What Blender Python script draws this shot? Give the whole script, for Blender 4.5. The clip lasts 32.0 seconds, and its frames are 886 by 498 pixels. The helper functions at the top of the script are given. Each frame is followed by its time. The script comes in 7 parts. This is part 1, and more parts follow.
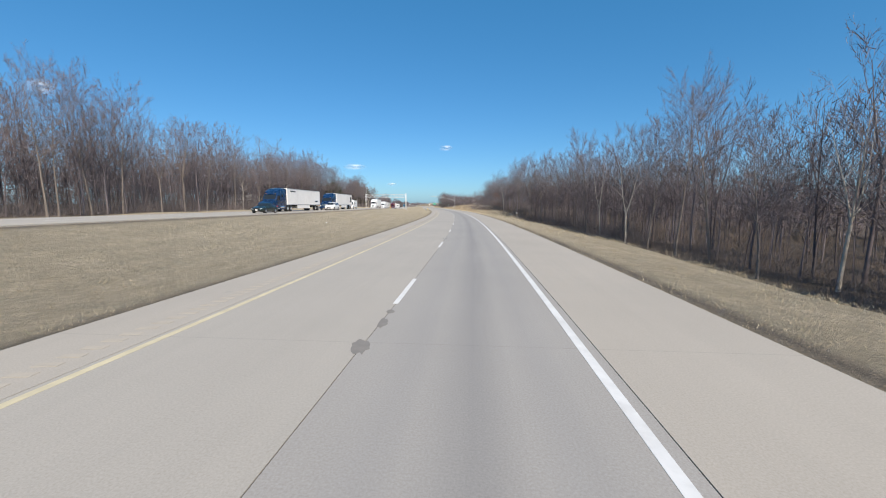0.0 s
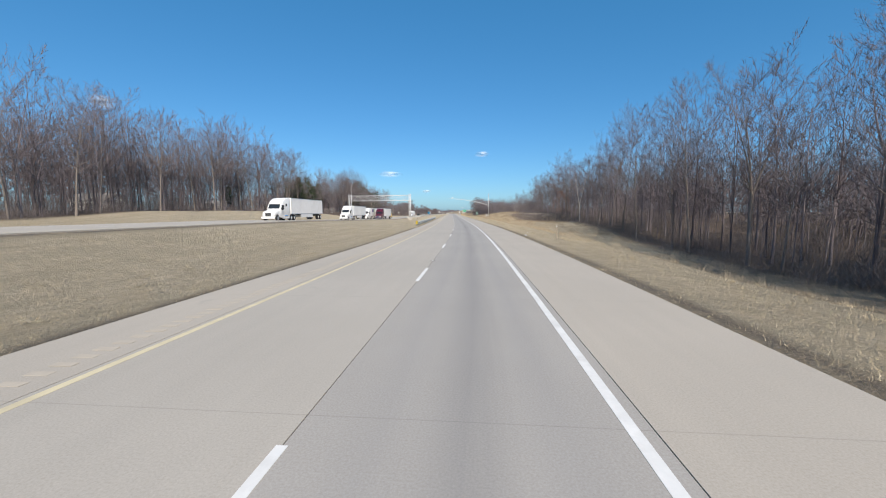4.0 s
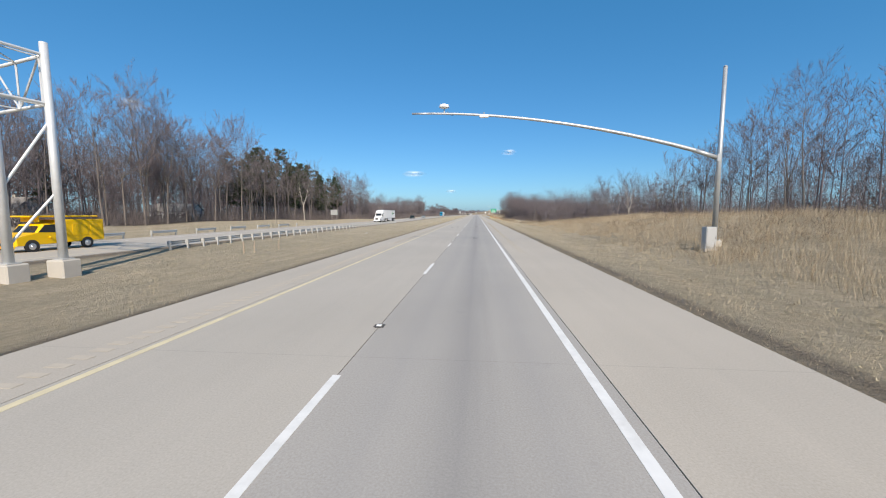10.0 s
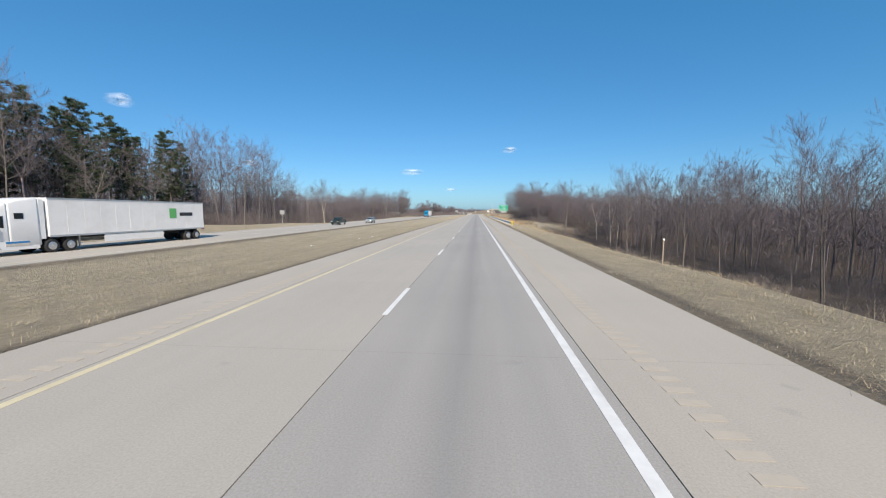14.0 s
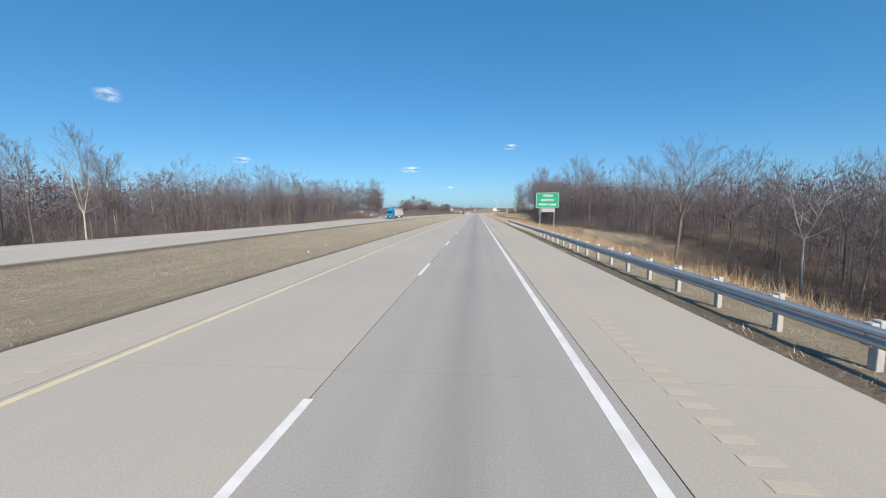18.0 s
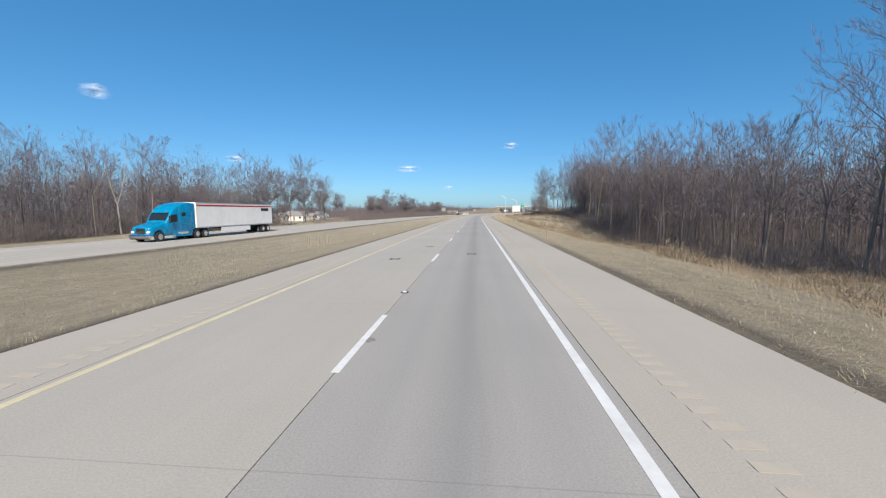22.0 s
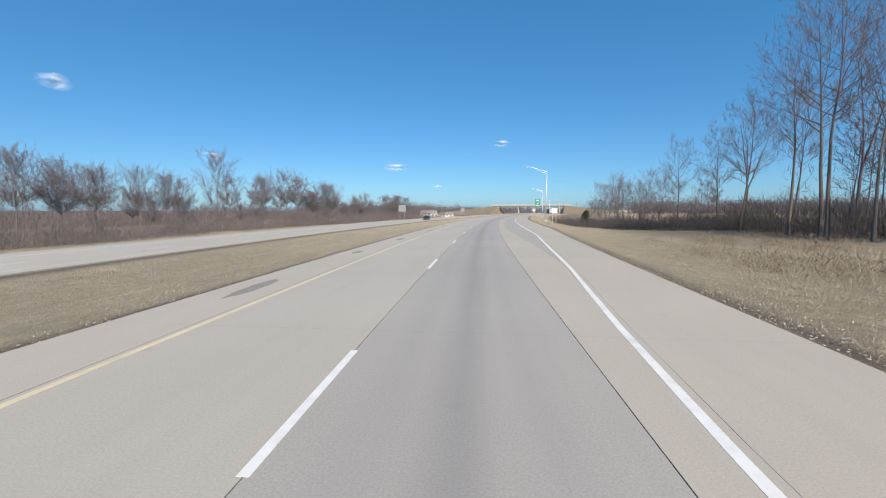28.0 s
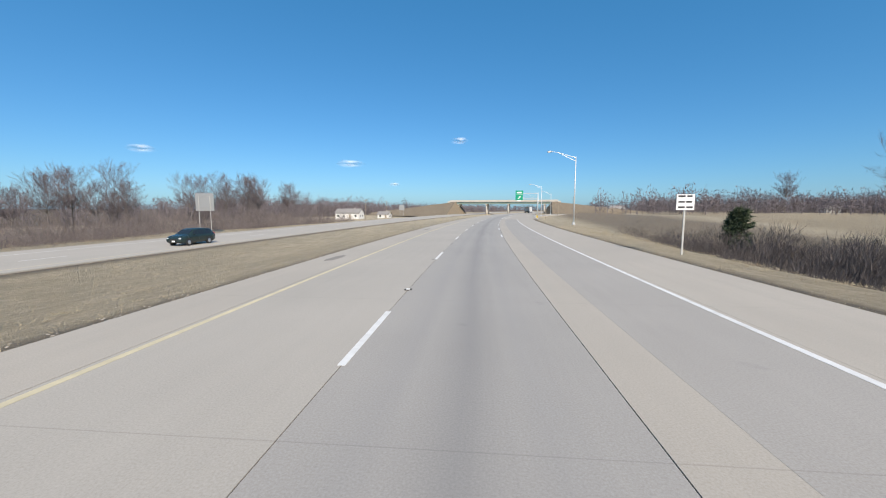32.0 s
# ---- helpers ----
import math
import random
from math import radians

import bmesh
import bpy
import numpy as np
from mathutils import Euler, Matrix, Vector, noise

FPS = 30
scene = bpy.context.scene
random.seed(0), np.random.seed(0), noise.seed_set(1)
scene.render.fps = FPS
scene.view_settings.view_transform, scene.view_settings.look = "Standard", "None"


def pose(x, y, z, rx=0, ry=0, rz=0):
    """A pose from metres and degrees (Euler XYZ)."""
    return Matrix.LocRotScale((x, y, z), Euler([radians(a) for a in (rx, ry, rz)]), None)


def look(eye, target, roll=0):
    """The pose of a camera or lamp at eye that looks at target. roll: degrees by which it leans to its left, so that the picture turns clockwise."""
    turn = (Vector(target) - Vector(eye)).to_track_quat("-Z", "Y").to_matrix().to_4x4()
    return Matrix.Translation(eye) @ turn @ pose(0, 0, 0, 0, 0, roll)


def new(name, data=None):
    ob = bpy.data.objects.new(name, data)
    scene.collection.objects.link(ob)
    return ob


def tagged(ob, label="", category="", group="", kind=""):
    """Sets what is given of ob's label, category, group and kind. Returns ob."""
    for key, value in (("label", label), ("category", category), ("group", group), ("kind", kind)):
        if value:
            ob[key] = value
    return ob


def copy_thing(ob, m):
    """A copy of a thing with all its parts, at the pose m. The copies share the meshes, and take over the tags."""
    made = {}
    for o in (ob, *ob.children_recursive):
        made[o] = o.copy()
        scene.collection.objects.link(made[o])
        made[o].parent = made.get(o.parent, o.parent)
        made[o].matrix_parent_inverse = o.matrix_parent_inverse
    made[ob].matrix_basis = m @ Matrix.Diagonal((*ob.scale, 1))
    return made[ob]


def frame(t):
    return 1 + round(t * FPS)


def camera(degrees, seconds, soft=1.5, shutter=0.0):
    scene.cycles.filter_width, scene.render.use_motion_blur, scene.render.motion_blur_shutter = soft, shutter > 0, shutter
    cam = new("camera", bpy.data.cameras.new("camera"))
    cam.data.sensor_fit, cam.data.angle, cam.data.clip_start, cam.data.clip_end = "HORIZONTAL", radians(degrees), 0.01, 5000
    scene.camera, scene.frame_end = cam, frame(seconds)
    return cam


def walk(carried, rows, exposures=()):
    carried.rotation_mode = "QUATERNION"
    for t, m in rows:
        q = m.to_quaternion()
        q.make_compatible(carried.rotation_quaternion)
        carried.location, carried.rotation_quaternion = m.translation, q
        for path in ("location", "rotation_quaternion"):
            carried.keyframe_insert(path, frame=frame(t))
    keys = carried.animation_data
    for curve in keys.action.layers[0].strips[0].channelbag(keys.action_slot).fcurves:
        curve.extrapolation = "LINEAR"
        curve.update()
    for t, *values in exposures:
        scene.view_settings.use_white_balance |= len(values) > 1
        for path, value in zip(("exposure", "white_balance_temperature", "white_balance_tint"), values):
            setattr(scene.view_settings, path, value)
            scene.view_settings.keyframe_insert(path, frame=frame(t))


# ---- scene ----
# ---------- camera and its drive ----------
cam = camera(99.0, 32.0, soft=1.1)
EXPOSURE = 0.2
ROWS = [
    (0.0, 1.83, -0.29, 2.33, -4.10, -6.62, 0.0),
    (0.5, 3.94, 13.04, 2.33, -3.45, -6.33, 0.0),
    (1.0, 5.89, 26.33, 2.33, -2.78, -6.31, 0.0),
    (1.5, 7.61, 39.54, 2.33, -2.08, -6.30, 0.0),
    (2.0, 9.16, 52.60, 2.33, -1.39, -6.20, 0.0),
    (2.5, 10.53, 65.53, 2.33, -0.72, -5.73, 0.0),
    (3.0, 11.75, 78.52, 2.33, -0.07, -5.55, 0.0),
    (3.5, 12.81, 91.61, 2.33, 0.57, -5.54, 0.0),
    (4.5, 14.50, 118.47, 2.33, 2.01, -5.50, 0.0),
    (5.5, 15.54, 145.21, 2.33, 3.40, -5.46, 0.0),
    (6.0, 15.86, 158.07, 2.33, 3.94, -5.53, 0.0),
    (6.5, 16.07, 170.63, 2.33, 4.37, -5.44, 0.0),
    (7.0, 16.21, 183.21, 2.33, 4.68, -5.61, 0.0),
    (7.5, 16.28, 196.16, 2.33, 4.85, -5.51, 0.0),
    (8.0, 16.33, 209.26, 2.33, 4.91, -5.55, 0.0),
    (8.5, 16.34, 222.29, 2.33, 4.94, -5.66, 0.0),
    (9.0, 16.35, 235.38, 2.33, 4.95, -5.64, 0.0),
    (9.5, 16.37, 248.66, 2.33, 5.00, -5.74, 0.0),
    (10.0, 16.38, 261.83, 2.33, 5.08, -5.43, 0.0),
    (10.5, 16.39, 274.60, 2.33, 5.14, -5.59, 0.0),
    (11.0, 16.41, 287.39, 2.33, 5.14, -5.43, 0.0),
    (11.5, 16.42, 300.62, 2.33, 5.08, -5.39, 0.0),
    (12.0, 16.44, 313.86, 2.33, 4.98, -5.44, 0.0),
    (12.5, 16.45, 326.68, 2.33, 4.91, -5.56, 0.0),
    (13.0, 16.46, 339.38, 2.33, 4.92, -5.46, 0.0),
    (13.5, 16.46, 352.28, 2.33, 4.98, -5.44, 0.0),
    (14.0, 16.46, 365.32, 2.33, 5.05, -5.57, 0.0),
    (14.5, 16.46, 378.39, 2.33, 5.10, -5.62, 0.0),
    (15.5, 16.46, 404.10, 2.33, 5.09, -5.65, 0.0),
    (16.5, 16.45, 429.95, 2.33, 5.05, -5.69, 0.0),
    (17.0, 16.45, 443.17, 2.33, 5.02, -5.66, 0.0),
    (17.5, 16.45, 456.47, 2.33, 5.03, -5.71, 0.0),
    (18.0, 16.45, 469.84, 2.33, 5.04, -5.77, 0.0),
    (18.5, 16.45, 483.33, 2.33, 5.04, -5.75, 0.0),
    (19.0, 16.44, 496.77, 2.33, 5.03, -5.87, 0.0),
    (19.5, 16.44, 509.93, 2.33, 5.03, -5.83, 0.0),
    (20.0, 16.43, 523.06, 2.33, 5.02, -5.79, 0.0),
    (20.5, 16.42, 536.34, 2.33, 5.01, -5.88, 0.0),
    (21.0, 16.42, 549.60, 2.33, 5.02, -5.77, 0.0),
    (21.5, 16.41, 562.64, 2.33, 5.02, -5.78, 0.0),
    (22.0, 16.41, 575.71, 2.33, 4.96, -5.74, 0.0),
    (22.5, 16.40, 589.07, 2.33, 4.88, -5.76, 0.0),
    (23.0, 16.39, 602.55, 2.33, 4.82, -5.73, 0.0),
    (23.5, 16.40, 615.97, 2.33, 4.78, -5.93, 0.0),
    (24.0, 16.40, 629.37, 2.33, 4.77, -5.78, 0.0),
    (24.5, 16.41, 642.78, 2.33, 4.78, -5.89, 0.0),
    (25.0, 16.43, 656.21, 2.33, 4.78, -5.67, 0.0),
    (25.5, 16.47, 669.66, 2.33, 4.74, -5.87, 0.0),
    (26.5, 16.61, 696.15, 2.33, 4.43, -5.84, 0.0),
    (27.5, 16.96, 722.75, 2.33, 3.92, -5.81, 0.0),
    (28.0, 17.28, 736.29, 2.33, 3.49, -5.72, 0.0),
    (28.5, 17.73, 749.86, 2.33, 2.88, -5.72, 0.0),
    (29.0, 18.33, 763.45, 2.33, 2.16, -5.80, 0.0),
    (29.5, 19.11, 777.10, 2.33, 1.43, -5.88, 0.0),
    (30.0, 20.05, 790.66, 2.33, 0.71, -5.96, 0.0),
    (30.5, 21.15, 803.91, 2.33, -0.08, -5.89, 0.0),
    (31.0, 22.40, 816.89, 2.33, -0.93, -5.96, 0.0),
    (31.5, 23.85, 829.91, 2.33, -1.80, -5.89, 0.0),
    (32.0, 25.50, 843.06, 2.33, -2.67, -5.96, 0.0),
]
walk(cam, [(t, pose(x, y, z, 90 + pitch, roll, yaw)) for t, x, y, z, yaw, pitch, roll in ROWS],
     exposures=[(0.0, EXPOSURE), (32.0, EXPOSURE)])

# ---------- sky and sun ----------
SUN_EL, SUN_AZ = 36.5, 18.0          # the sun stands behind the drive, a little to its right
world = bpy.data.worlds.new("sky")
scene.world = world
world.use_nodes = True
wn, wl = world.node_tree.nodes, world.node_tree.links
wn.clear()
w_out, w_bg, w_sky = wn.new("ShaderNodeOutputWorld"), wn.new("ShaderNodeBackground"), wn.new("ShaderNodeTexSky")
w_sky.sky_type, w_sky.sun_disc = "NISHITA", False
w_sky.sun_elevation, w_sky.sun_rotation = radians(SUN_EL), radians(180 - SUN_AZ)
w_sky.altitude, w_sky.air_density, w_sky.dust_density, w_sky.ozone_density = 200, 0.85, 0.9, 4.0
w_bg.inputs["Strength"].default_value = 0.122
w_hue, w_tint = wn.new("ShaderNodeHueSaturation"), wn.new("ShaderNodeMix")
w_hue.inputs["Saturation"].default_value = 1.12
w_tint.data_type, w_tint.blend_type = "RGBA", "MULTIPLY"
w_tint.inputs[0].default_value, w_tint.inputs[7].default_value = 1.0, (0.90, 1.05, 1.08, 1.0)
w_deep = wn.new("ShaderNodeMix")           # evens out the clear winter blue
w_deep.data_type = "RGBA"
w_deep.inputs[0].default_value, w_deep.inputs[7].default_value = 0.38, (0.16, 2.12, 4.5, 1.0)
wl.new(w_sky.outputs[0], w_hue.inputs["Color"])
wl.new(w_hue.outputs[0], w_tint.inputs[6])
wl.new(w_tint.outputs[2], w_deep.inputs[6])
wl.new(w_deep.outputs[2], w_bg.inputs["Color"])
wl.new(w_bg.outputs[0], w_out.inputs["Surface"])
sun_data = bpy.data.lights.new("sun", "SUN")
sun_data.energy, sun_data.angle, sun_data.color = 5.0, radians(0.53), (1.0, 0.875, 0.73)
sun = new("sun", sun_data)
sun_dir = Vector((math.sin(radians(SUN_AZ)) * math.cos(radians(SUN_EL)), -math.cos(radians(SUN_AZ)) * math.cos(radians(SUN_EL)), math.sin(radians(SUN_EL))))
sun.matrix_world = look(Vector((0, 0, 60)) + sun_dir * 100, (0, 0, 60))


# ---------- materials ----------
def material(name, rough=0.8, metal=0.0):
    m = bpy.data.materials.new(name)
    m.use_nodes = True
    b = m.node_tree.nodes["Principled BSDF"]
    b.inputs["Roughness"].default_value, b.inputs["Metallic"].default_value = rough, metal
    return m, m.node_tree.nodes, m.node_tree.links, b


def rgba(c):
    return (c[0], c[1], c[2], 1.0)


def noise_node(n, l, vec, scale, detail=4.0, rough=0.6):
    t = n.new("ShaderNodeTexNoise")
    t.inputs["Scale"].default_value, t.inputs["Detail"].default_value, t.inputs["Roughness"].default_value = scale, detail, rough
    if vec is not None:
        l.new(vec, t.inputs["Vector"])
    return t.outputs["Fac"]


def ramp(n, l, fac, stops):
    r = n.new("ShaderNodeValToRGB")
    while len(r.color_ramp.elements) < len(stops):
        r.color_ramp.elements.new(0.5)
    for e, (p, c) in zip(r.color_ramp.elements, stops):
        e.position, e.color = p, rgba(c)
    l.new(fac, r.inputs[0])
    return r.outputs[0]


def mix(n, l, fac, a, b, blend="MIX"):
    m = n.new("ShaderNodeMix")
    m.data_type, m.blend_type = "RGBA", blend
    for key, v in ((0, fac), (6, a), (7, b)):
        if isinstance(v, (int, float)):
            m.inputs[key].default_value = v
        elif isinstance(v, tuple):
            m.inputs[key].default_value = rgba(v)
        else:
            l.new(v, m.inputs[key])
    return m.outputs[2]


def calc(n, l, op, a, b=None, c=None, clamp=False):
    m = n.new("ShaderNodeMath")
    m.operation, m.use_clamp = op, clamp
    for i, v in enumerate((a, b, c)):
        if v is None:
            continue
        if isinstance(v, (int, float)):
            m.inputs[i].default_value = v
        else:
            l.new(v, m.inputs[i])
    return m.outputs[0]


def bump(n, l, b, height, strength=0.3, distance=0.02):
    k = n.new("ShaderNodeBump")
    k.inputs["Strength"].default_value, k.inputs["Distance"].default_value = strength, distance
    l.new(height, k.inputs["Height"])
    l.new(k.outputs[0], b.inputs["Normal"])


def plain(name, color, rough=0.6, metal=0.0, vary=0.15, scale=3.0, grime=0.0):
    """Painted or bare surface: the colour, a fine mottling, and some grime."""
    m, n, l, b = material(name, rough, metal)
    co = n.new("ShaderNodeTexCoord").outputs["Object"]
    f = noise_node(n, l, co, scale, 5)
    c = mix(n, l, f, tuple(x * (1 - vary) for x in color), tuple(min(1, x * (1 + vary)) for x in color))
    if grime:
        g = ramp(n, l, noise_node(n, l, co, scale * 0.35, 6, 0.7), [(0.45, (0, 0, 0)), (0.75, (1, 1, 1))])
        c = mix(n, l, calc(n, l, "MULTIPLY", g, grime), c, (0.16, 0.13, 0.10))
    l.new(c, b.inputs["Base Color"])
    r = calc(n, l, "MULTIPLY_ADD", f, 0.25, rough - 0.1, clamp=True)
    l.new(r, b.inputs["Roughness"])
    return m


def concrete_material(name, base, lane):
    """Worn road concrete. The UV map holds metres: across, along. lane: the middle of the wheel-darkened lane, or None."""
    m, n, l, b = material(name, 0.85)
    uv = n.new("ShaderNodeUVMap")
    uv.uv_map = "road"
    sep = n.new("ShaderNodeSeparateXYZ")
    l.new(uv.outputs[0], sep.inputs[0])
    across, along = sep.outputs[0], sep.outputs[1]
    stretch = n.new("ShaderNodeMapping")
    stretch.inputs["Scale"].default_value = (1.0, 0.045, 1.0)
    l.new(uv.outputs[0], stretch.inputs["Vector"])
    streak = noise_node(n, l, stretch.outputs[0], 2.2, 5, 0.65)
    blot = noise_node(n, l, uv.outputs[0], 0.16, 5, 0.6)
    grain = noise_node(n, l, uv.outputs[0], 38.0, 4, 0.7)
    c = mix(n, l, streak, tuple(x * 0.86 for x in base), tuple(x * 1.1 for x in base))
    c = mix(n, l, 0.35, c, ramp(n, l, blot, [(0.3, tuple(x * 0.78 for x in base)), (0.7, tuple(x * 1.12 for x in base))]))
    c = mix(n, l, 0.16, c, ramp(n, l, grain, [(0.3, (0.1, 0.1, 0.1)), (0.7, (0.75, 0.73, 0.7))]))
    if lane is not None:
        off = calc(n, l, "SUBTRACT", across, lane)
        wob = calc(n, l, "MULTIPLY_ADD", streak, 0.5, -0.25)
        d0 = calc(n, l, "ABSOLUTE", calc(n, l, "ADD", off, wob))
        oil = calc(n, l, "SUBTRACT", 1.0, calc(n, l, "DIVIDE", d0, 0.62), clamp=True)
        tracks = calc(n, l, "ABSOLUTE", calc(n, l, "SUBTRACT", d0, 0.95))
        wheel = calc(n, l, "SUBTRACT", 1.0, calc(n, l, "DIVIDE", tracks, 0.55), clamp=True)
        c = mix(n, l, calc(n, l, "MULTIPLY", oil, 0.36), c, (0.15, 0.15, 0.155))
        c = mix(n, l, calc(n, l, "MULTIPLY", wheel, 0.16), c, (0.22, 0.22, 0.225))
    # sawn cross joints, six metres apart
    seam = calc(n, l, "ABSOLUTE", calc(n, l, "SUBTRACT", calc(n, l, "FRACT", calc(n, l, "DIVIDE", along, 6.1)), 0.5))
    line = calc(n, l, "GREATER_THAN", seam, 0.4985)
    c = mix(n, l, calc(n, l, "MULTIPLY", line, 0.22), c, (0.12, 0.11, 0.10))
    spots = ramp(n, l, noise_node(n, l, uv.outputs[0], 0.9, 3, 0.55), [(0.70, (0, 0, 0)), (0.78, (1, 1, 1))])
    c = mix(n, l, calc(n, l, "MULTIPLY", spots, 0.28), c, (0.16, 0.155, 0.15))
    l.new(c, b.inputs["Base Color"])
    bump(n, l, b, grain, 0.25, 0.01)
    return m


M_LANE_R = concrete_material("worn_concrete_driven_lane", (0.37, 0.34, 0.30), 1.85)
M_LANE_L = concrete_material("worn_concrete_passing_lane", (0.44, 0.395, 0.33), None)
M_SHOULDER = concrete_material("shoulder_concrete", (0.455, 0.40, 0.325), None)
M_OPP = concrete_material("far_carriageway_concrete", (0.46, 0.41, 0.34), None)
M_OLDTAR = plain("old_tar", (0.24, 0.22, 0.195), 0.85, 0, 0.3, 6)
M_TAR = plain("joint_tar", (0.06, 0.057, 0.054), 0.8, 0, 0.3, 6)


def ground_material():
    m, n, l, b = material("dry_winter_ground", 1.0)
    pos = n.new("ShaderNodeNewGeometry").outputs["Position"]
    cov = n.new("ShaderNodeAttribute")
    cov.attribute_name = "cover"
    sep = n.new("ShaderNodeSeparateColor")
    l.new(cov.outputs["Color"], sep.inputs[0])
    litter, field, dirt = sep.outputs[0], sep.outputs[1], sep.outputs[2]
    big, mid, fine = noise_node(n, l, pos, 0.07, 5, 0.6), noise_node(n, l, pos, 0.6, 6, 0.7), noise_node(n, l, pos, 9.0, 6, 0.75)
    straw = ramp(n, l, mid, [(0.25, (0.50, 0.405, 0.28)), (0.5, (0.71, 0.595, 0.43)), (0.75, (0.83, 0.72, 0.54))])
    green = ramp(n, l, big, [(0.48, (0, 0, 0)), (0.72, (1, 1, 1))])
    c = mix(n, l, calc(n, l, "MULTIPLY", green, 0.3), straw, (0.28, 0.24, 0.145))
    c = mix(n, l, 0.55, c, ramp(n, l, fine, [(0.3, (0.26, 0.205, 0.13)), (0.55, (0.57, 0.47, 0.31)), (0.8, (0.80, 0.69, 0.49))]))
    clump = ramp(n, l, noise_node(n, l, pos, 2.3, 4, 0.6), [(0.40, (0, 0, 0)), (0.58, (1, 1, 1))])
    c = mix(n, l, calc(n, l, "MULTIPLY_ADD", clump, 0.85, 0.15), mix(n, l, 0.5, c, (0.34, 0.285, 0.195)), c)
    band = n.new("ShaderNodeMapping")
    band.inputs["Scale"].default_value = (0.9, 0.05, 0.3)
    l.new(pos, band.inputs["Vector"])
    swath = ramp(n, l, noise_node(n, l, band.outputs[0], 1.0, 1.5, 0.5), [(0.44, (0, 0, 0)), (0.58, (1, 1, 1))])
    c = mix(n, l, calc(n, l, "MULTIPLY", swath, 0.24), c, (0.34, 0.285, 0.19))
    patch = ramp(n, l, noise_node(n, l, pos, 0.34, 5, 0.65), [(0.36, (0, 0, 0)), (0.62, (1, 1, 1))])
    c = mix(n, l, calc(n, l, "MULTIPLY", patch, 0.36), c, mix(n, l, fine, (0.25, 0.205, 0.13), (0.50, 0.43, 0.30)))
    leaf = ramp(n, l, fine, [(0.3, (0.06, 0.045, 0.034)), (0.55, (0.155, 0.115, 0.08)), (0.8, (0.29, 0.22, 0.15))])
    c = mix(n, l, litter, c, leaf)
    wave = n.new("ShaderNodeTexWave")
    wave.inputs["Scale"].default_value, wave.inputs["Distortion"].default_value = 0.42, 0.6
    turn = n.new("ShaderNodeMapping")
    turn.inputs["Rotation"].default_value = (0, 0, radians(-24))
    l.new(pos, turn.inputs["Vector"])
    l.new(turn.outputs[0], wave.inputs["Vector"])
    stubble = ramp(n, l, wave.outputs["Fac"], [(0.2, (0.20, 0.15, 0.095)), (0.8, (0.42, 0.34, 0.21))])
    c = mix(n, l, field, c, mix(n, l, 0.2, stubble, straw))
    gravel = ramp(n, l, noise_node(n, l, pos, 14.0, 5, 0.8), [(0.38, (0.065, 0.05, 0.038)), (0.56, (0.16, 0.125, 0.095)), (0.72, (0.50, 0.44, 0.37))])
    c = mix(n, l, calc(n, l, "MULTIPLY", dirt, ramp(n, l, mid, [(0.25, (0, 0, 0)), (0.45, (1, 1, 1))])), c, gravel)
    l.new(c, b.inputs["Base Color"])
    bump(n, l, b, calc(n, l, "ADD", fine, noise_node(n, l, pos, 1.8, 5, 0.65)), 0.9, 0.38)
    return m


def stalk_material(name, stops, rough=0.95):
    """Grass, twigs, brush: each blade takes its own shade."""
    m, n, l, b = material(name, rough)
    rnd = n.new("ShaderNodeNewGeometry").outputs["Random Per Island"]
    l.new(ramp(n, l, rnd, stops), b.inputs["Base Color"])
    return m


def bark_material(name, dark, light, scale=1.2):
    m, n, l, b = material(name, 0.95)
    co = n.new("ShaderNodeTexCoord").outputs["Object"]
    st = n.new("ShaderNodeMapping")
    st.inputs["Scale"].default_value = (6, 6, 0.9)
    l.new(co, st.inputs["Vector"])
    f = noise_node(n, l, st.outputs[0], scale, 6, 0.7)
    rnd = n.new("ShaderNodeObjectInfo").outputs["Random"]
    c = ramp(n, l, f, [(0.3, dark), (0.7, light)])
    c = mix(n, l, calc(n, l, "MULTIPLY", rnd, 0.45), c, (0.25, 0.22, 0.19))
    l.new(c, b.inputs["Base Color"])
    bump(n, l, b, f, 0.6, 0.03)
    return m


M_GROUND = ground_material()
M_GRASS = stalk_material("dry_grass", [(0.0, (0.36, 0.29, 0.185)), (0.45, (0.53, 0.44, 0.30)), (0.8, (0.68, 0.57, 0.40)), (1.0, (0.40, 0.37, 0.20))])
M_TALLGRASS = stalk_material("tall_dry_grass", [(0.0, (0.25, 0.195, 0.13)), (0.6, (0.40, 0.325, 0.225)), (1.0, (0.56, 0.47, 0.34))])
M_BLUESTEM = stalk_material("orange_brown_grass", [(0.0, (0.29, 0.175, 0.095)), (0.5, (0.45, 0.30, 0.175)), (1.0, (0.58, 0.45, 0.29))])
M_WEEDS = stalk_material("brown_dead_weeds", [(0.0, (0.11, 0.083, 0.057)), (0.5, (0.21, 0.16, 0.11)), (1.0, (0.38, 0.31, 0.215))])
M_BRUSH = stalk_material("bare_brush", [(0.0, (0.085, 0.071, 0.069)), (0.6, (0.16, 0.136, 0.132)), (1.0, (0.25, 0.216, 0.207))])
M_DARKBRUSH = stalk_material("dark_bare_brush", [(0.0, (0.048, 0.041, 0.040)), (0.6, (0.095, 0.081, 0.078)), (1.0, (0.165, 0.143, 0.136))])
M_TWIG = stalk_material("bare_twigs", [(0.0, (0.086, 0.072, 0.077)), (0.6, (0.157, 0.135, 0.144)), (1.0, (0.25, 0.218, 0.229))])
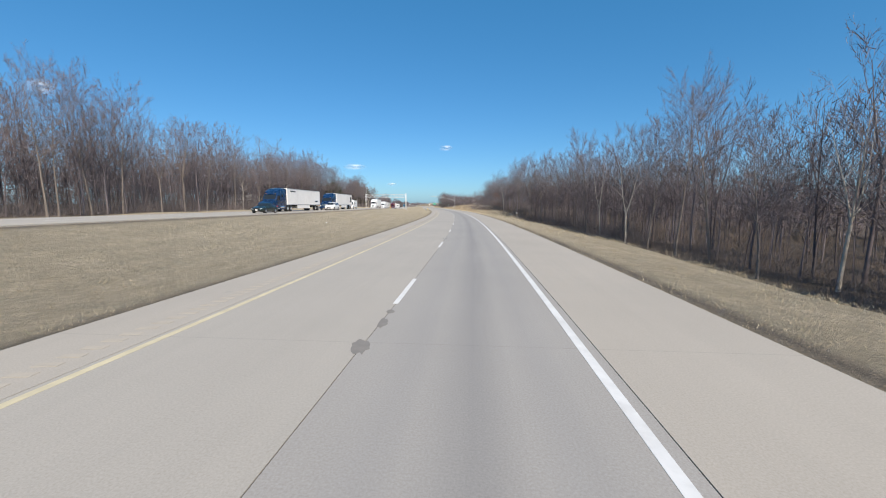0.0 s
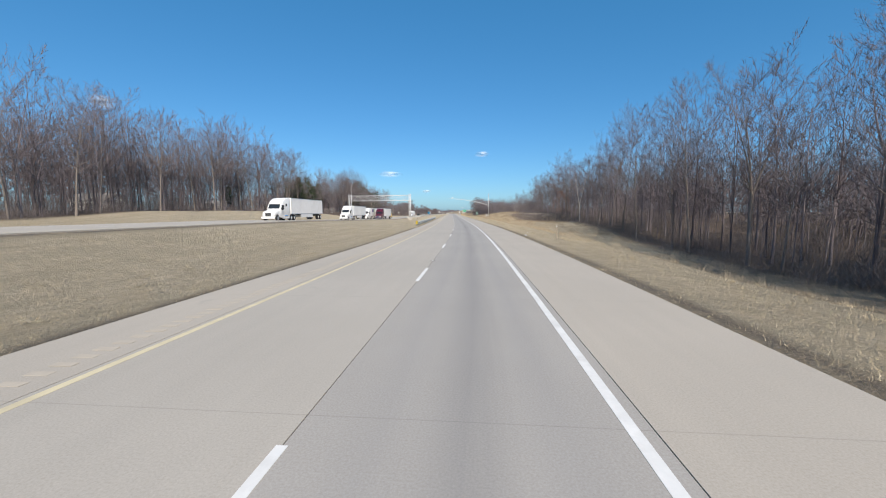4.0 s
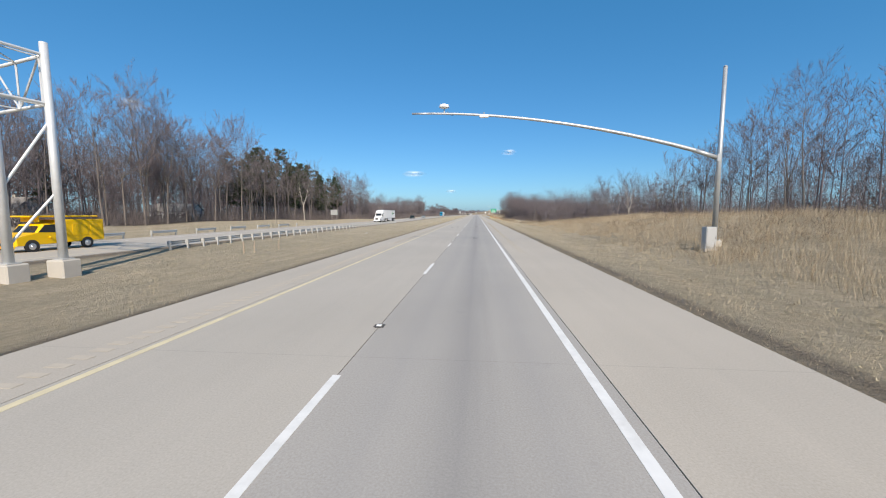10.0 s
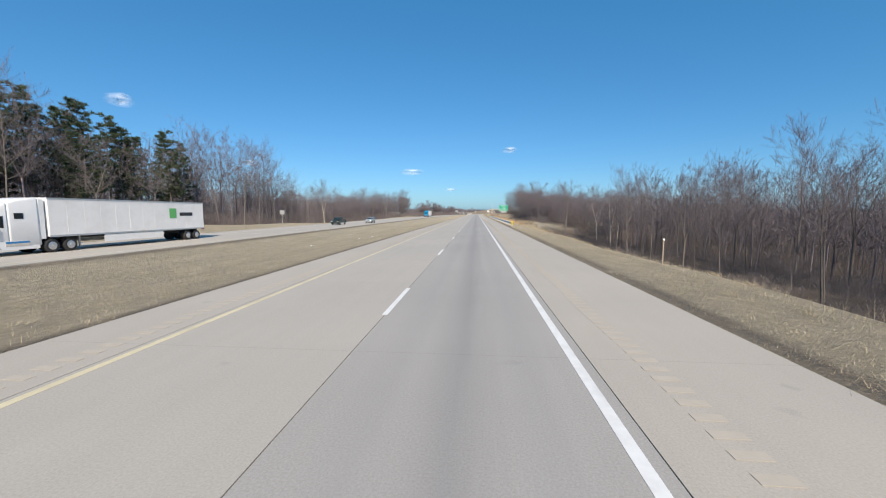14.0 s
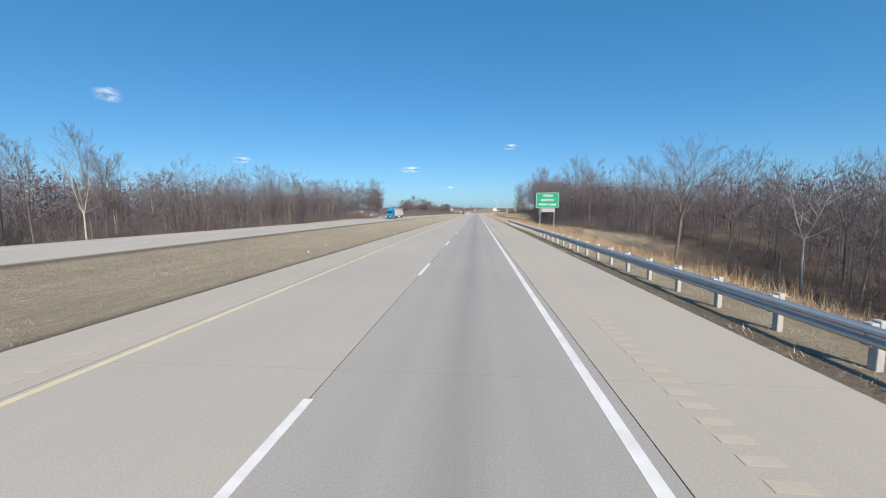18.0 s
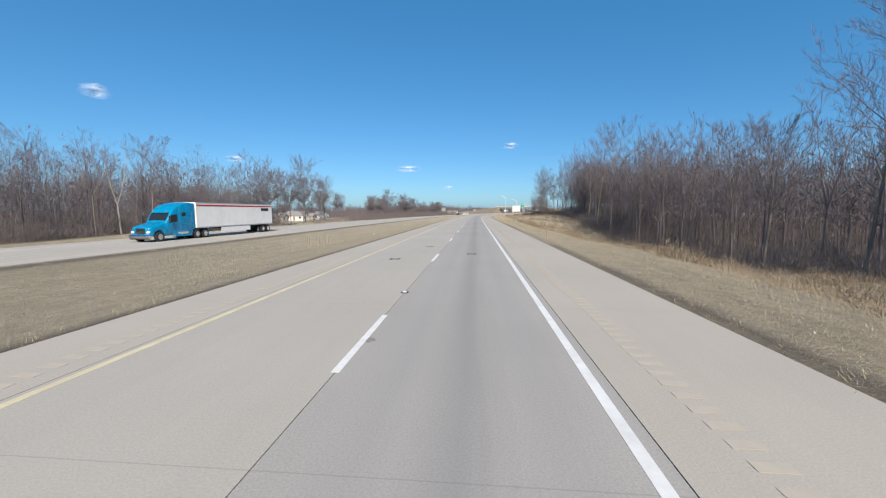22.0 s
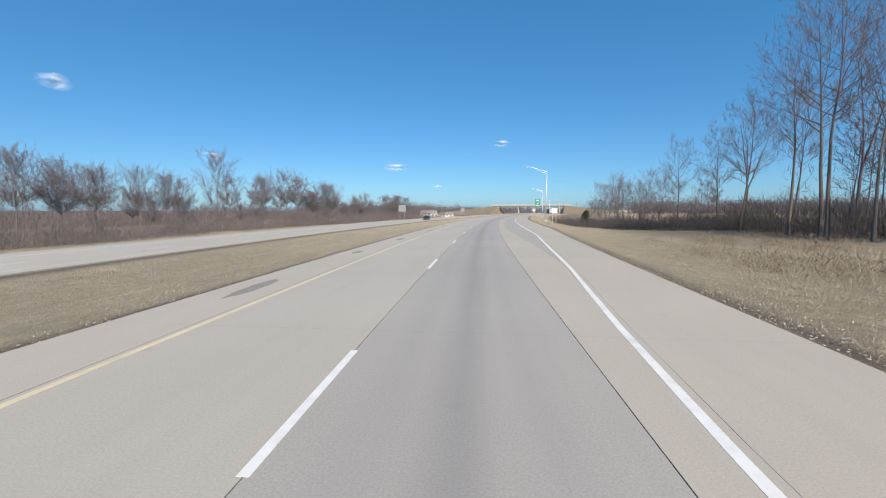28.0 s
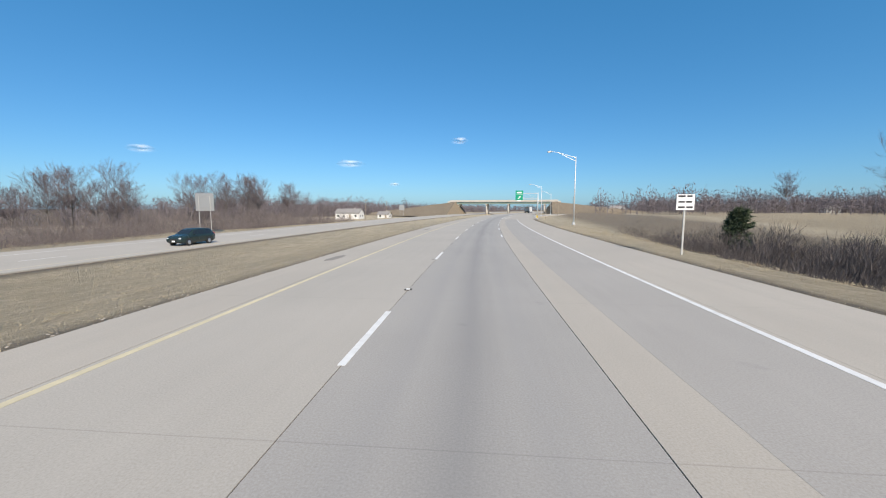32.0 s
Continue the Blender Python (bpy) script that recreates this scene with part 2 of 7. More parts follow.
M_NEEDLE = stalk_material("pine_needles", [(0.0, (0.026, 0.042, 0.024)), (0.6, (0.055, 0.08, 0.042)), (1.0, (0.115, 0.145, 0.075))])
M_OAKLEAF = stalk_material("dead_oak_leaves", [(0.0, (0.16, 0.07, 0.04)), (1.0, (0.32, 0.16, 0.09))])
M_BARK = bark_material("grey_brown_bark", (0.085, 0.072, 0.066), (0.23, 0.20, 0.182))
M_DARKBARK = bark_material("dark_wet_bark", (0.045, 0.038, 0.034), (0.14, 0.12, 0.108))
M_PALEBARK = bark_material("pale_sycamore_bark", (0.30, 0.26, 0.21), (0.72, 0.68, 0.60), 0.5)
M_GALV = plain("galvanised_steel", (0.50, 0.52, 0.53), 0.45, 0.55, 0.12, 8, 0.12)
M_GALVPOST = plain("weathered_steel_post", (0.50, 0.50, 0.48), 0.65, 0.25, 0.18, 6, 0.35)
M_ALU = plain("pale_aluminium_truss", (0.66, 0.68, 0.69), 0.5, 0.35, 0.08, 5, 0.1)
M_WHITE = plain("white_vehicle_paint", (0.78, 0.78, 0.77), 0.3, 0, 0.04, 1.5, 0.08)
M_TRAILER = plain("white_trailer_panel", (0.80, 0.79, 0.77), 0.45, 0, 0.05, 1.2, 0.16)
M_ROADWHITE = plain("worn_white_road_paint", (0.74, 0.73, 0.70), 0.8, 0, 0.14, 4, 0.25)
M_ROADYELLOW = plain("worn_yellow_road_paint", (0.64, 0.56, 0.37), 0.8, 0, 0.2, 3, 0.25)
M_SIGNGREEN = plain("green_sign_sheeting", (0.0, 0.30, 0.17), 0.4, 0, 0.05, 2)
M_SIGNWHITE = plain("white_sign_sheeting", (0.80, 0.80, 0.79), 0.45, 0, 0.04, 2)
M_SIGNBACK = plain("bare_sign_back", (0.40, 0.41, 0.41), 0.5, 0.4, 0.08, 2)
M_YELLOW = plain("yellow_sheeting", (0.85, 0.60, 0.02), 0.45, 0, 0.05, 2)
M_BLACK = plain("black_plastic", (0.018, 0.018, 0.019), 0.5, 0, 0.2, 4)
M_RUBBER = plain("tyre_rubber", (0.022, 0.022, 0.023), 0.85, 0, 0.25, 6, 0.15)
M_RIM = plain("polished_wheel_metal", (0.62, 0.62, 0.63), 0.3, 0.9, 0.05, 6)
M_CHROME = plain("chrome", (0.75, 0.76, 0.78), 0.15, 1.0, 0.03, 4)
M_GLASS = plain("dark_tinted_glass", (0.02, 0.025, 0.03), 0.08, 0, 0.1, 1)
M_BLUE = plain("dark_blue_truck_paint", (0.008, 0.03, 0.085), 0.25, 0, 0.05, 1.5)
M_TEAL = plain("bright_blue_truck_paint", (0.0, 0.22, 0.42), 0.25, 0, 0.05, 1.5)
M_MAROON = plain("maroon_truck_paint", (0.085, 0.010, 0.022), 0.25, 0, 0.05, 1.5)
M_CARDARK = plain("dark_green_car_paint", (0.02, 0.035, 0.035), 0.22, 0, 0.05, 2)
M_CARSILVER = plain("silver_car_paint", (0.42, 0.46, 0.46), 0.3, 0.4, 0.04, 2)
M_TRUCKYELLOW = plain("yellow_truck_paint", (0.80, 0.48, 0.0), 0.3, 0, 0.05, 2)
M_LAMP = plain("headlamp_lens", (0.75, 0.77, 0.78), 0.12, 0.1, 0.03, 4)
M_RED = plain("red_lens", (0.45, 0.02, 0.015), 0.25, 0, 0.05, 4)
M_AMBER = plain("amber_lens", (0.8, 0.33, 0.02), 0.25, 0, 0.05, 4)
M_PURPLE = plain("purple_livery", (0.09, 0.03, 0.22), 0.4, 0, 0.04, 2)
M_LIVERYGREEN = plain("green_livery", (0.12, 0.42, 0.13), 0.4, 0, 0.04, 2)
M_DARKPRINT = plain("dark_lettering", (0.03, 0.03, 0.035), 0.5, 0, 0.1, 4)
M_HOUSEWALL = plain("white_house_siding", (0.72, 0.71, 0.68), 0.7, 0, 0.06, 1.2, 0.12)
M_TANWALL = plain("tan_house_siding", (0.45, 0.40, 0.33), 0.7, 0, 0.06, 1.2, 0.12)
M_ROOF = plain("grey_shingle_roof", (0.27, 0.255, 0.24), 0.9, 0, 0.2, 4, 0.2)
M_WOOD = plain("weathered_wood", (0.30, 0.25, 0.19), 0.85, 0, 0.2, 4, 0.2)
M_GIRDER = plain("green_painted_girder", (0.18, 0.25, 0.22), 0.55, 0, 0.08, 1.5, 0.15)
M_BRIDGECON = plain("bridge_concrete", (0.48, 0.45, 0.40), 0.85, 0, 0.1, 0.8, 0.2)
M_REFLECT = plain("reflector_white", (0.85, 0.85, 0.82), 0.3, 0, 0.05, 4)
M_GREYBOX = plain("grey_cabinet_metal", (0.50, 0.51, 0.51), 0.45, 0.4, 0.06, 3)
M_LITTER = plain("white_litter", (0.8, 0.8, 0.78), 0.6, 0, 0.05, 6)
M_STONE = plain("pale_limestone", (0.36, 0.32, 0.27), 0.9, 0, 0.2, 5, 0.15)


# ---------- the road's line: heading in degrees (right of north) by metres along ----------
HEADING = [(-400, 11), (-40, 11), (0, 9.05), (30, 7.65), (60, 6.05), (100, 4.0), (140, 1.95), (165, 0.8), (190, 0.15), (215, 0), (640, 0),
           (690, 0.3), (720, 0.9), (745, 1.9), (791, 4.3), (845, 7.6), (1000, 17), (1100, 22), (1200, 25), (5400, 25)]
S_GRID = np.arange(-400.0, 5400.5, 1.0)
H_GRID = np.radians(np.interp(S_GRID, [a for a, _ in HEADING], [b for _, b in HEADING]))
KERNEL = np.exp(-(np.arange(-30, 31) / 14.0) ** 2)
H_GRID = np.convolve(np.pad(H_GRID, 30, "edge"), KERNEL / KERNEL.sum(), "valid")
X_GRID = np.concatenate([[0], np.cumsum((np.sin(H_GRID[1:]) + np.sin(H_GRID[:-1])) / 2)])
Y_GRID = np.concatenate([[0], np.cumsum((np.cos(H_GRID[1:]) + np.cos(H_GRID[:-1])) / 2)])
X_GRID, Y_GRID = X_GRID - X_GRID[400], Y_GRID - Y_GRID[400]


def road_xy(s, u):
    """World place of points s metres along and u metres right of the lane line."""
    s, u = np.asarray(s, float), np.asarray(u, float)
    h = np.interp(s, S_GRID, H_GRID)
    return np.interp(s, S_GRID, X_GRID) + u * np.cos(h), np.interp(s, S_GRID, Y_GRID) - u * np.sin(h)


def spot(s, u, z=0.0, turn=0.0):
    """Pose at a place by the road: y along it, x to its right, turned by turn degrees."""
    x, y = road_xy(s, u)
    return pose(float(x), float(y), z, 0, 0, turn - math.degrees(float(np.interp(s, S_GRID, H_GRID))))


def table(s, rows):
    return np.interp(s, [a for a, _ in rows], [b for _, b in rows])


def smooth01(x):
    x = np.clip(x, 0, 1)
    return x * x * (3 - 2 * x)


EDGE_R = [(-400, 7.0), (728, 7.0), (790, 10.9), (1000, 11.2), (5400, 11.2)]      # pavement's outer edge
LINE_R = [(-400, 3.62), (728, 3.62), (743, 4.7), (754, 5.9), (776, 7.4), (5400, 7.4)]   # white edge line
EDGE_L = -5.75
OPP_IN, OPP_OUT = -24.0, -37.0       # far carriageway
OPP_Z = [(-400, 1.2), (110, 1.2), (165, 1.05), (185, 0.7), (232, 0.0), (258, -0.4), (300, -0.5), (400, -0.7), (550, -0.6), (650, -0.85), (740, -1.15), (900, -1.15), (1000, -0.8), (1200, 0), (5400, 0)]
RIGHT_Z = [(-400, -7), (70, -7), (120, -5.5), (180, -4.6), (205, -2.6), (225, -1.0), (242, -0.6), (258, -1.2), (273, 0.8), (292, 1.8), (330, 1.7), (352, 0.6), (366, -2.2), (380, -5.2), (400, -7.8), (425, -9.2), (450, -10.4), (530, -10.4), (557, -8.4), (582, -4.2),
           (605, -3.5), (640, -5.6), (675, -3.4), (700, -1.2), (735, 0.1), (788, 0.2), (810, -1.8), (830, -3.4), (872, -4.0), (898, -2.6), (935, -0.8), (990, 0.0), (1150, 0.0), (1300, -1), (5400, -1)]
LEFT_Z = [(-400, 0.3), (0, 0.3), (150, 0.9), (190, 2.6), (240, 3.2), (272, 2.0), (298, 0.5), (400, 0), (470, -1.2), (540, -3.8), (600, -2.2), (650, -2), (740, -2.6), (900, -2.6), (1200, -1.5), (5400, -1)]
FALL_R = [(-400, 22), (210, 22), (260, 20), (352, 20), (372, 17), (400, 19), (440, 22), (530, 24), (565, 24), (585, 20), (610, 18), (640, 14), (690, 15), (740, 22), (780, 20), (822, 13), (880, 13), (905, 20), (5400, 22)]
WOODS_R = [(-400, 40), (200, 42), (250, 45), (300, 47), (330, 51), (365, 52), (400, 56), (430, 60), (465, 60), (490, 54), (520, 52), (545, 57), (566, 57), (582, 47), (602, 39), (690, 37), (730, 39), (770, 44), (5400, 44)]
WOODS_L = [(-400, -70), (150, -70), (260, -72), (330, -66), (505, -68), (530, -70), (580, -62), (700, -65), (714, -100), (5400, -100)]


def ripple(s, u, f, seed):
    return np.sin(s * f + seed) * np.cos(u * f * 1.3 + seed * 2.1) + 0.5 * np.sin(s * f * 2.7 + u * f * 1.9 + seed * 3.3)


def ground_z(s, u):
    """Height of the earth at places along and across the road."""
    s, u = np.broadcast_arrays(np.asarray(s, float), np.asarray(u, float))
    er, zr, zl, zo = table(s, EDGE_R), table(s, RIGHT_Z), table(s, LEFT_Z), table(s, OPP_Z)
    d = u - er
    verge = -0.04 - 0.045 * np.clip(d, 0, 5)
    far = verge + (zr - verge) * smooth01((d - 3.0) / table(s, FALL_R))
    right = far + 0.10 * ripple(s, u, 0.23, 1.0) * smooth01((d - 1.5) / 5) + 0.35 * ripple(s, u, 0.06, 2.0) * smooth01((d - 9) / 15)
    right = right + (-1 - right) * smooth01((d - 140) / 260)
    # median: a shallow swale between the two carriageways
    m = np.clip((EDGE_L - u) / (EDGE_L - OPP_IN), 0, 1)
    med = -0.04 + (zo - 0.04) * smooth01(m) - 0.75 * np.sin(np.pi * m) ** 1.2 + 0.05 * ripple(s, u, 0.3, 3.0) * np.sin(np.pi * m)
    q = OPP_OUT - u
    left = (zo - 0.06) + (zl - zo - 0.1) * smooth01((q - 1.5) / 26) - 0.35 * np.exp(-((q - 7) / 3.5) ** 2) + 0.25 * ripple(s, u, 0.07, 4.0) * smooth01((q - 6) / 12)
    left = left + (-1 - left) * smooth01((q - 140) / 260)
    z = np.where(u > 0, right, np.where(u > OPP_IN, med, left))
    on_road = (u < er - 0.35) & (u > EDGE_L + 0.35)
    on_opp = (u < OPP_IN - 0.35) & (u > OPP_OUT + 0.35)
    return np.where(on_road, -0.22, np.where(on_opp, zo - 0.25, z))


# ---------- mesh tools ----------
class Geo:
    """Collects corners and faces of one mesh."""

    def __init__(self):
        self.v, self.f = [], []

    def add(self, verts, faces):
        k = len(self.v)
        self.v += [tuple(p) for p in verts]
        self.f += [tuple(i + k for i in q) for q in faces]
        return self

    def box(self, c, s, bevel=0.0):
        """A box by centre and size, its edges chamfered."""
        hx, hy, hz = s[0] / 2, s[1] / 2, s[2] / 2
        b = min(bevel, hx * 0.8, hy * 0.8, hz * 0.8)
        if b <= 0:
            vs = [(c[0] + x * hx, c[1] + y * hy, c[2] + z * hz) for x in (-1, 1) for y in (-1, 1) for z in (-1, 1)]
            return self.add(vs, [(0, 1, 3, 2), (4, 6, 7, 5), (0, 4, 5, 1), (2, 3, 7, 6), (0, 2, 6, 4), (1, 5, 7, 3)])
        vs, ix = [], {}
        for x in (-1, 1):
            for y in (-1, 1):
                for z in (-1, 1):
                    for a in range(3):
                        off = [hx - b, hy - b, hz - b]
                        off[a] += b
                        ix[(x, y, z, a)] = len(vs)
                        vs.append((c[0] + x * off[0], c[1] + y * off[1], c[2] + z * off[2]))
        fs = []
        for a in range(3):
            o1, o2 = (a + 1) % 3, (a + 2) % 3
            for sgn in (-1, 1):
                quad = []
                for p, q in ((-1, -1), (1, -1), (1, 1), (-1, 1)):
                    k = [0, 0, 0]
                    k[a], k[o1], k[o2] = sgn, p, q
                    quad.append(ix[(*k, a)])
                fs.append(tuple(quad) if sgn > 0 else tuple(reversed(quad)))
            for p in (-1, 1):
                for q in (-1, 1):
                    k0, k1 = [0, 0, 0], [0, 0, 0]
                    k0[o1], k0[o2], k0[a] = p, q, -1
                    k1[o1], k1[o2], k1[a] = p, q, 1
                    f = (ix[(*k0, o1)], ix[(*k1, o1)], ix[(*k1, o2)], ix[(*k0, o2)])
                    fs.append(f if p * q < 0 else tuple(reversed(f)))
        for x in (-1, 1):
            for y in (-1, 1):
                for z in (-1, 1):
                    f = (ix[(x, y, z, 0)], ix[(x, y, z, 1)], ix[(x, y, z, 2)])
                    fs.append(f if x * y * z > 0 else tuple(reversed(f)))
        return self.add(vs, fs)

    def tube(self, p0, p1, r0, r1=None, sides=8, caps=True):
        r1 = r0 if r1 is None else r1
        p0, p1 = Vector(p0), Vector(p1)
        d = (p1 - p0).normalized()
        a = d.orthogonal().normalized()
        b = d.cross(a)
        vs = [p + (a * math.cos(2 * math.pi * i / sides) + b * math.sin(2 * math.pi * i / sides)) * r for p, r in ((p0, r0), (p1, r1)) for i in range(sides)]
        fs = [(i, (i + 1) % sides, sides + (i + 1) % sides, sides + i) for i in range(sides)]
        if caps:
            fs += [tuple(reversed(range(sides))), tuple(range(sides, 2 * sides))]
        return self.add(vs, fs)

    def path(self, pts, radii, sides=8):
        for i in range(len(pts) - 1):
            self.tube(pts[i], pts[i + 1], radii[i], radii[i + 1], sides, caps=i in (0, len(pts) - 2))
        return self

    def prism(self, profile, x0, x1, inset=0.0, bevel=0.0):
        """A side outline in (y, z) drawn out from x0 to x1, its two flanks drawn in by inset over bevel."""
        cy, cz = sum(p[0] for p in profile) / len(profile), sum(p[1] for p in profile) / len(profile)
        k = len(profile)

        def ring(x, g):
            out = []
            for y, z in profile:
                n = math.hypot(y - cy, z - cz) or 1
                out.append((x, y - (y - cy) / n * g, z - (z - cz) / n * g))
            return out
        rings = [ring(x0, 0), ring(x1, 0)] if bevel <= 0 else [ring(x0, inset), ring(x0 + bevel, 0), ring(x1 - bevel, 0), ring(x1, inset)]
        vs = [p for r in rings for p in r]
        fs = [(j * k + i, j * k + (i + 1) % k, (j + 1) * k + (i + 1) % k, (j + 1) * k + i) for j in range(len(rings) - 1) for i in range(k)]
        fs += [tuple(reversed(range(k))), tuple(range((len(rings) - 1) * k, len(rings) * k))]
        return self.add(vs, fs)

    def mesh(self, name, mat, smooth=False):
        me = bpy.data.meshes.new(name)
        me.from_pydata([tuple(p) for p in self.v], [], self.f)
        me.materials.append(mat)
        if smooth:
            me.shade_smooth()
        b = bmesh.new()
        b.from_mesh(me)
        bmesh.ops.recalc_face_normals(b, faces=b.faces)
        b.to_mesh(me)
        b.free()
        return me


def quick_mesh(name, verts, tris, mat):
    """A large mesh of triangles, straight from arrays."""
    me = bpy.data.meshes.new(name)
    verts, tris = np.asarray(verts, np.float32), np.asarray(tris, np.int32)
    me.vertices.add(len(verts))
    me.vertices.foreach_set("co", verts.ravel())
    me.loops.add(tris.size)
    me.loops.foreach_set("vertex_index", tris.ravel())
    me.polygons.add(len(tris))
    me.polygons.foreach_set("loop_start", np.arange(0, tris.size, 3, dtype=np.int32))
    me.polygons.foreach_set("loop_total", np.full(len(tris), 3, np.int32))
    me.materials.append(mat)
    me.update(calc_edges=True)
    return me


def part(name, geo, mat, parent, label="", smooth=False):
    me = geo if isinstance(geo, bpy.types.Mesh) else geo.mesh(name, mat, smooth)
    ob = new(name, me)
    ob.parent = parent
    if label:
        ob["label"] = label
    return ob


def thing(name, label, category, m=None, group=""):
    ob = tagged(new(name), label, category, group)
    ob.empty_display_size = 0.2
    if m is not None:
        ob.matrix_world = m
    return ob


def text_mesh(body, size, mat, align="CENTER", thick=0.004):
    cu = bpy.data.curves.new("letters", "FONT")
    cu.body, cu.size, cu.align_x, cu.align_y, cu.extrude = body, size, align, "CENTER", thick
    cu.resolution_u = 3
    ob = bpy.data.objects.new("letters", cu)
    scene.collection.objects.link(ob)
    me = bpy.data.meshes.new_from_object(ob.evaluated_get(bpy.context.evaluated_depsgraph_get()))
    bpy.data.objects.remove(ob)
    me.materials.clear()
    me.materials.append(mat)
    return me


# ---------- ground ----------
def build_ground():
    ws = np.unique(np.round(np.concatenate([np.arange(-8, 14.1, 0.5), np.arange(-22, -8, 1.0), np.arange(-40, -22, 0.5), np.arange(-64, -40, 2.0), np.arange(14, 46, 1.5),
                                            np.arange(46, 120, 6), np.arange(-120, -64, 6), np.arange(120, 420, 40), np.arange(-420, -120, 40),
                                            np.array([-3500, -2600, -1800, -1200, -800, -560, 560, 800, 1200, 1800, 2600, 3500])]), 3))
    ys = np.concatenate([np.arange(-390, -40, 25), np.arange(-40, 1200, 4.0), np.arange(1200, 1800, 25), np.arange(1800, 4400, 200)])
    s_y = np.interp(ys, Y_GRID, S_GRID)
    hh = np.interp(s_y, S_GRID, H_GRID)
    W, Sy = np.meshgrid(ws, s_y)
    Hh = np.repeat(hh[:, None], len(ws), 1)
    U = W * np.cos(Hh)
    S = Sy + np.clip(W, -300, 300) * np.sin(Hh)
    Z = ground_z(S, U)
    X = np.interp(ys, Y_GRID, X_GRID)[:, None] + W
    Y = np.repeat(ys[:, None], len(ws), 1)
    far = smooth01((np.abs(W) - 420) / 1500) * 3 + smooth01((Y - 1500) / 1500) * 2
    Z = Z + far
    nr, nc = Z.shape
    verts = np.stack([X, Y, Z], -1).reshape(-1, 3)
    idx = np.arange(nr * nc).reshape(nr, nc)
    a, b, c, d = idx[:-1, :-1].ravel(), idx[:-1, 1:].ravel(), idx[1:, 1:].ravel(), idx[1:, :-1].ravel()
    me = quick_mesh("ground", verts, np.concatenate([np.stack([a, b, c], 1), np.stack([a, c, d], 1)]), M_GROUND)
    me.shade_smooth()
    # what covers it: leaf litter under the woods, stubble field, bare earth along the pavement
    wr, wl_ = table(S, WOODS_R), table(S, WOODS_L)
    litter = np.maximum(smooth01((U - wr + 6) / 6) * smooth01((865 - S) / 25), smooth01((wl_ - U + 5) / 6) * smooth01((720 - S) / 40))
    litter = np.maximum(litter, np.maximum(smooth01((U - 190) / 40), smooth01((-112 - U) / 20)))
    litter = np.maximum(litter, smooth01((Y - 1500) / 200))
    litter = np.maximum(litter, smooth01((U - 16) / 8) * smooth01((S - 760) / 20) * smooth01((46 - U) / 10) * smooth01((880 - S) / 30) * 0.7)
    litter = np.maximum(litter, smooth01((U - 19 - np.clip(S - 480, 0, 80) * 0.16) / 6) * smooth01((S - 372) / 12) * smooth01((580 - S) / 20))
    litter = np.maximum(litter, smooth01((U - 17) / 10) * smooth01((S - 860) / 20) * smooth01((62 - U) / 12) * 0.72)
    litter = np.maximum(litter, smooth01((U - 11) / 7) * smooth01((178 - S) / 25) * 0.5)
    litter = np.maximum(litter, smooth01((U - 11) / 7) * smooth01((S - 600) / 25) * smooth01((860 - S) / 25) * 0.08)
    litter = np.maximum(litter, smooth01((U - 12) / 6) * smooth01((S - 262) / 15) * smooth01((378 - S) / 12) * 0.07)
    field = smooth01((U - 58) / 12) * smooth01((S - 855) / 30)
    edge = np.maximum(np.exp(-((U - table(S, EDGE_R) - 0.35) / 0.45) ** 2), np.exp(-((U - EDGE_L + 0.3) / 0.35) ** 2))
    edge = np.maximum(edge, np.exp(-((U - OPP_IN - 0.3) / 0.6) ** 2))
    col = me.color_attributes.new("cover", "FLOAT_COLOR", "POINT")
    col.data.foreach_set("color", np.stack([litter, field, edge * 0.85, np.ones_like(edge)], -1).astype(np.float32).ravel())
    tagged(new("ground", me), "rolling earth under dry winter grass, leaf litter and stubble", "ground", kind="structure")


build_ground()


# ---------- pavements ----------
def ribbon(name, mat, left, right, s0, s1, top, label, step=4.0, depth=0.28, kind="structure", category="road"):
    """A paved strip between two lines (functions of the way along), with thickness and metre UVs."""
    ss = np.linspace(s0, s1, max(2, int((s1 - s0) / step) + 1))
    lu, ru, zz = left(ss), right(ss), top(ss)
    rows = []
    for u, dz in ((lu, -depth), (lu, 0), (ru, 0), (ru, -depth)):
        x, y = road_xy(ss, u)
        rows.append(np.stack([x, y, zz + dz], 1))
    verts = np.stack(rows, 1).reshape(-1, 3)
    faces, uvs = [], []
    for i in range(len(ss) - 1):
        for j in range(3):
            q = (i * 4 + j, i * 4 + j + 1, i * 4 + j + 5, i * 4 + j + 4)
            faces.append(q)
            for k in q:
                r, c = divmod(k, 4)
                uvs += [float((lu, lu, ru, ru)[c][r]), float(ss[r])]
    me = bpy.data.meshes.new(name)
    me.from_pydata(verts.tolist(), [], faces)
    layer = me.uv_layers.new(name="road")
    layer.data.foreach_set("uv", np.array(uvs, np.float32))
    me.materials.append(mat)
    return tagged(new(name, me), label, category, kind=kind)


def const(v):
    return lambda s: np.full_like(s, v)


def line_r(s):
    return table(s, LINE_R)


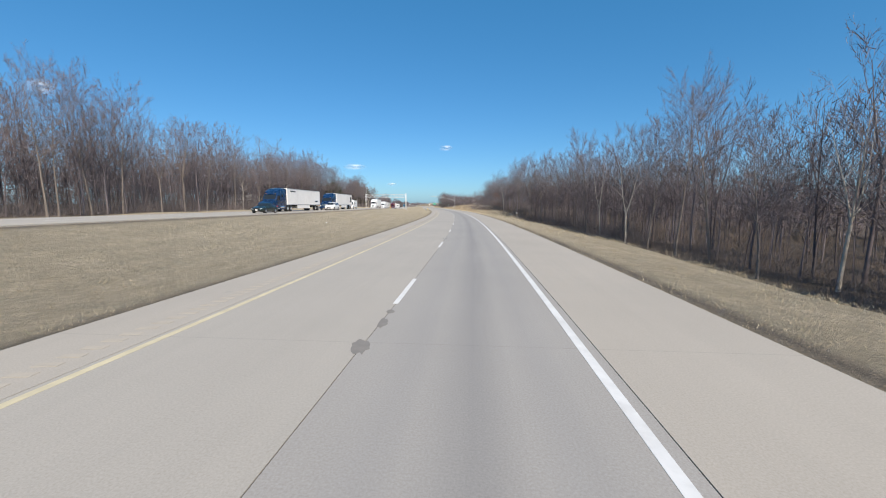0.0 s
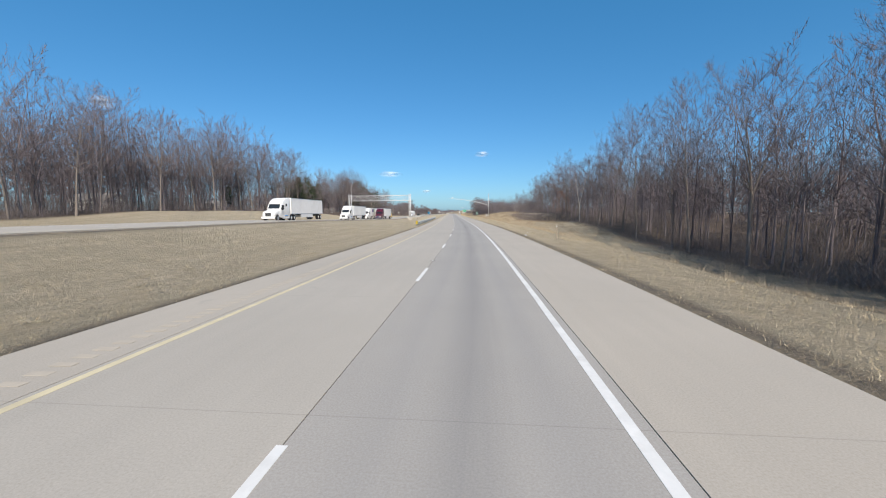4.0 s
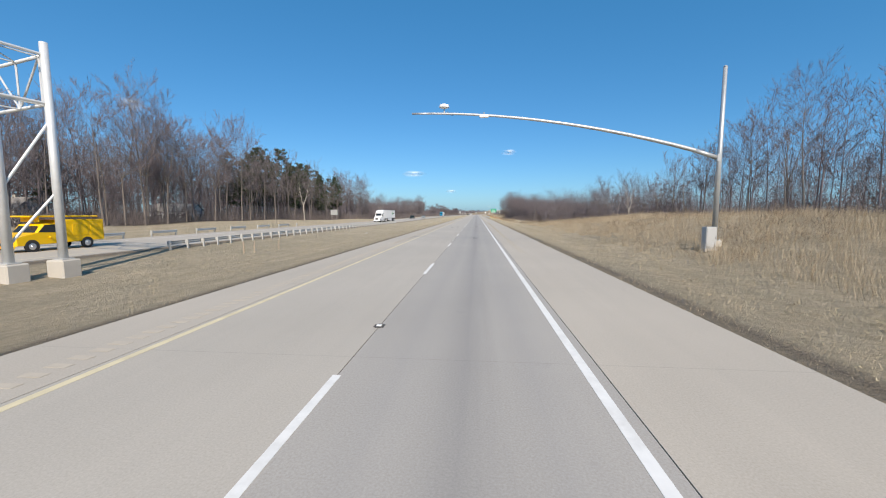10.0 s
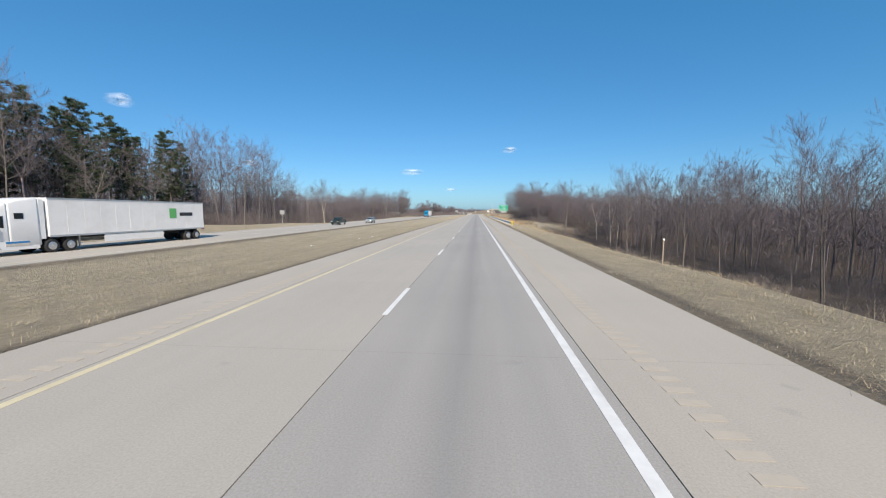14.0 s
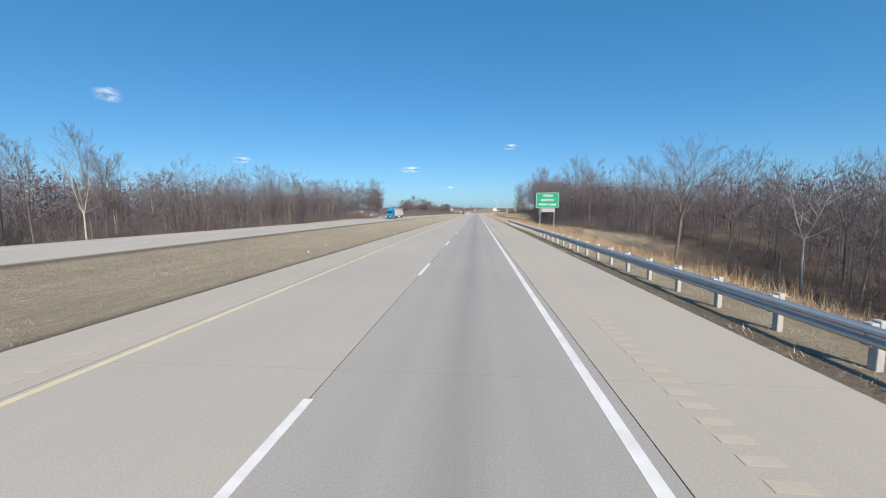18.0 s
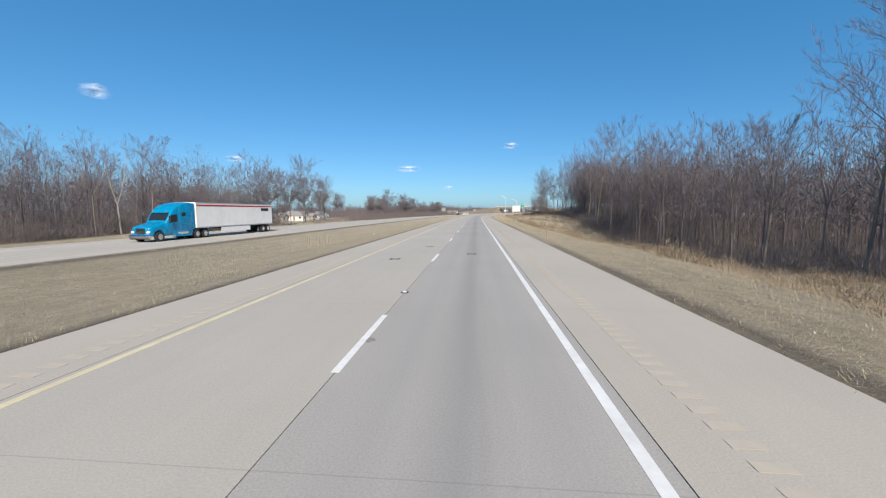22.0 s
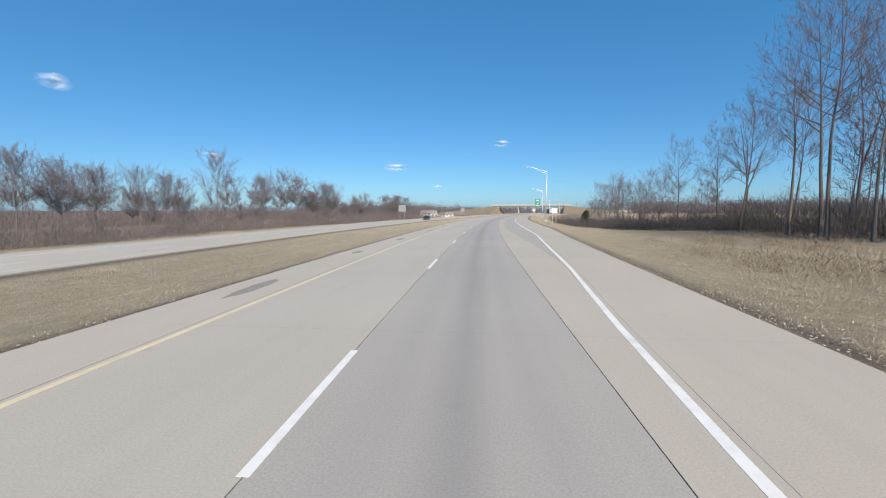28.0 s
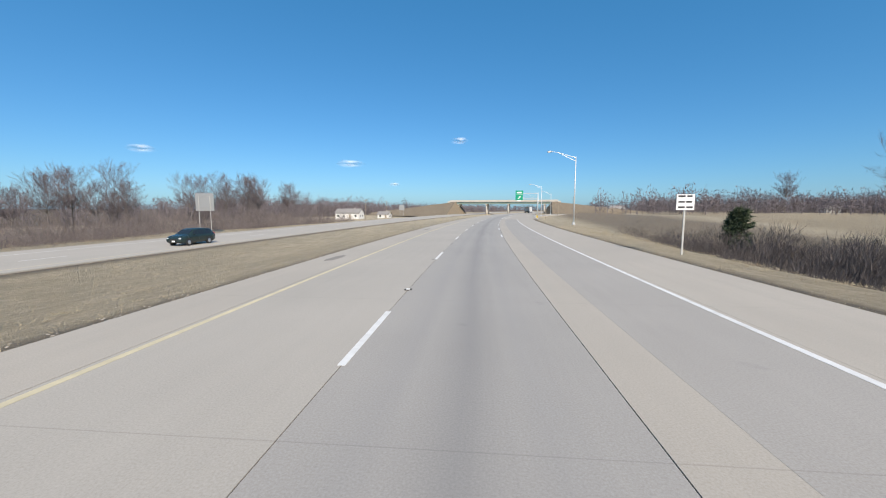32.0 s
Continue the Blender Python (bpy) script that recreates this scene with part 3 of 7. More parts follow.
ROAD0, ROAD1 = -120.0, 1750.0
flat = const(0.0)
road = ribbon("road", M_TAR, const(EDGE_L + 0.2), lambda s: table(s, EDGE_R) - 0.2, ROAD0, ROAD1, const(-0.012), "tar-dark bed showing in the joints of the concrete road", depth=0.2)
ribbon("road_passing_lane", M_LANE_L, const(-3.80), const(-0.008), ROAD0, ROAD1, flat, "pale worn concrete passing lane of a motorway")
ribbon("road_driving_lane", M_LANE_R, const(0.008), const(3.845), ROAD0, ROAD1, flat, "grey worn concrete driving lane with an oil-dark middle")
ribbon("road_exit_lane", M_SHOULDER, const(3.86), lambda s: np.maximum(table(s, LINE_R) + 0.2, 3.95), 725.0, ROAD1, flat, "pale concrete exit lane beside the driving lane")
ribbon("pavement_right_shoulder", M_SHOULDER, lambda s: np.where(s < 726, 3.86, np.maximum(table(s, LINE_R) + 0.206, 3.956)), lambda s: table(s, EDGE_R), ROAD0, ROAD1, flat, "pale tan concrete shoulder", category="shoulder")
ribbon("pavement_left_shoulder", M_SHOULDER, const(EDGE_L), const(-3.82), ROAD0, ROAD1, flat, "narrow pale concrete median shoulder", category="shoulder")


def ramp_left(s):
    return 4.1 + (s - 936) ** 2 / 640.0


ribbon("road_exit_ramp", M_SHOULDER, ramp_left, lambda s: ramp_left(s) + 8.2, 936.0, 1062.0, const(0.03), "pale concrete exit ramp curving away", depth=0.6)


def opp_z(s):
    return table(s, OPP_Z)


ribbon("road_far_carriageway", M_OPP, const(OPP_OUT), const(OPP_IN), ROAD0, ROAD1, opp_z, "pale concrete carriageway for oncoming traffic", depth=0.3)


# ---------- exit lane, worn greyer than the old shoulder beside it ----------
M_EXITLANE = concrete_material("worn_concrete_exit_lane", (0.385, 0.35, 0.305), None)
ribbon("pavement_exit_lane", M_EXITLANE, lambda s: line_r(s) - 2.55 * smooth01((np.asarray(s, float) - 748) / 40), lambda s: line_r(s) - 0.09, 749.0, 940.0, lambda s: flat(s) + 0.002, "worn grey concrete of the exit lane", 4.0, depth=0.002, category="exit lane")


# ---------- painted lines ----------
def paint_line(name, mat, left, right, s0, s1, top, label, step=4.0):
    ob = ribbon(name, mat, left, right, s0, s1, lambda s: top(s) + 0.004, label, step, depth=0.003, category="road marking")
    return ob


paint_line("trim_white_edge_line", M_ROADWHITE, lambda s: line_r(s) - 0.075, lambda s: line_r(s) + 0.075, ROAD0, 945, flat, "worn white edge line on the concrete")
paint_line("trim_yellow_edge_line", M_ROADYELLOW, const(-3.70), const(-3.56), ROAD0, ROAD1, flat, "worn yellow edge line on the concrete")
paint_line("trim_far_yellow_line", M_ROADYELLOW, const(OPP_IN - 1.35), const(OPP_IN - 1.22), ROAD0, ROAD1, opp_z, "worn yellow edge line of the far carriageway")
paint_line("trim_far_white_line", M_ROADWHITE, const(OPP_OUT + 3.0), const(OPP_OUT + 3.13), ROAD0, ROAD1, opp_z, "worn white edge line of the far carriageway")

DASH = Geo().box((0, 1.525, 0.0045), (0.125, 3.05, 0.003)).mesh("lane_dash", M_ROADWHITE)


def dashes(u, first, last, top, holder_name, label, phase=-3.54):
    holder = tagged(new(holder_name), label, "lane line", kind="structure")
    k0 = math.ceil((first - phase) / 12.19)
    s = phase + k0 * 12.19
    while s < last:
        d = part("lane_dash", DASH, None, holder)
        h = math.degrees(float(np.interp(s + 1.5, S_GRID, H_GRID)))
        x, y = road_xy(s, u)
        d.matrix_world = pose(float(x), float(y), float(top(np.array([s]))[0]), 0, 0, -h)
        s += 12.19


dashes(0.0, -30, 1150, flat, "trim_lane_line", "white dashes between the two lanes")
dashes(3.72, 872, 938, flat, "trim_exit_lane_line", "white dashes between driving lane and exit lane", -0.7)
paint_line("trim_ramp_line", M_ROADWHITE, lambda s: ramp_left(s) + 0.35, lambda s: ramp_left(s) + 0.55, 940.0, 1055.0, const(0.03), "solid white line along the exit ramp")
paint_line("trim_gore_line", M_ROADWHITE, const(3.62), const(3.8), 940.0, 1200.0, flat, "solid white line past the exit")
dashes(-28.95, -30, 1150, opp_z, "trim_far_lane_line", "white dashes on the far carriageway", 1.0)

# raised reflectors in the seam, in iron castings
marker = thing("pavement_marker", "small white reflector in a dark iron casting on the lane seam", "road reflector", group="reflectors along the seam")
part("casting", Geo().box((0, 0, 0.008), (0.12, 0.26, 0.014), 0.004).box((-0.085, 0, 0.008), (0.045, 0.2, 0.013), 0.003).box((0.085, 0, 0.008), (0.045, 0.2, 0.013), 0.003), M_TAR, marker)
part("reflector", Geo().prism([(-0.05, 0.016), (0.05, 0.016), (0.03, 0.032), (-0.03, 0.032)], -0.05, 0.05), M_REFLECT, marker)
for k in range(-9, 33):
    s = 245.7 + 24.38 * k
    if k == 0:
        marker.matrix_world = spot(s, 0.0)
    else:
        copy_thing(marker, spot(s, 0.0))
# traffic-counting pads sunk in the lanes
pad = thing("counting_pad", "black square sensor frame let into the lane", "road sensor", group="sensors in the lanes")
g = Geo()
for dx, dy, w, h in ((-0.2, 0, 0.09, 0.46), (0.2, 0, 0.09, 0.46), (0, -0.2, 0.32, 0.07), (0, 0.2, 0.32, 0.07)):
    g.box((dx, dy, 0.004), (w, h, 0.006))
part("frame", g, M_TAR, pad)
for i, (s, u) in enumerate(((166.2, 1.95), (167.0, -1.75), (219.5, -1.9), (228.5, -1.9), (329, 1.9), (324, -1.9), (326, -1.2), (298, 1.9), (597, 1.8), (594.5, -1.9), (601, -1.0))):
    if i == 0:
        pad.matrix_world = spot(s, u)
    else:
        copy_thing(pad, spot(s, u))

# tar blots where the seam was mended
blot_holder = tagged(new("trim_seam_repairs"), "dark tar blots along the lane seam", "road repair", kind="structure")
blot_rng = random.Random(33)
BLOTS = []
for k in range(3):
    g, n_b = Geo(), 17
    ring = [((0.09 + 0.06 * blot_rng.random()) * math.cos(a), (0.2 + 0.16 * blot_rng.random()) * math.sin(a)) for a in np.linspace(0, 2 * math.pi, n_b, endpoint=False)]
    g.add([(x, y, 0.001) for x, y in ring] + [(x * 0.9, y * 0.92, 0.004) for x, y in ring], [(i, (i + 1) % n_b, n_b + (i + 1) % n_b, n_b + i) for i in range(n_b)] + [tuple(range(n_b, 2 * n_b))])
    BLOTS.append(g.mesh("tar_blot", M_OLDTAR))
for k, s in enumerate([5.9, 7.2, 8.0, 33.4, 98, 152, 229, 293.4, 402, 466, 583, 668, 729, 784.5, 862, 870]):
    d = part("tar_blot", BLOTS[k % 3], None, blot_holder)
    d.matrix_world = spot(s, blot_rng.uniform(-0.12, 0.1), 0, blot_rng.uniform(-20, 20)) @ Matrix.Diagonal((blot_rng.uniform(0.5, 1.3), blot_rng.uniform(0.5, 1.2), 1, 1))

# milled rumble strips on the shoulders
M_MILLED = plain("milled_concrete", (0.468, 0.413, 0.336), 0.95, 0, 0.12, 6)
for rumble_u, rumble_name, stretches in ((4.72, "trim_rumble_strip_right", ((285, 360), (366, 430), (432, 560), (566, 716))), (-4.35, "trim_rumble_strip_left", ((-20, 730),))):
    g = Geo()
    for a, b in stretches:
        for s in np.arange(a, b, 0.34):
            x, y = road_xy(s, rumble_u + 0.02 * math.sin(s))
            g.box((float(x), float(y), 0.0042), (0.36, 0.15, 0.003))
    tagged(new(rumble_name, g.mesh(rumble_name, M_MILLED)), "row of milled rumble grooves in the concrete shoulder", "rumble strip", kind="stuff")
# dark patches in the left shoulder near the exit
PATCH = []
for k in range(3):
    g, n = Geo(), 28
    pts = [(0.24 * (0.9 + 0.3 * blot_rng.random()) * math.cos(a), 1.15 * (0.8 + 0.35 * blot_rng.random()) * math.sin(a)) for a in np.linspace(0, 2 * math.pi, n, endpoint=False)]
    g.add([(x, y, 0.001) for x, y in pts] + [(x * 0.93, y * 0.95, 0.005) for x, y in pts], [(i, (i + 1) % n, n + (i + 1) % n, n + i) for i in range(n)] + [tuple(range(n, 2 * n))])
    PATCH.append(g.mesh("asphalt_patch", plain("old_asphalt_patch", (0.255, 0.23, 0.20), 0.95, 0, 0.3, 3)))
patch_holder = tagged(new("pavement_patch_row"), "dark asphalt patches in the worn median shoulder", "patched shoulder", kind="structure")
for k, s in enumerate((714, 737, 748, 758, 768, 783, 789, 797, 811, 826, 862, 889, 905, 921)):
    d = part("asphalt_patch", PATCH[k % 3], None, patch_holder)
    d.matrix_world = spot(s, -4.75 + 0.15 * math.sin(k * 1.7), 0, 2 * math.sin(k)) @ Matrix.Diagonal((1, 0.6 + 0.35 * (k % 3), 1, 1))


# ---------- trees ----------
def rand_dir(rng, d, angle):
    a = d.orthogonal().normalized()
    b = d.cross(a)
    t = rng.uniform(0, 2 * math.pi)
    return (d * math.cos(angle) + (a * math.cos(t) + b * math.sin(t)) * math.sin(angle)).normalized()


class Wood:
    """Tapered limbs as thin tubes, twigs as slivers."""

    def __init__(self):
        self.v, self.t = [], []

    def limb(self, pts, radii, sides):
        k = len(self.v)
        for i, p in enumerate(pts):
            d = (pts[min(i + 1, len(pts) - 1)] - pts[max(i - 1, 0)]).normalized()
            a = d.orthogonal().normalized()
            b = d.cross(a)
            for j in range(sides):
                w = 2 * math.pi * j / sides
                self.v.append(p + (a * math.cos(w) + b * math.sin(w)) * radii[i])
        for i in range(len(pts) - 1):
            for j in range(sides):
                q = (k + i * sides + j, k + i * sides + (j + 1) % sides, k + (i + 1) * sides + (j + 1) % sides, k + (i + 1) * sides + j)
                self.t += [(q[0], q[1], q[2]), (q[0], q[2], q[3])]

    def sliver(self, p, d, length, width, rng, bend=0.25, leafy=False):
        """A tapering twig, or with leafy a lozenge."""
        k = len(self.v)
        side = d.cross(Vector((rng.uniform(-1, 1), rng.uniform(-1, 1), rng.uniform(-1, 1)))).normalized() * width / 2
        e = p + (d + Vector((rng.uniform(-bend, bend), rng.uniform(-bend, bend), rng.uniform(-bend, bend) + 0.1)) * 0.5).normalized() * length
        if leafy:
            m = p + d * length * 0.5
            self.v += [p, m - side, m + side, e]
            self.t += [(k, k + 1, k + 2), (k + 1, k + 3, k + 2)]
            return
        self.v += [p - side, p + side, e]
        self.t += [(k, k + 1, k + 2)]

    def mesh(self, name, mat):
        return quick_mesh(name, [tuple(p) for p in self.v], self.t, mat)


def grow(seed, height, spread, limbs, subs, twigs, bole=0.4, upward=0.5, sides=(7, 4, 3), lean=0.03, twig_len=1.2, twig_w=0.028, fork=0.4, fine=True, girth=0.0084):
    """A bare broad-leaved tree that branches four times up to a domed crown: (trunk and limbs, crown of branches and twigs)."""
    rng = random.Random(seed)
    wood, crown, up = Wood(), Wood(), Vector((0, 0, 1))

    def run(p, d, length, n, wander, lift):
        """A wandering line of n steps that bends upwards."""
        pts = [p.copy()]
        for _ in range(n):
            d = (d + Vector((rng.uniform(-wander, wander), rng.uniform(-wander, wander), rng.uniform(-wander, wander) + lift))).normalized()
            p = p + d * length / n
            pts.append(p.copy())
        return pts

    def along(pts, f):
        i = min(int(f * (len(pts) - 1)), len(pts) - 2)
        return pts[i].lerp(pts[i + 1], f * (len(pts) - 1) - i), (pts[i + 1] - pts[i]).normalized()
    r0 = height * girth * rng.uniform(0.85, 1.15)
    d0 = Vector((rng.uniform(-lean, lean), rng.uniform(-lean, lean), 1)).normalized()
    leaders = []
    if rng.random() < fork:
        split, count, a0 = rng.uniform(0.28, 0.46), rng.choice((2, 2, 3)), rng.uniform(0, 6.28)
        stem = run(Vector((0, 0, -0.6)), d0, height * split + 0.6, 4, 0.035, 0.03)
        wood.limb(stem, [r0 * f for f in (1.25, 1.03, 0.97, 0.93, 0.88)], sides[0])
        for k in range(count):
            a = a0 + 2 * math.pi * k / count + rng.uniform(-0.4, 0.4)
            d = (up + Vector((math.cos(a), math.sin(a), 0)) * rng.uniform(0.2, 0.42)).normalized()
            r = r0 * (0.68 if count == 2 else 0.56)
            leaders.append((run(stem[-1] - up * 0.1, d, height * (1 - split) * rng.uniform(0.74, 0.88), 6, 0.07, 0.06), [r * (1 - 0.93 * (i / 6) ** 0.9) for i in range(7)]))
    else:
        leaders.append((run(Vector((0, 0, -0.6)), d0, height * 0.85 + 0.6, 9, 0.055, 0.04), [r0 * 1.25] + [r0 * (1 - 0.95 * (i / 9) ** 0.85) for i in range(1, 10)]))
    for pts, radii in leaders:
        wood.limb(pts, radii, sides[0])
    for k in range(limbs):
        pts, radii = leaders[k % len(leaders)]
        g = (k + rng.random()) / limbs
        z = height * (bole + (0.83 - bole) * g ** 1.1)
        f = min(0.97, max(0.04, (z - pts[0].z) / (pts[-1].z - pts[0].z)))
        q, _ = along(pts, f)
        dome = 0.62 + 0.38 * g / 0.35 if g < 0.35 else math.sqrt(max(0.03, 1 - ((g - 0.35) / 0.70) ** 2))
        lean_out = radians(rng.uniform(56, 68) - 32 * g * (0.6 + 0.5 * upward))
        length = min(spread * dome * rng.uniform(0.72, 1.1) / math.sin(lean_out), (height * 1.02 - q.z) / max(0.3, math.cos(lean_out)) + 0.25)
        az = 2.4 * k + rng.uniform(-0.5, 0.5)
        lp = run(q, Vector((math.sin(lean_out) * math.cos(az), math.sin(lean_out) * math.sin(az), math.cos(lean_out))), length, 5, 0.13, 0.09 * upward)
        r = max(0.02, radii[min(int(f * (len(radii) - 1)), len(radii) - 2)] * rng.uniform(0.42, 0.62))
        lr = [r * (1 - 0.84 * j / 5) for j in range(6)]
        wood.limb(lp, lr, sides[1])
        for j in range(subs):
            g2 = 0.18 + 0.82 * (j + rng.random()) / subs
            b0, pd = along(lp, min(g2, 0.999))
            bd = (rand_dir(rng, pd, radians(rng.uniform(25, 55))) + up * 0.22 * upward).normalized()
            bl = length * rng.uniform(0.26, 0.46) * (1.15 - 0.5 * g2) + 0.4
            bp = run(b0, bd, bl, 2, 0.14, 0.10)
            br = max(0.009, lr[min(int(g2 * 5), 5)] * 0.5)
            if fine:
                crown.limb(bp, [br, br * 0.65, br * 0.25], sides[2])
            else:
                crown.sliver(b0, (bp[2] - b0).normalized(), bl, br * 2.2, rng, 0.1)
            for i in range(twigs):
                g3 = (i + rng.random()) / twigs
                t0, td = along(bp, min(0.999, 0.1 + 0.9 * g3))
                td = (rand_dir(rng, td, radians(rng.uniform(12, 45))) + up * 0.3).normalized()
                tl = twig_len * rng.uniform(0.5, 1.1) * (1.15 - 0.4 * g3)
                crown.sliver(t0, td, tl, twig_w * rng.uniform(0.7, 1.2), rng, 0.2)
                for _ in range(2):
                    crown.sliver(t0 + td * tl * rng.uniform(0.2, 0.8), rand_dir(rng, td, radians(rng.uniform(20, 50))), tl * 0.5, twig_w * 0.7, rng, 0.2)
    return wood, crown


def tree_kind(seed, mat=M_BARK, label="tall bare grey-brown woodland tree in winter", name="tree", **kw):
    wood, crown = grow(seed, **kw)
    t = thing(name, label, "tree", group="bare woodland trees")
    part("trunk", wood.mesh("trunk", mat), mat, t)
    part("crown", crown.mesh("crown", M_TWIG), M_TWIG, t)
    return t


NEAR, MID, PALE = [], [], []
for k in range(10):
    NEAR.append(tree_kind(100 + k, height=21 + (k * 37 % 9) * 0.75, spread=4.9 + (k % 4) * 0.6, limbs=19 + k % 4, subs=10, twigs=12, bole=0.25 + 0.04 * (k % 4), upward=0.45 + 0.15 * (k % 3), lean=0.05, twig_len=1.1, twig_w=0.026, fine=False))
for k in range(6):
    MID.append(tree_kind(200 + k, height=19.5 + k * 1.0, spread=4.7 + (k % 3) * 0.6, limbs=18, subs=9, twigs=10, bole=0.22, upward=0.5, sides=(5, 3, 3), twig_len=1.15, twig_w=0.034, fine=False))
for k in range(3):
    PALE.append(tree_kind(300 + k, mat=M_PALEBARK, label="bare sycamore with pale white bark at the woods' edge", height=18 + 1.6 * k, spread=4.6, limbs=15, subs=7, twigs=6, bole=0.3, upward=0.6, fork=0.7, sides=(7, 5, 3), twig_len=1.1, twig_w=0.022, fine=False))
CLEAR = [tree_kind(320 + k, M_DARKBARK, "tall bare tree with dark open branches", height=21 + 1.2 * k, spread=4.1 + 0.4 * k, limbs=18 + k % 2, subs=9, twigs=9, bole=0.36 + 0.05 * (k % 2), upward=0.6, lean=0.05, fork=0.3, sides=(8, 5, 3), twig_len=1.1, twig_w=0.022) for k in range(4)]
OAK = tree_kind(404, label="large lone bare oak with a wide round crown on the bank", name="oak_tree", height=24.5, spread=7.6, limbs=26, subs=15, twigs=10, twig_len=1.2, twig_w=0.026, bole=0.36, upward=0.45, lean=0.01, fork=1.0, sides=(10, 6, 3), girth=0.015)
ROUND = [tree_kind(410 + k, label="round-crowned bare roadside tree", height=14.5 + 2.2 * k, spread=4.9 + 0.5 * k, limbs=32, subs=11, twigs=12, bole=0.10, upward=0.95, fork=0.45, twig_len=1.15, twig_w=0.030, fine=False) for k in range(3)]
SAPLING = [tree_kind(420 + k, label="slender bare young tree among brush", height=7.5 + 1.6 * k, spread=1.9, limbs=11, subs=4, twigs=4, bole=0.2, upward=0.8, fork=0.2, sides=(5, 3, 3), twig_len=0.8, twig_w=0.026) for k in range(3)]
ALL_KINDS = NEAR + CLEAR + MID + PALE + [OAK] + ROUND + SAPLING
used = set()


def plant(kind, s, u, scale=1.0, turn=None, rng=random):
    turn = rng.uniform(0, 360) if turn is None else turn
    m = spot(s, u, float(ground_z(s, u)), turn) @ Matrix.Diagonal((scale, scale, scale * rng.uniform(0.94, 1.06), 1))
    if kind.name not in used:
        used.add(kind.name)
        kind.matrix_world = m
        return kind
    c = copy_thing(kind, m)
    c.matrix_world = m
    return c


rng = random.Random(11)
# woods' height by the way along: (metres, scale)
TALL_R = [(-100, 1.1), (60, 1.12), (140, 1.15), (200, 1.05), (250, 0.95), (300, 0.85), (345, 0.82), (388, 0.76), (410, 0.88), (435, 1.0), (470, 1.06), (492, 1.06), (515, 0.9), (575, 0.82), (600, 0.86), (640, 0.95), (680, 1.0), (745, 0.98), (800, 0.95)]
TALL_L = [(-100, 1.05), (60, 1.08), (146, 1.05), (175, 1.1), (270, 1.15), (274, 0.55), (284, 0.6), (298, 0.92), (330, 1.1), (366, 1.08), (382, 0.92), (448, 0.92), (462, 1.05), (476, 1.05), (503, 0.95), (518, 0.74), (560, 0.72), (640, 0.8), (700, 0.82)]


def wood_row(side, edge, tall, s0, s1, spacing, depth, kinds, pale=0.0, jitter=2.5):
    s = s0
    while s < s1:
        e = float(table(s, edge)) + side * (depth + rng.uniform(-jitter, jitter))
        kind = rng.choice(PALE) if rng.random() < pale else rng.choice(kinds)
        plant(kind, s, e, float(table(s, tall)) * rng.uniform(0.84, 1.08), rng=rng)
        s += spacing * rng.uniform(0.6, 1.4)


wood_row(1, WOODS_R, TALL_R, 20, 764, 9.2, 0, NEAR + NEAR + CLEAR, 0.05)
wood_row(-1, WOODS_L, TALL_L, 30, 508, 9.4, 0, NEAR + CLEAR[:2] + MID[:2], 0.05)
wood_row(-1, WOODS_L, TALL_L, 508, 705, 8.4, 0, NEAR + MID, 0.12)
plant(OAK, 557, 45.5, 1.0, 30, rng)
for s, u, k, sc in ((535, 54, 0, 1.1), (528, 60, 1, 1.05), (512, 52, 2, 1.0), (397, -61, 2, 0.82), (531, -66, 1, 0.8), (575, -93, 0, 0.95), (560, -90, 1, 0.8), (232, -80, 1, 1.1), (400, 50, 1, 0.95), (372, 44, 0, 0.8)):
    plant(PALE[k], s, u, sc, rng=rng)
for s in np.arange(322, 378, 5.0):
    plant(rng.choice(NEAR + MID), float(s) + rng.uniform(-2, 2), -62 - rng.uniform(0, 5), rng.uniform(0.9, 1.08), rng=rng)
# a tall close cluster before the dip with the houses
for s, u, k, sc in ((259, -66, 0, 1.08), (262, -69, 2, 1.1), (265, -65, 3, 1.04), (267, -70, 1, 1.1), (270, -67, 0, 1.0)):
    plant(CLEAR[k], s, u, sc, rng=rng)
# trees that stand in the hollow before the woods
for k in range(18):
    s_h = 372 + 7.2 * k + rng.uniform(-2.5, 2.5)
    plant(rng.choice(CLEAR + NEAR[:4] + SAPLING), s_h, rng.uniform(38, 50), float(table(s_h, TALL_R)) * rng.uniform(0.72, 0.98), rng=rng)
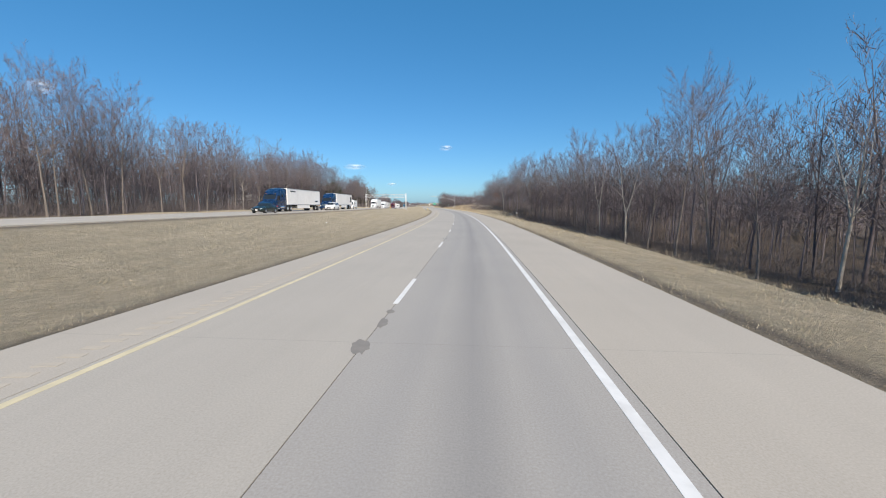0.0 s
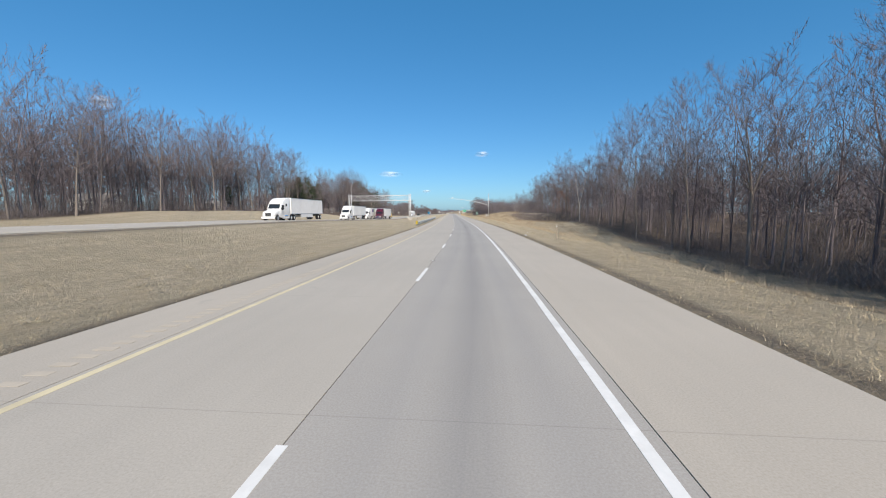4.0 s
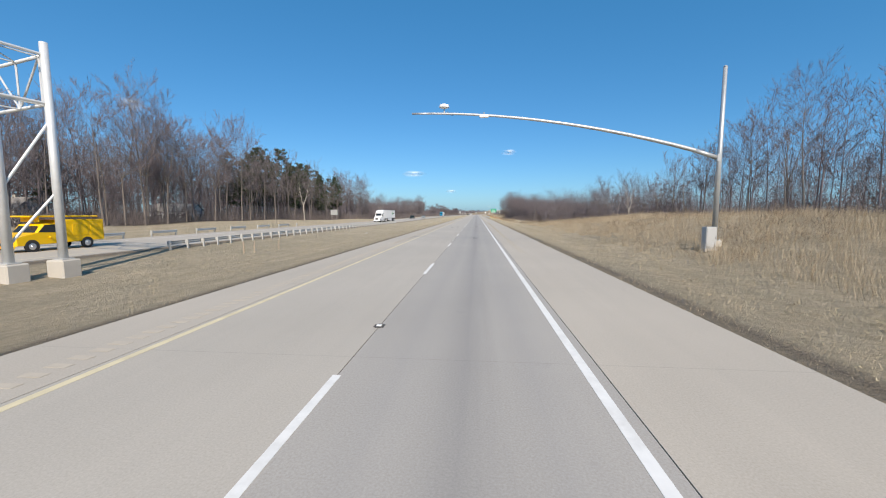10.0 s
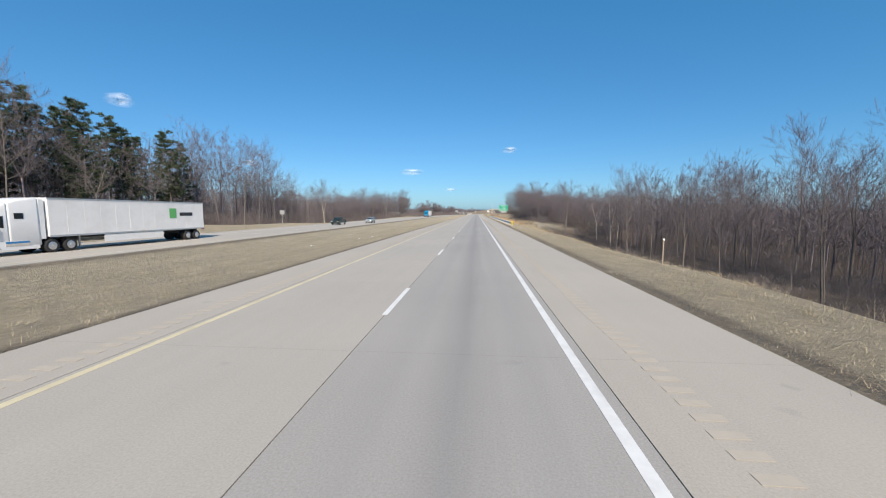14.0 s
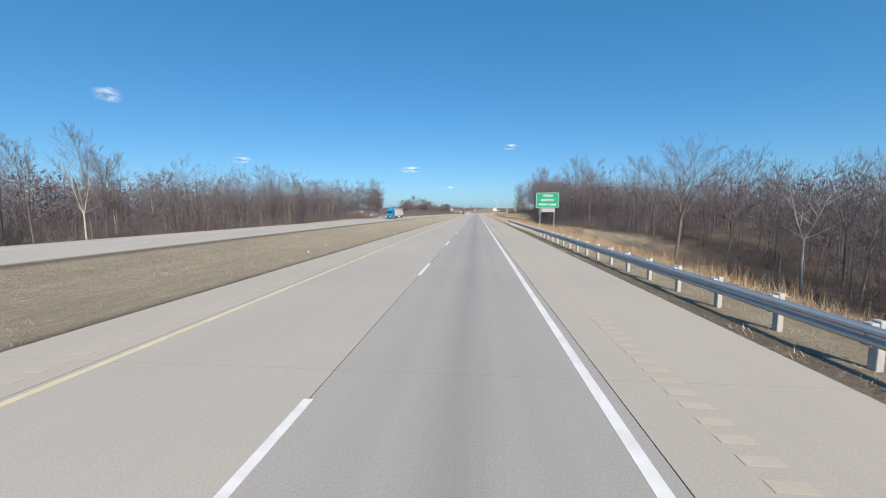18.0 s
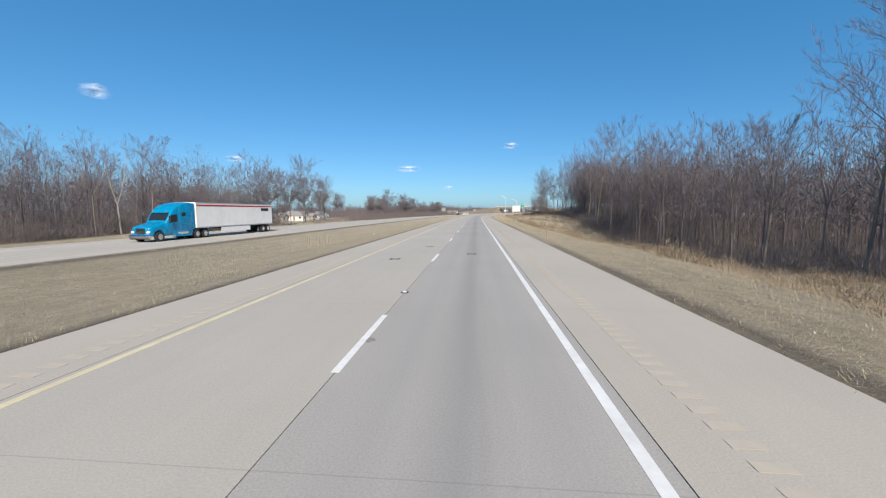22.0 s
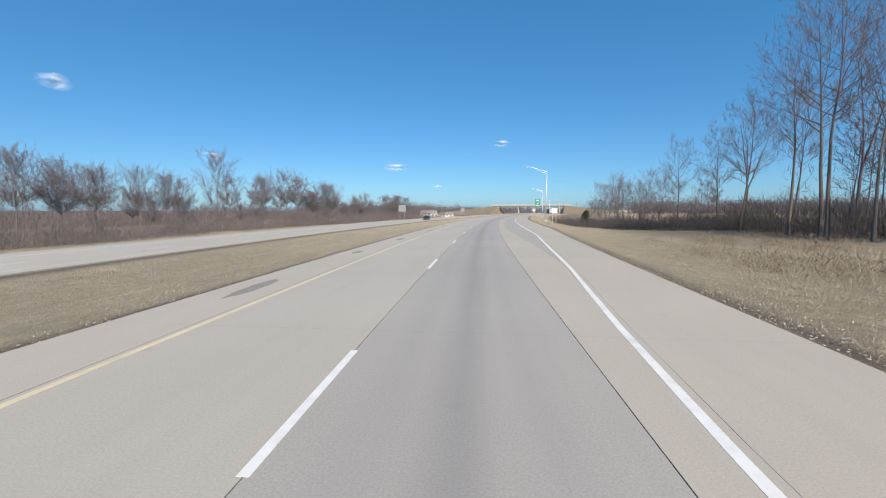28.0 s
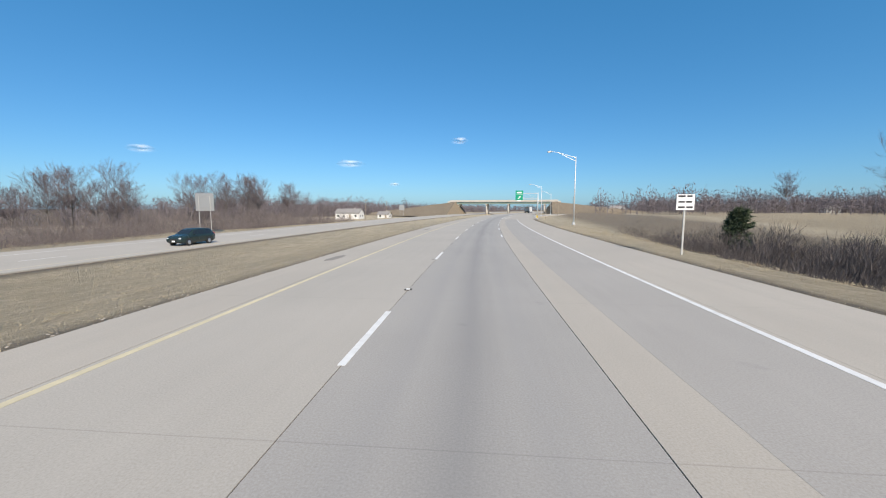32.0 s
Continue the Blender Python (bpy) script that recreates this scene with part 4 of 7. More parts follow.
# roadside trees after the woods: a loose row past the houses, and the exit's row by the field
for s, u, k, sc in ((690, -62, 1, 1.0), (697, -64, 2, 0.92), (706, -64, 1, 1.0), (711, -62, 0, 1.0), (721, -66, 2, 1.2), (756, -76, 1, 1.1), (771, -82, 2, 1.1), (780, -60, 0, 0.84), (787, -62, 0, 0.72), (793, -64, 0, 0.8),
                    (798, -61, 1, 0.7), (804, -62, 0, 0.78), (812, -66, 1, 0.62), (819, -64, 2, 0.9), (837, -66, 1, 0.8), (842, -61, 1, 0.95), (852, -64, 0, 1.06), (859, -62, 0, 0.78), (861, -64, 0, 0.72), (866, -61, 0, 0.95), (872, -63, 1, 0.85), (869, -66, 2, 0.78), (879, -62, 0, 0.55),
                    (792, -96, 1, 0.9), (800, -98, 2, 0.85), (808, -94, 0, 1.0), (816, -96, 1, 0.9), (766, -101, 0, 0.8), (846, -84, 1, 0.9), (858, -82, 0, 1.0), (872, -86, 1, 0.8), (886, -80, 0, 0.8), (910, -84, 2, 0.7), (888, -62, 0, 0.5), (900, -64, 1, 0.5), (903, -62, 0, 0.6), (935, -62, 0, 0.88), (942, -66, 1, 0.72), (960, -68, 0, 0.8), (1050, 118, 1, 0.95)):
    plant(ROUND[k], s, u, sc, rng=rng)
for s, u, k, sc in ((788, 33, 0, 0.72), (794, 37, 2, 0.66), (800, 31, 4, 0.62), (806, 38, 1, 0.66), (813, 33, 3, 0.6), (819, 38, 5, 0.64), (826, 32, 7, 0.58), (833, 36, 6, 0.62), (840, 33, 8, 0.6), (846, 41, 0, 0.55), (780, 36, 3, 0.85), (774, 32, 5, 0.95), (866, 60, 2, 0.5), (850, 35, 2, 0.72), (855, 38, 4, 0.78), (860, 34, 1, 0.75), (866, 36, 3, 0.8), (871, 39, 5, 0.7), (857, 32, 6, 0.66), (881, 38, 2, 0.58)):
    plant(CLEAR[k % 4], s, u, sc * (1.15 if s < 804 else 0.82 if s < 848 else 0.95), rng=rng)
for s, u, k, sc in ((768, 38, 0, 0.9), (771, 33, 1, 0.9), (778, 41, 2, 0.84), (783, 35, 3, 0.84), (790, 40, 1, 0.8), (797, 35, 0, 0.76), (766, 32, 3, 0.84)):
    plant(CLEAR[k], s, u, sc, rng=rng)
for k in range(10):
    plant(CLEAR[k % 4], 816 + 6.2 * k + rng.uniform(-1.5, 1.5), rng.uniform(30, 42), rng.uniform(0.5, 0.66), rng=rng)
for k in range(11):
    plant(ROUND[k % 3], 796 + 8.6 * k + rng.uniform(-2, 2), -55 - rng.uniform(0, 16), rng.uniform(0.32, 0.55), rng=rng)
for k in range(13):
    plant(ROUND[k % 3], 894 + 5.4 * k + rng.uniform(-2, 2), -60 - rng.uniform(0, 12), rng.uniform(0.5, 0.72), rng=rng)
for s in np.arange(700, 1000, 22.0):
    plant(rng.choice(SAPLING), float(s) + rng.uniform(-6, 6), -54 - rng.uniform(0, 14), rng.uniform(0.6, 1.0), rng=rng)
for s in np.arange(230, 345, 9.0):
    plant(rng.choice(SAPLING), float(s) + rng.uniform(-4, 4), 28 + rng.uniform(0, 6), rng.uniform(0.6, 1.1), rng=rng)


def conifer(seed, height, spread, label, name="pine_tree", foot=0.3, whorl=7, clumps=6, needles=19, step=0.9):
    """An evergreen: bare lower trunk, uneven whorls of boughs, needles in clumps towards their ends."""
    rg = random.Random(seed)
    wood, crown = Wood(), Wood()
    n = 7
    wood.limb([Vector((rg.uniform(-0.12, 0.12), rg.uniform(-0.12, 0.12), -0.5 + (height + 0.5) * i / n)) for i in range(n + 1)], [height * 0.011 * (1.05 - i / n) for i in range(n + 1)], 6)
    z = foot * height
    while z < height * 0.985:
        f = (z - foot * height) / (height * (1 - foot))
        reach = spread * (0.55 + 0.45 * min(1, f / 0.25)) * (1.04 - f) ** 0.65
        for _ in range(whorl):
            if rg.random() < 0.22:
                continue
            a, r = rg.uniform(0, 2 * math.pi), reach * rg.uniform(0.55, 1.15) + 0.3
            d = Vector((math.cos(a), math.sin(a), rg.uniform(-0.05, 0.2))).normalized()
            p0 = Vector((0, 0, z + rg.uniform(-0.3, 0.3)))
            p1 = p0 + d * r * 0.6
            p2 = p1 + (d + Vector((0, 0, 0.25))).normalized() * r * 0.4
            wood.limb([p0, p1, p2], [0.05, 0.03, 0.012], 3)
            for c in range(clumps):
                g = 0.35 + 0.65 * (c + rg.random()) / clumps
                q = p0.lerp(p1, g / 0.6) if g < 0.6 else p1.lerp(p2, (g - 0.6) / 0.4)
                q = q + Vector((rg.uniform(-0.35, 0.35), rg.uniform(-0.35, 0.35), rg.uniform(-0.1, 0.25)))
                for _ in range(needles):
                    v = Vector((rg.uniform(-1, 1), rg.uniform(-1, 1), rg.uniform(-0.35, 0.9))).normalized()
                    crown.sliver(q, (v + d * 0.3).normalized(), rg.uniform(0.35, 0.75), rg.uniform(0.07, 0.14), rg, 0.25)
        z += step * rg.uniform(0.7, 1.3)
    t = thing(name, label, "tree", group="dark evergreens")
    part("trunk", wood.mesh("trunk", M_BARK), M_BARK, t)
    part("crown", crown.mesh("crown", M_NEEDLE), M_NEEDLE, t, "dark green needles")
    return t


PINES = [conifer(500 + k, 18 + 2 * k, 3.9 + 0.3 * k, "tall dark green pine among the bare trees", foot=0.26 + 0.06 * k) for k in range(3)]
CEDAR = conifer(510, 5.0, 1.7, "small dense dark green cedar at the field's edge", "cedar_tree", 0.04, 9, 4, 16, 0.3)
for k in range(32):
    plant(PINES[k % 3], 378 + 2.5 * k + rng.uniform(-2, 2), -67 - rng.uniform(0, 14), rng.uniform(1.0, 1.24), rng=rng)
for s, u, k, sc in ((288, -74, 0, 0.95), (294, -79, 1, 0.9), (300, -72, 0, 0.9), (306, -77, 2, 0.9), (311, -73, 1, 0.85), (277, -70, 0, 0.92), (283, -72, 1, 0.9), (280, -76, 0, 0.8), (291, -70, 1, 0.82), (330, -82, 1, 0.8), (240, -80, 0, 0.5)):
    plant(PINES[k], s, u, sc, rng=rng)
plant(CEDAR, 896, 33.0, 1.0, rng=rng)
plant(CEDAR, 848, 39, 0.55, rng=rng)
# an oak that keeps its brown leaves
rust = tree_kind(430, label="young oak still holding rust-brown dead leaves", height=12, spread=4.2, limbs=14, subs=6, twigs=4, bole=0.2)
lv = Wood()
rg = random.Random(5)
for _ in range(1500):
    a, h_, r_ = rg.uniform(0, 2 * math.pi), rg.uniform(0.3, 0.98), rg.random() ** 0.5
    rr = 4.0 * math.sin(math.pi * min(1, h_ * 0.85 + 0.1)) * r_
    lv.sliver(Vector((rr * math.cos(a), rr * math.sin(a), 12 * h_)), Vector((rg.uniform(-1, 1), rg.uniform(-1, 1), rg.uniform(-1, 0.3))).normalized(), 0.22, 0.14, rg, 0.25, True)
part("leaves", lv.mesh("leaves", M_OAKLEAF), M_OAKLEAF, rust, "rust-brown dead leaves")
plant(rust, 252, 41, 1.0, rng=rng)
for k in ALL_KINDS + PINES:
    if k.name not in used:
        plant(k, 745.0, 48, 0.9, rng=rng)


# ---------- woods behind, brush and grass ----------
def scatter(name, base_v, base_t, places, mat, label, category):
    """Many copies of small bases joined into one mesh. places: x, y, z, scale, height scale, turn, which."""
    vs, ts, k = [], [], 0
    for b in range(len(base_v)):
        pl = places[places[:, 6] == b]
        if not len(pl):
            continue
        V, T = np.asarray(base_v[b], float), np.asarray(base_t[b], int)
        c, s = np.cos(pl[:, 5])[:, None], np.sin(pl[:, 5])[:, None]
        x = (V[:, 0] * c - V[:, 1] * s) * pl[:, 3:4] + pl[:, 0:1]
        y = (V[:, 0] * s + V[:, 1] * c) * pl[:, 3:4] + pl[:, 1:2]
        z = V[:, 2] * pl[:, 4:5] + pl[:, 2:3]
        vs.append(np.stack([x, y, z], -1).reshape(-1, 3))
        ts.append((T[None] + (np.arange(len(pl)) * len(V))[:, None, None] + k).reshape(-1, 3))
        k += len(pl) * len(V)
    me = quick_mesh(name, np.concatenate(vs), np.concatenate(ts), mat)
    return tagged(new(name, me), label, category, kind="stuff")


nr = np.random.default_rng(7)


def places_at(s, u, lo, hi, n_kinds, squash=(0.85, 1.15), sink=0.0):
    x, y = road_xy(s, u)
    z = ground_z(s, u) - sink
    sc = nr.uniform(lo, hi, len(s))
    return np.stack([x, y, z, sc, sc * nr.uniform(*squash, len(s)), nr.uniform(0, 6.283, len(s)), nr.integers(0, n_kinds, len(s))], 1)


def base_set(makers):
    return [[tuple(p) for p in w.v] for w in makers], [w.t for w in makers]


def merged(pair):
    a, b = pair
    k = len(a.v)
    a.v += b.v
    a.t += [(i + k, j + k, q + k) for i, j, q in b.t]
    return a


def mass_tree(seed, low, high, spread, limbs, twigs, twig_w, bole=0.16, middle=0.64):
    """A tree of the inner woods: thin bole, a fountain of limbs, fine twigs filling a domed crown."""
    rg = random.Random(seed)
    w = Wood()
    h = rg.uniform(low, high)
    spread = spread * rg.uniform(0.8, 1.2)
    foot = Vector((rg.uniform(-0.5, 0.5), rg.uniform(-0.5, 0.5), h * rg.uniform(0.28, 0.42)))
    w.limb([Vector((0, 0, -1)), foot, Vector((foot.x * 1.5, foot.y * 1.5, h * 0.86))], [bole, bole * 0.75, 0.03], 3)
    mid, rz = middle * h, (1.01 - middle) * h

    def place(lo):
        while True:
            p = Vector((rg.uniform(-1, 1), rg.uniform(-1, 1), rg.uniform(-1, 1)))
            if lo < p.length < 1.0:
                return Vector((p.x * spread, p.y * spread, mid + p.z * rz))
    for _ in range(limbs):
        q = place(0.75)
        m_ = foot.lerp(q, 0.5) + Vector((0, 0, rg.uniform(-0.2, 0.8)))
        w.limb([foot * rg.uniform(0.8, 1.3), m_, q], [bole * 0.42, bole * 0.25, 0.012], 3)
    for _ in range(twigs):
        p = place(0.3)
        d = (p - foot * 0.8).normalized()
        w.sliver(p - d * 0.8, (d + Vector((rg.uniform(-1, 1), rg.uniform(-1, 1), rg.uniform(-0.6, 0.6))) * 0.95).normalized(), rg.uniform(0.8, 1.6), twig_w * rg.uniform(0.6, 1.3), rg, 0.4)
    return w


ROW_V, ROW_T = base_set([merged(grow(620 + k, 20 + k, 4.3 + 0.3 * (k % 3), 14, 6, 6, bole=0.26, upward=0.8, sides=(5, 3, 3), twig_len=1.3, twig_w=0.055, fine=False)) for k in range(5)])
for side, edge, tall, s_a, s_z, nm, lab in ((1, WOODS_R, TALL_R, 15, 794, "second_tree_row_right", "second row of bare grey trees at the woods' edge"), (-1, WOODS_L, TALL_L, 20, 704, "second_tree_row_left", "second row of bare trees beyond the far carriageway")):
    s_r = np.arange(s_a, s_z, 4.2) + nr.uniform(-2, 2, len(np.arange(s_a, s_z, 4.2)))
    u_r = table(s_r, edge) + side * (5.5 + nr.uniform(-4, 4.5, len(s_r)))
    pl_r = places_at(s_r, u_r, 0.85, 1.12, 5)
    pl_r[:, 3:5] *= table(s_r, tall)[:, None]
    scatter(nm, ROW_V, ROW_T, pl_r, M_TWIG, lab, "woods")
FAR_V, FAR_T = base_set([mass_tree(600 + k, 18, 23, 4.8, 10, 330, 0.080, 0.11) for k in range(6)])
NR, NL = 820, 760
sr = np.concatenate([nr.uniform(-40, 800, NR - 120), nr.uniform(660, 775, 120)])
ur = table(sr, WOODS_R) + 4 + nr.uniform(0, 1, NR) ** 1.3 * 40
sl = nr.uniform(0, 740, NL)
ul = table(sl, WOODS_L) - 5 - nr.uniform(0, 1, NL) ** 1.3 * 40
keep = ~((sl > 704) & (ul > -105))
pr, pl_ = places_at(sr, ur, 0.85, 1.15, 6), places_at(sl[keep], ul[keep], 0.85, 1.15, 6)
pr[:, 3:5] *= table(sr, TALL_R)[:, None]
pl_[:, 3:5] *= table(sl[keep], TALL_L)[:, None]
scatter("woods_behind_right", FAR_V, FAR_T, pr, M_TWIG, "dense bare winter woods behind the first rows", "woods")
scatter("woods_behind_left", FAR_V, FAR_T, pl_, M_TWIG, "dense bare winter woods beyond the far carriageway", "woods")


TT_V, TT_T = base_set([mass_tree(660 + k, 12, 18, 3.0, 5, 140, 0.07, 0.042) for k in range(6)])
NTR, NTL = 1350, 1150
sr = nr.uniform(-60, 800, NTR)
ur = table(sr, WOODS_R) - 1 + nr.uniform(0, 1, NTR) * 66
sl = nr.uniform(-20, 760, NTL)
ul = table(sl, WOODS_L) + 1 - nr.uniform(0, 1, NTL) * 62
keep = ~((sl > 704) & (ul > -112))
pr, pl_ = places_at(sr, ur, 0.62, 1.22, 6), places_at(sl[keep], ul[keep], 0.62, 1.22, 6)
pr[:, 3:5] *= table(sr, TALL_R)[:, None]
pl_[:, 3:5] *= table(sl[keep], TALL_L)[:, None]
scatter("thin_stems_right", TT_V, TT_T, pr, M_TWIG, "crowded thin grey stems in bare winter woods", "woods")
scatter("thin_stems_left", TT_V, TT_T, pl_, M_TWIG, "crowded thin grey stems beyond the far carriageway", "woods")


DT_V, DT_T = base_set([mass_tree(640 + k, 11, 15, 3.8, 0, 75, 0.34, 0.15, 0.53) for k in range(4)])
ND = 750
sd = np.concatenate([nr.uniform(800, 1600, ND), nr.uniform(880, 1900, ND), nr.uniform(1180, 2000, ND)])
ud = np.concatenate([nr.uniform(-250, -118, ND), nr.uniform(190, 480, ND), nr.uniform(-190, 190, ND)])
keep = (np.abs(ud + 12) > 62) & ~((ud > 0) & (ud < 190) & (sd < 1250))
scatter("distant_woods", DT_V, DT_T, places_at(sd[keep], ud[keep], 0.55, 0.95, 4), M_TWIG, "low belt of bare woods on the horizon", "woods")
s_k = nr.uniform(-60, 760, 1500)
u_k = np.where(np.arange(1500) % 2 == 0, table(s_k, WOODS_R) + 44 + nr.uniform(0, 1, 1500) * 26, table(s_k, WOODS_L) - 42 - nr.uniform(0, 1, 1500) * 26)
u_k = np.where((s_k > 580) & (u_k < 0), -112 - nr.uniform(0, 1, 1500) * 40, u_k)
scatter("woods_backing", DT_V, DT_T, places_at(s_k, u_k, 1.0, 1.45, 4), M_TWIG, "deep inner woods behind the front trees", "woods")
s_b = np.concatenate([nr.uniform(1240, 1420, 900), nr.uniform(1120, 1240, 800), nr.uniform(1000, 1180, 300)])
u_b = np.concatenate([nr.uniform(-520, 420, 900), nr.uniform(75, 300, 800), nr.uniform(-190, -115, 300)])
s_b, u_b = np.concatenate([s_b, nr.uniform(1050, 1072, 240)]), np.concatenate([u_b, np.where(nr.random(240) < 0.5, nr.uniform(40, 210, 240), nr.uniform(-230, -98, 240))])
keep = np.abs(u_b + 14) > 50
scatter("woods_beyond_overpass", DT_V, DT_T, places_at(s_b[keep], u_b[keep], 0.7, 1.1, 4), M_TWIG, "belt of bare woods behind the overpass and the field", "woods")
xs_, ys_ = nr.uniform(-900, 1500, 1100), nr.uniform(1750, 2300, 1100)
s_w, u_w = nr.uniform(900, 1170, 420), 178 + nr.uniform(0, 1, 420) * 42
scatter("woods_along_field", DT_V, DT_T, places_at(s_w, u_w, 0.5, 0.85, 4), M_TWIG, "bare woods along the far side of the stubble field", "woods")
scatter("horizon_woods", DT_V, DT_T, np.stack([xs_, ys_, np.full(1100, 1.0), nr.uniform(1.2, 1.9, 1100), nr.uniform(0.9, 1.4, 1100), nr.uniform(0, 6.28, 1100), nr.integers(0, 4, 1100)], 1), M_TWIG, "far bare woods closing the view", "woods")


def bush(seed, stems, height, spread, width):
    """A mound of fine stems that fan out from the ground."""
    rg = random.Random(seed)
    w = Wood()
    for _ in range(stems):
        a, t = rg.uniform(0, 2 * math.pi), rg.random() ** 0.6
        lift = rg.random() ** 0.8 * math.sqrt(max(0.05, 1 - t * t))
        p = Vector((math.cos(a) * spread * 0.5 * t, math.sin(a) * spread * 0.5 * t, lift * height * 0.82))
        d = (Vector((p.x, p.y, p.z + 0.5 * height)).normalized() + Vector((rg.uniform(-1, 1), rg.uniform(-1, 1), rg.uniform(-0.6, 0.6))) * 0.6).normalized()
        w.sliver(p - d * 0.3, d, height * rg.uniform(0.11, 0.26), width * rg.uniform(0.6, 1.3), rg, 0.5)
    return w


BR_V, BR_T = base_set([bush(700 + k, 110, 2.2 + 0.5 * k, 3.8, 0.026) for k in range(4)])
sb = nr.uniform(0, 780, 2000)
ub = table(sb, WOODS_R) - 7 + nr.uniform(0, 1, 2000) ** 1.3 * 26
ok = ~((sb > 178) & (sb < 345) & (ub < 36)) & ~((sb > 730) & (ub < 40))
p1 = places_at(sb[ok], ub[ok], 0.45, 1.15, 4)
sb2 = nr.uniform(775, 898, 3000)
ub2 = nr.uniform(19.5, 44, 3000)
ok = ub2 > 19.5 + np.clip(822 - sb2, 0, 40) * 0.4
p2 = places_at(sb2[ok], ub2[ok], 0.6, 1.0, 4)
p2[:, 3:5] *= (0.75 + 0.3 * smooth01((ub2[ok] - 21) / 8) + 0.22 * np.sin(sb2[ok] * 0.19) * np.cos(ub2[ok] * 0.35))[:, None]
p3 = places_at(nr.uniform(240, 282, 240), nr.uniform(26, 37, 240), 0.6, 1.2, 4)
scatter("field_edge_brush", BR_V, BR_T, p2, M_DARKBRUSH, "dense dark bare brush between the road and the field", "brush")
scatter("brush_right", BR_V, BR_T, np.concatenate([p1, p3]), M_BRUSH, "tangled bare brush along the woods' edge", "brush")
sb = nr.uniform(30, 700, 1500)
ub = table(sb, WOODS_L) + 4 - nr.uniform(0, 1, 1500) * 18
sb2 = nr.uniform(690, 965, 1500)
ub2 = -46 - nr.uniform(0, 1, 1500) ** 1.3 * 24
ok = ~((sb2 < 770) & (ub2 < -50))
sb2, ub2 = sb2[ok], ub2[ok]
scatter("brush_left", BR_V, BR_T, np.concatenate([places_at(sb, ub, 0.7, 1.5, 4), places_at(sb2, ub2, 0.6, 1.3, 4)]), M_BRUSH, "bare thicket beyond the far carriageway", "brush")


TK_V, TK_T = base_set([bush(740 + k, 240, 5.2 + 0.7 * k, 6.2, 0.042) for k in range(3)])
s_t = np.concatenate([nr.uniform(750, 965, 700), nr.uniform(560, 704, 260), nr.uniform(690, 900, 260)])
u_t = np.concatenate([-51 - nr.uniform(0, 1, 700) ** 1.2 * 34, -64 - nr.uniform(0, 1, 260) * 34, -110 - nr.uniform(0, 1, 260) * 30])
ok = (s_t < 705) | (u_t < -108) | (s_t > 752 - (u_t + 51) * 1.25)
s_f = np.concatenate([nr.uniform(20, 704, 1100), nr.uniform(160, 600, 500)])
u_f = np.concatenate([table(s_f[:1100], WOODS_L) - 1 - nr.uniform(0, 1, 1100) * 40, table(s_f[1100:], WOODS_R) + 2 + nr.uniform(0, 1, 500) * 36])
s_far = nr.uniform(1110, 1240, 330)
u_far = np.where(np.arange(330) % 5 < 3, nr.uniform(70, 310, 330), nr.uniform(-320, -110, 330))
scatter("brush_beyond_field", TK_V, TK_T, places_at(s_far, u_far, 1.0, 1.7, 3), M_BRUSH, "dark hedge and brush beyond the stubble field", "brush")
s_f2 = nr.uniform(0, 700, 700)
u_f2 = np.where(np.arange(700) % 2 == 0, -106 - nr.uniform(0, 1, 700) * 22, 98 + nr.uniform(0, 1, 700) * 22)
scatter("brush_behind_woods", TK_V, TK_T, places_at(s_f2, u_f2, 0.9, 1.5, 3), M_BRUSH, "far side of the woods closed by dense bare brush", "brush")
scatter("understory", BR_V, BR_T, places_at(s_f, u_f, 1.1, 1.9, 4), M_BRUSH, "bare undergrowth between the trunks", "brush")
s_u = np.concatenate([np.where(np.arange(620) % 4 == 0, nr.uniform(640, 772, 620), nr.uniform(20, 770, 620)), nr.uniform(20, 700, 480)])
u_u = np.concatenate([table(s_u[:620], WOODS_R) + 1 + nr.uniform(0, 1, 620) * 30, table(s_u[620:], WOODS_L) - nr.uniform(0, 1, 480) * 30])
ok_u = ~((s_u > 186) & (s_u < 272) & (u_u < -60) & (u_u > -86))
scatter("tall_understory", TK_V, TK_T, places_at(s_u[ok_u], u_u[ok_u], 0.6, 1.25, 3), M_BRUSH, "tall bare undergrowth filling the woods between the trunks", "brush")
s_h = nr.uniform(364, 560, 620)
u_h = 23 + nr.uniform(0, 1, 620) * (table(s_h, WOODS_R) - 21) + np.clip(s_h - 470, 0, 90) * 0.14
scatter("hollow_brush", TK_V, TK_T, places_at(s_h, u_h, 0.25, 0.58, 3), M_BRUSH, "grey-brown bare brush filling the hollow below the road", "brush")
p_t = places_at(s_t[ok], u_t[ok], 0.6, 1.15, 3)
p_t[:, 3:5] *= (0.7 + 0.45 * np.abs(np.sin(s_t[ok] * 0.11 + u_t[ok] * 0.05) * np.cos(s_t[ok] * 0.037)))[:, None]
scatter("thicket_left", TK_V, TK_T, p_t, M_BRUSH, "tall bare thicket beyond the far carriageway", "thicket")
s_t = np.concatenate([nr.uniform(660, 790, 200), nr.uniform(775, 838, 260), nr.uniform(20, 240, 110), nr.uniform(800, 892, 240), nr.uniform(690, 795, 120), nr.uniform(234, 262, 50)])
u_t = np.concatenate([32 + nr.uniform(0, 1, 200) ** 1.4 * 40, 25 + nr.uniform(0, 1, 260) * 48, 33 + nr.uniform(0, 1, 110) * 14, 24 + nr.uniform(0, 1, 240) * 17, 30 + nr.uniform(0, 1, 120) * 8, 30 + nr.uniform(0, 1, 50) * 8])
